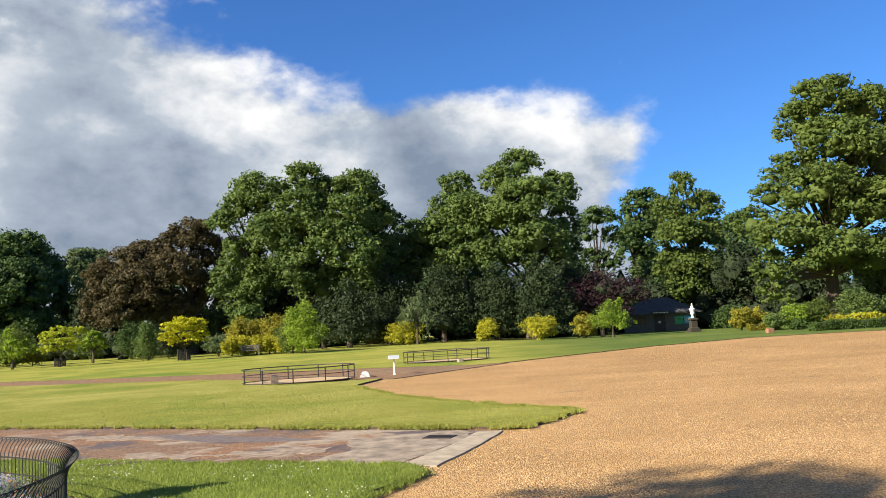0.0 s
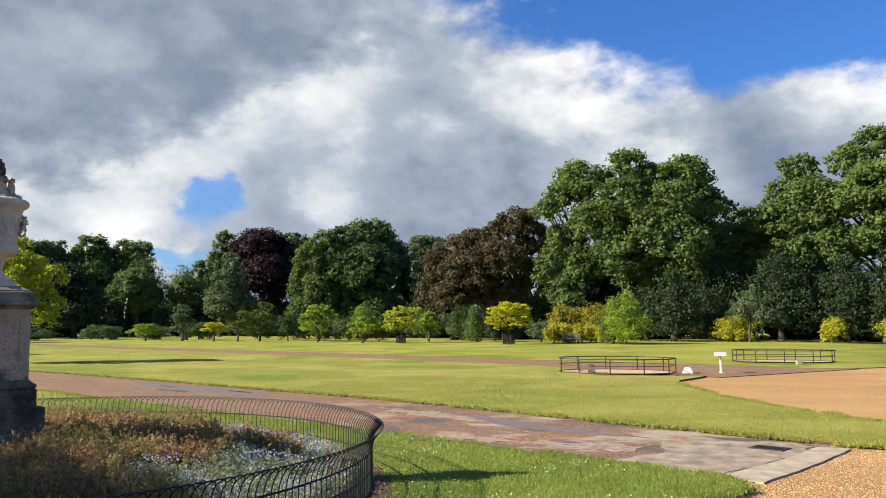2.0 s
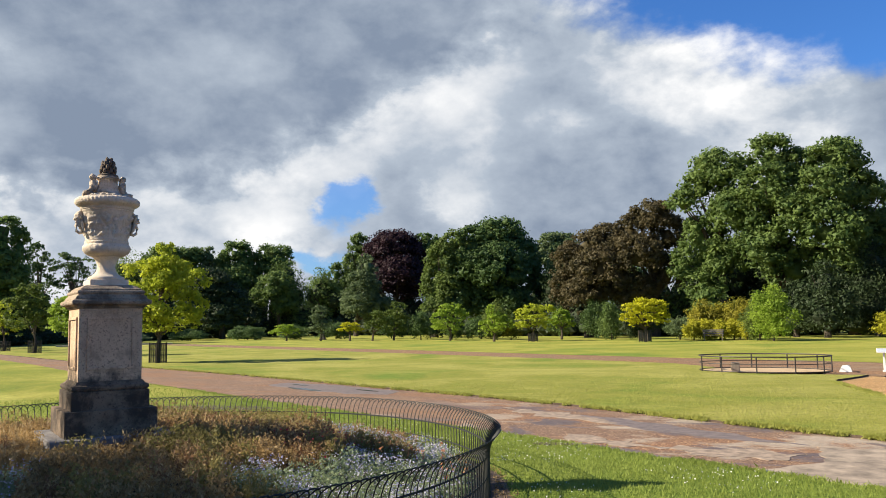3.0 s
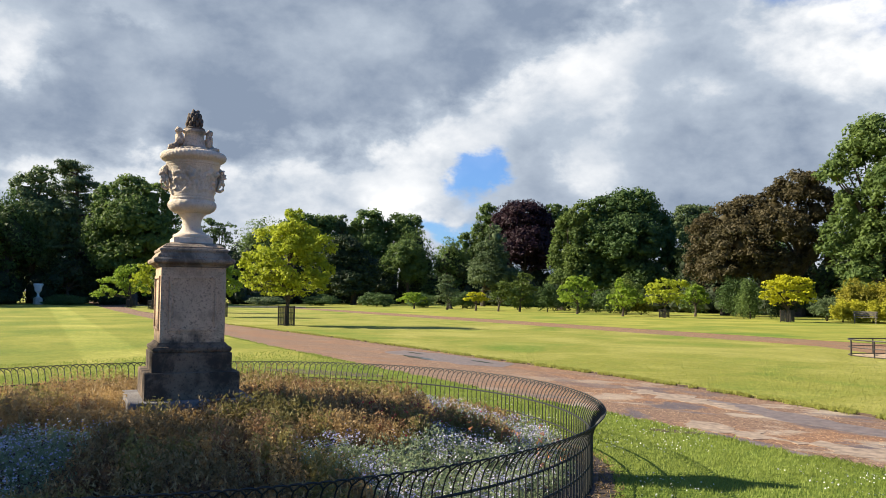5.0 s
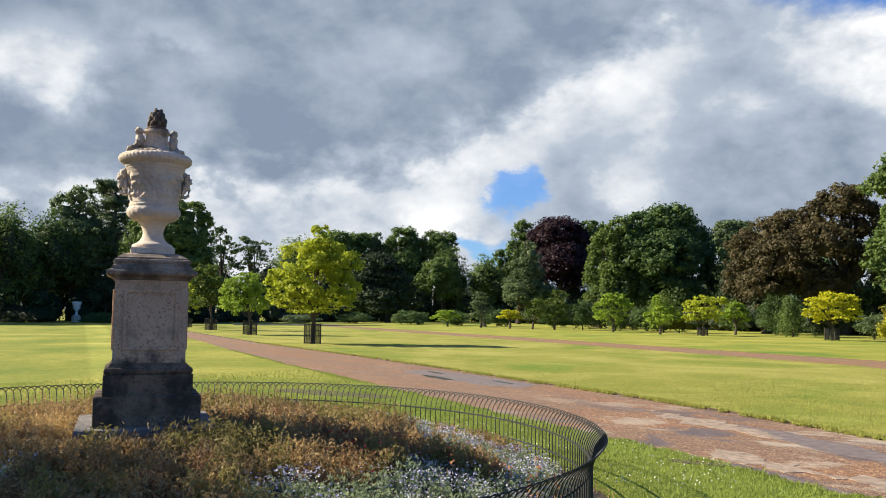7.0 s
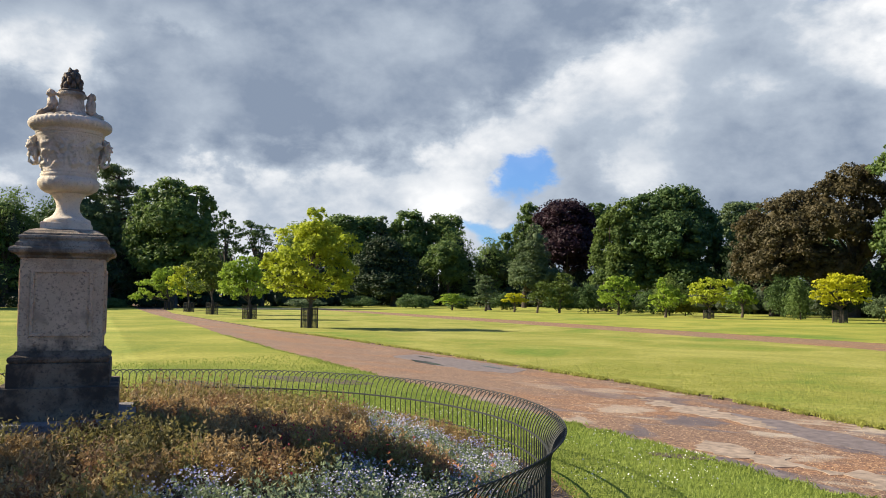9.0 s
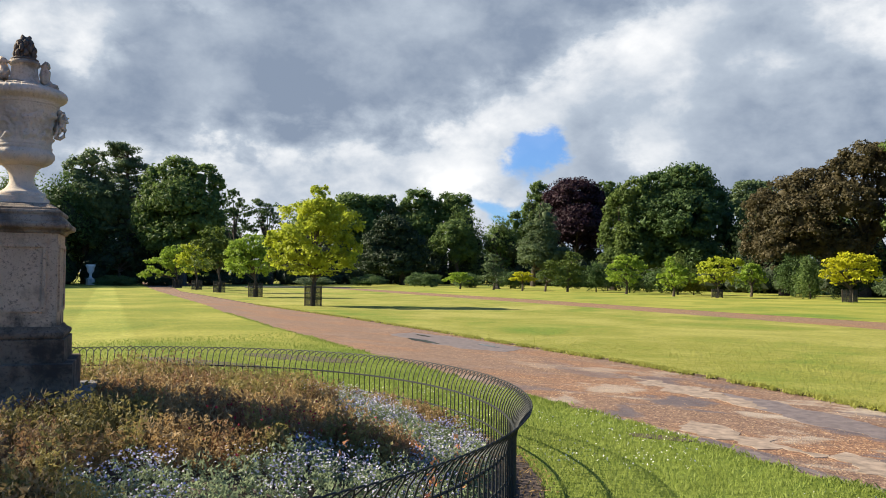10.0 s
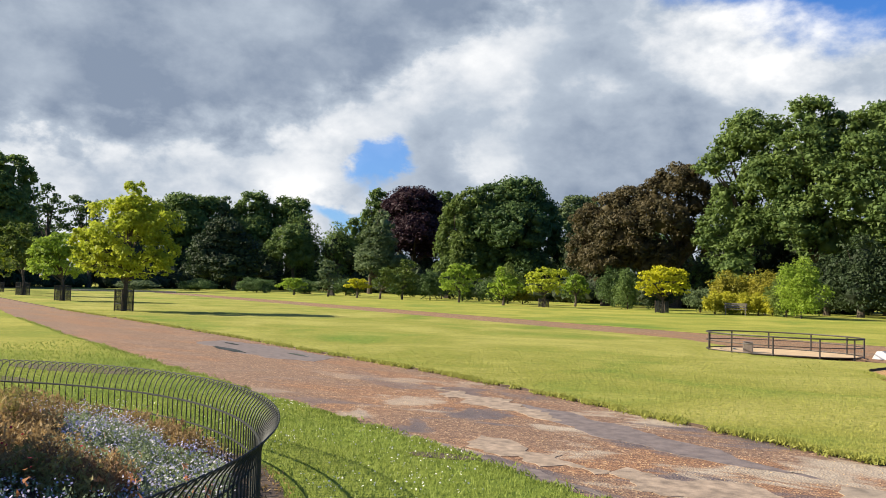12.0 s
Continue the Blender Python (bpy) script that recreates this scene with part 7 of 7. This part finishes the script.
ok = inside(x, y, VERGE) & (np.hypot(x - MX, y - MY) > 4.45)
drift = np.array([noise.noise(Vector((p * 0.7, q * 0.7, 2.0))) for p, q in zip(x, y)])
ok &= drift > -0.05 + rng.uniform(-0.1, 0.25, n)
v, f = rosettes(rng, x[ok], y[ok], rng.uniform(0.06, 0.085, int(ok.sum())), 0.017, 0.6)
tagged(new("clover_flowers", raw_mesh("clover_flowers", v, f, CLOVER)), "scattered white clover heads in the verge", "flowers", "", "stuff")


def stones(name, n, x0, x1, y0, y1, outside, mat, label, z, size, seed, within=None):
    rng = np.random.default_rng(seed)
    x, y = rng.uniform(x0, x1, n), rng.uniform(y0, y1, n)
    ok = np.ones(n, bool)
    for poly in outside:
        ok &= ~inside(x, y, poly)
    if within is not None:
        ok &= inside(x, y, within)
    d = np.hypot(x - 0.3, y - 2)
    ok &= rng.random(n) < np.clip((8.0 / np.maximum(d, 1)) ** 1.6, 0, 1)
    x, y = x[ok], y[ok]
    m = len(x)
    s = size * rng.uniform(0.5, 1.3, (m, 3))
    s[:, 2] *= 0.6
    base_v = np.array([(1, 0, 0), (0, 1, 0), (-1, 0, 0), (0, -1, 0), (0, 0, 1)], float)
    turn = rng.uniform(0, 6.28, m)
    v = base_v[None] * s[:, None, :]
    rx = v[:, :, 0] * np.cos(turn)[:, None] - v[:, :, 1] * np.sin(turn)[:, None]
    ry = v[:, :, 0] * np.sin(turn)[:, None] + v[:, :, 1] * np.cos(turn)[:, None]
    v = np.stack([rx + x[:, None], ry + y[:, None], v[:, :, 2] + z], 2).reshape(-1, 3)
    f = np.array([(0, 1, 4), (1, 2, 4), (2, 3, 4), (3, 0, 4)])
    faces = (np.arange(m)[:, None, None] * 5 + f[None]).reshape(-1, 3)
    return tagged(new(name, raw_mesh(name, v, faces, mat)), label, "gravel", "", "stuff")


# ragged grass hanging over the path's borders, and leaf litter by the fence
def border_tufts(name, line, n, mat, z, label, seed):
    rng = np.random.default_rng(seed)
    p = np.array(line)
    d = np.hypot(*(p[1:] - p[:-1]).T)
    mid_p = (p[1:] + p[:-1]) / 2
    w = d / np.maximum(np.hypot(mid_p[:, 0], mid_p[:, 1] - 5), 6) ** 1.2
    k = rng.choice(len(d), n, p=w / w.sum())
    q = p[k] + (p[k + 1] - p[k]) * rng.random((n, 1)) + rng.normal(0, 0.07, (n, 2))
    clump = np.array([noise.noise(Vector((x * 2.3, y * 2.3, 7.0))) for x, y in q])
    q, clump = q[clump > -0.2], clump[clump > -0.2]
    v, f = sprays(rng, q[:, 0], q[:, 1], np.full(len(q), z), 0.035 + 0.05 * np.abs(clump), 3, 0.05, 0.02, 0.5)
    tagged(new(name, raw_mesh(name, v, f, mat)), label, "grass", "", "stuff")


border_tufts("border_grass", PATH_FAR[:9], 9000, BLADE_DRY, 0.0, "ragged grass along the far path edge", 51)
border_tufts("border_grass", PATH_NEAR[4:] + [(-0.28, 11.15), (-0.85, 9.8)], 9000, BLADE, 0.0, "ragged grass along the near path edge", 52)
border_tufts("border_grass", [(1.2, 14.9), (2.4, 16.95), (1.1, 18.3), (-0.5, 20.3), (-1.9, 22.5), (-3.4, 26.2)], 5000, BLADE_DRY, 0.0, "ragged grass along the gravel edge", 53)
rng = np.random.default_rng(61)
n = 2600
la, lr = rng.uniform(0, 2 * math.pi, n), rng.uniform(4.06, 4.34, n)
v, f = sprays(rng, MX + np.cos(la) * lr, MY + np.sin(la) * lr, np.full(n, 0.045), np.full(n, 0.02), 1, 0.045, 0.01, 0.0)
tagged(new("leaf_litter", raw_mesh("leaf_litter", v, f, DRY_PLANT)), "dry brown leaf litter outside the fence", "litter", "", "stuff")

# small far things: benches, a low wall, a terracotta block
WOOD_GREY = simple("weathered bench wood", (0.16, 0.14, 0.12), 0.85, 0, 0.25, 12)
TERRACOTTA = simple("terracotta", (0.30, 0.15, 0.09), 0.85, 0, 0.2, 8)


def bench(x, y, turn, label):
    root = tagged(empty("park_bench", x, y, ground_z(x, y), turn), label, "bench", "park benches")
    for k in range(4):
        bm = bmesh.new()
        box(bm, -0.8, 0.8, -0.25 + k * 0.125, -0.15 + k * 0.125, 0.42, 0.45, 0.006)
        part("seat_slat", bm, WOOD_GREY, root)
    for k in range(3):
        bm = bmesh.new()
        box(bm, -0.8, 0.8, 0.25 + 0.03 * k, 0.28 + 0.03 * k, 0.52 + 0.13 * k, 0.61 + 0.13 * k, 0.006)
        part("back_slat", bm, WOOD_GREY, root)
    for sx in (-0.68, 0.68):
        for y0 in (-0.22, 0.22):
            bm = bmesh.new()
            box(bm, sx - 0.03, sx + 0.03, y0 - 0.03, y0 + 0.03, -0.05, 0.42 if y0 < 0 else 0.86, 0.005)
            part("leg", bm, WOOD_GREY, root)
        bm = bmesh.new()
        box(bm, sx - 0.035, sx + 0.035, -0.27, 0.25, 0.62, 0.66, 0.005)
        part("armrest", bm, WOOD_GREY, root)
        bm = bmesh.new()
        box(bm, sx - 0.025, sx + 0.025, -0.25, -0.2, 0.42, 0.62, 0.005)
        part("arm_post", bm, WOOD_GREY, root)


bench(-18.6, 66.9, 16, "grey weathered park bench by the golden shrubs")
bm = bmesh.new()
box(bm, -0.22, 0.22, -0.16, 0.16, -0.02, 0.28, 0.03)
o = tagged(part("terracotta_block", bm, TERRACOTTA), "low terracotta block at the gravel's edge", "block")
o.matrix_world = pose(18.6, 52.8, 0.0, 0, 0, 15)
bm = bmesh.new()
box(bm, -6, 6, -0.2, 0.2, -0.05, 0.16, 0.03)
o = tagged(part("low_wall", bm, CONCRETE), "low pale stone wall at the lawn's far end", "wall")
o.matrix_world = pose(-80.9, 55.4, 0.0, 0, 0, 59)
small_urn(-70.2, 77.2, 0.0, 1.9, 20, "small pale garden urn half hidden by a tree")

stones("gravel_stones", 110000, -3, 16, 6.5, 26, (VERGE, MEADOW, PATH_NEAR + PATH_FAR), STONES, "loose golden gravel stones", -0.032, 0.016, 31)
stones("path_grit", 38000, -16, 1, 11, 22, (VERGE, MEADOW), STONES, "rusty gravel scattered on the tarmac", -0.02, 0.010, 32, PATH_NEAR + PATH_FAR)
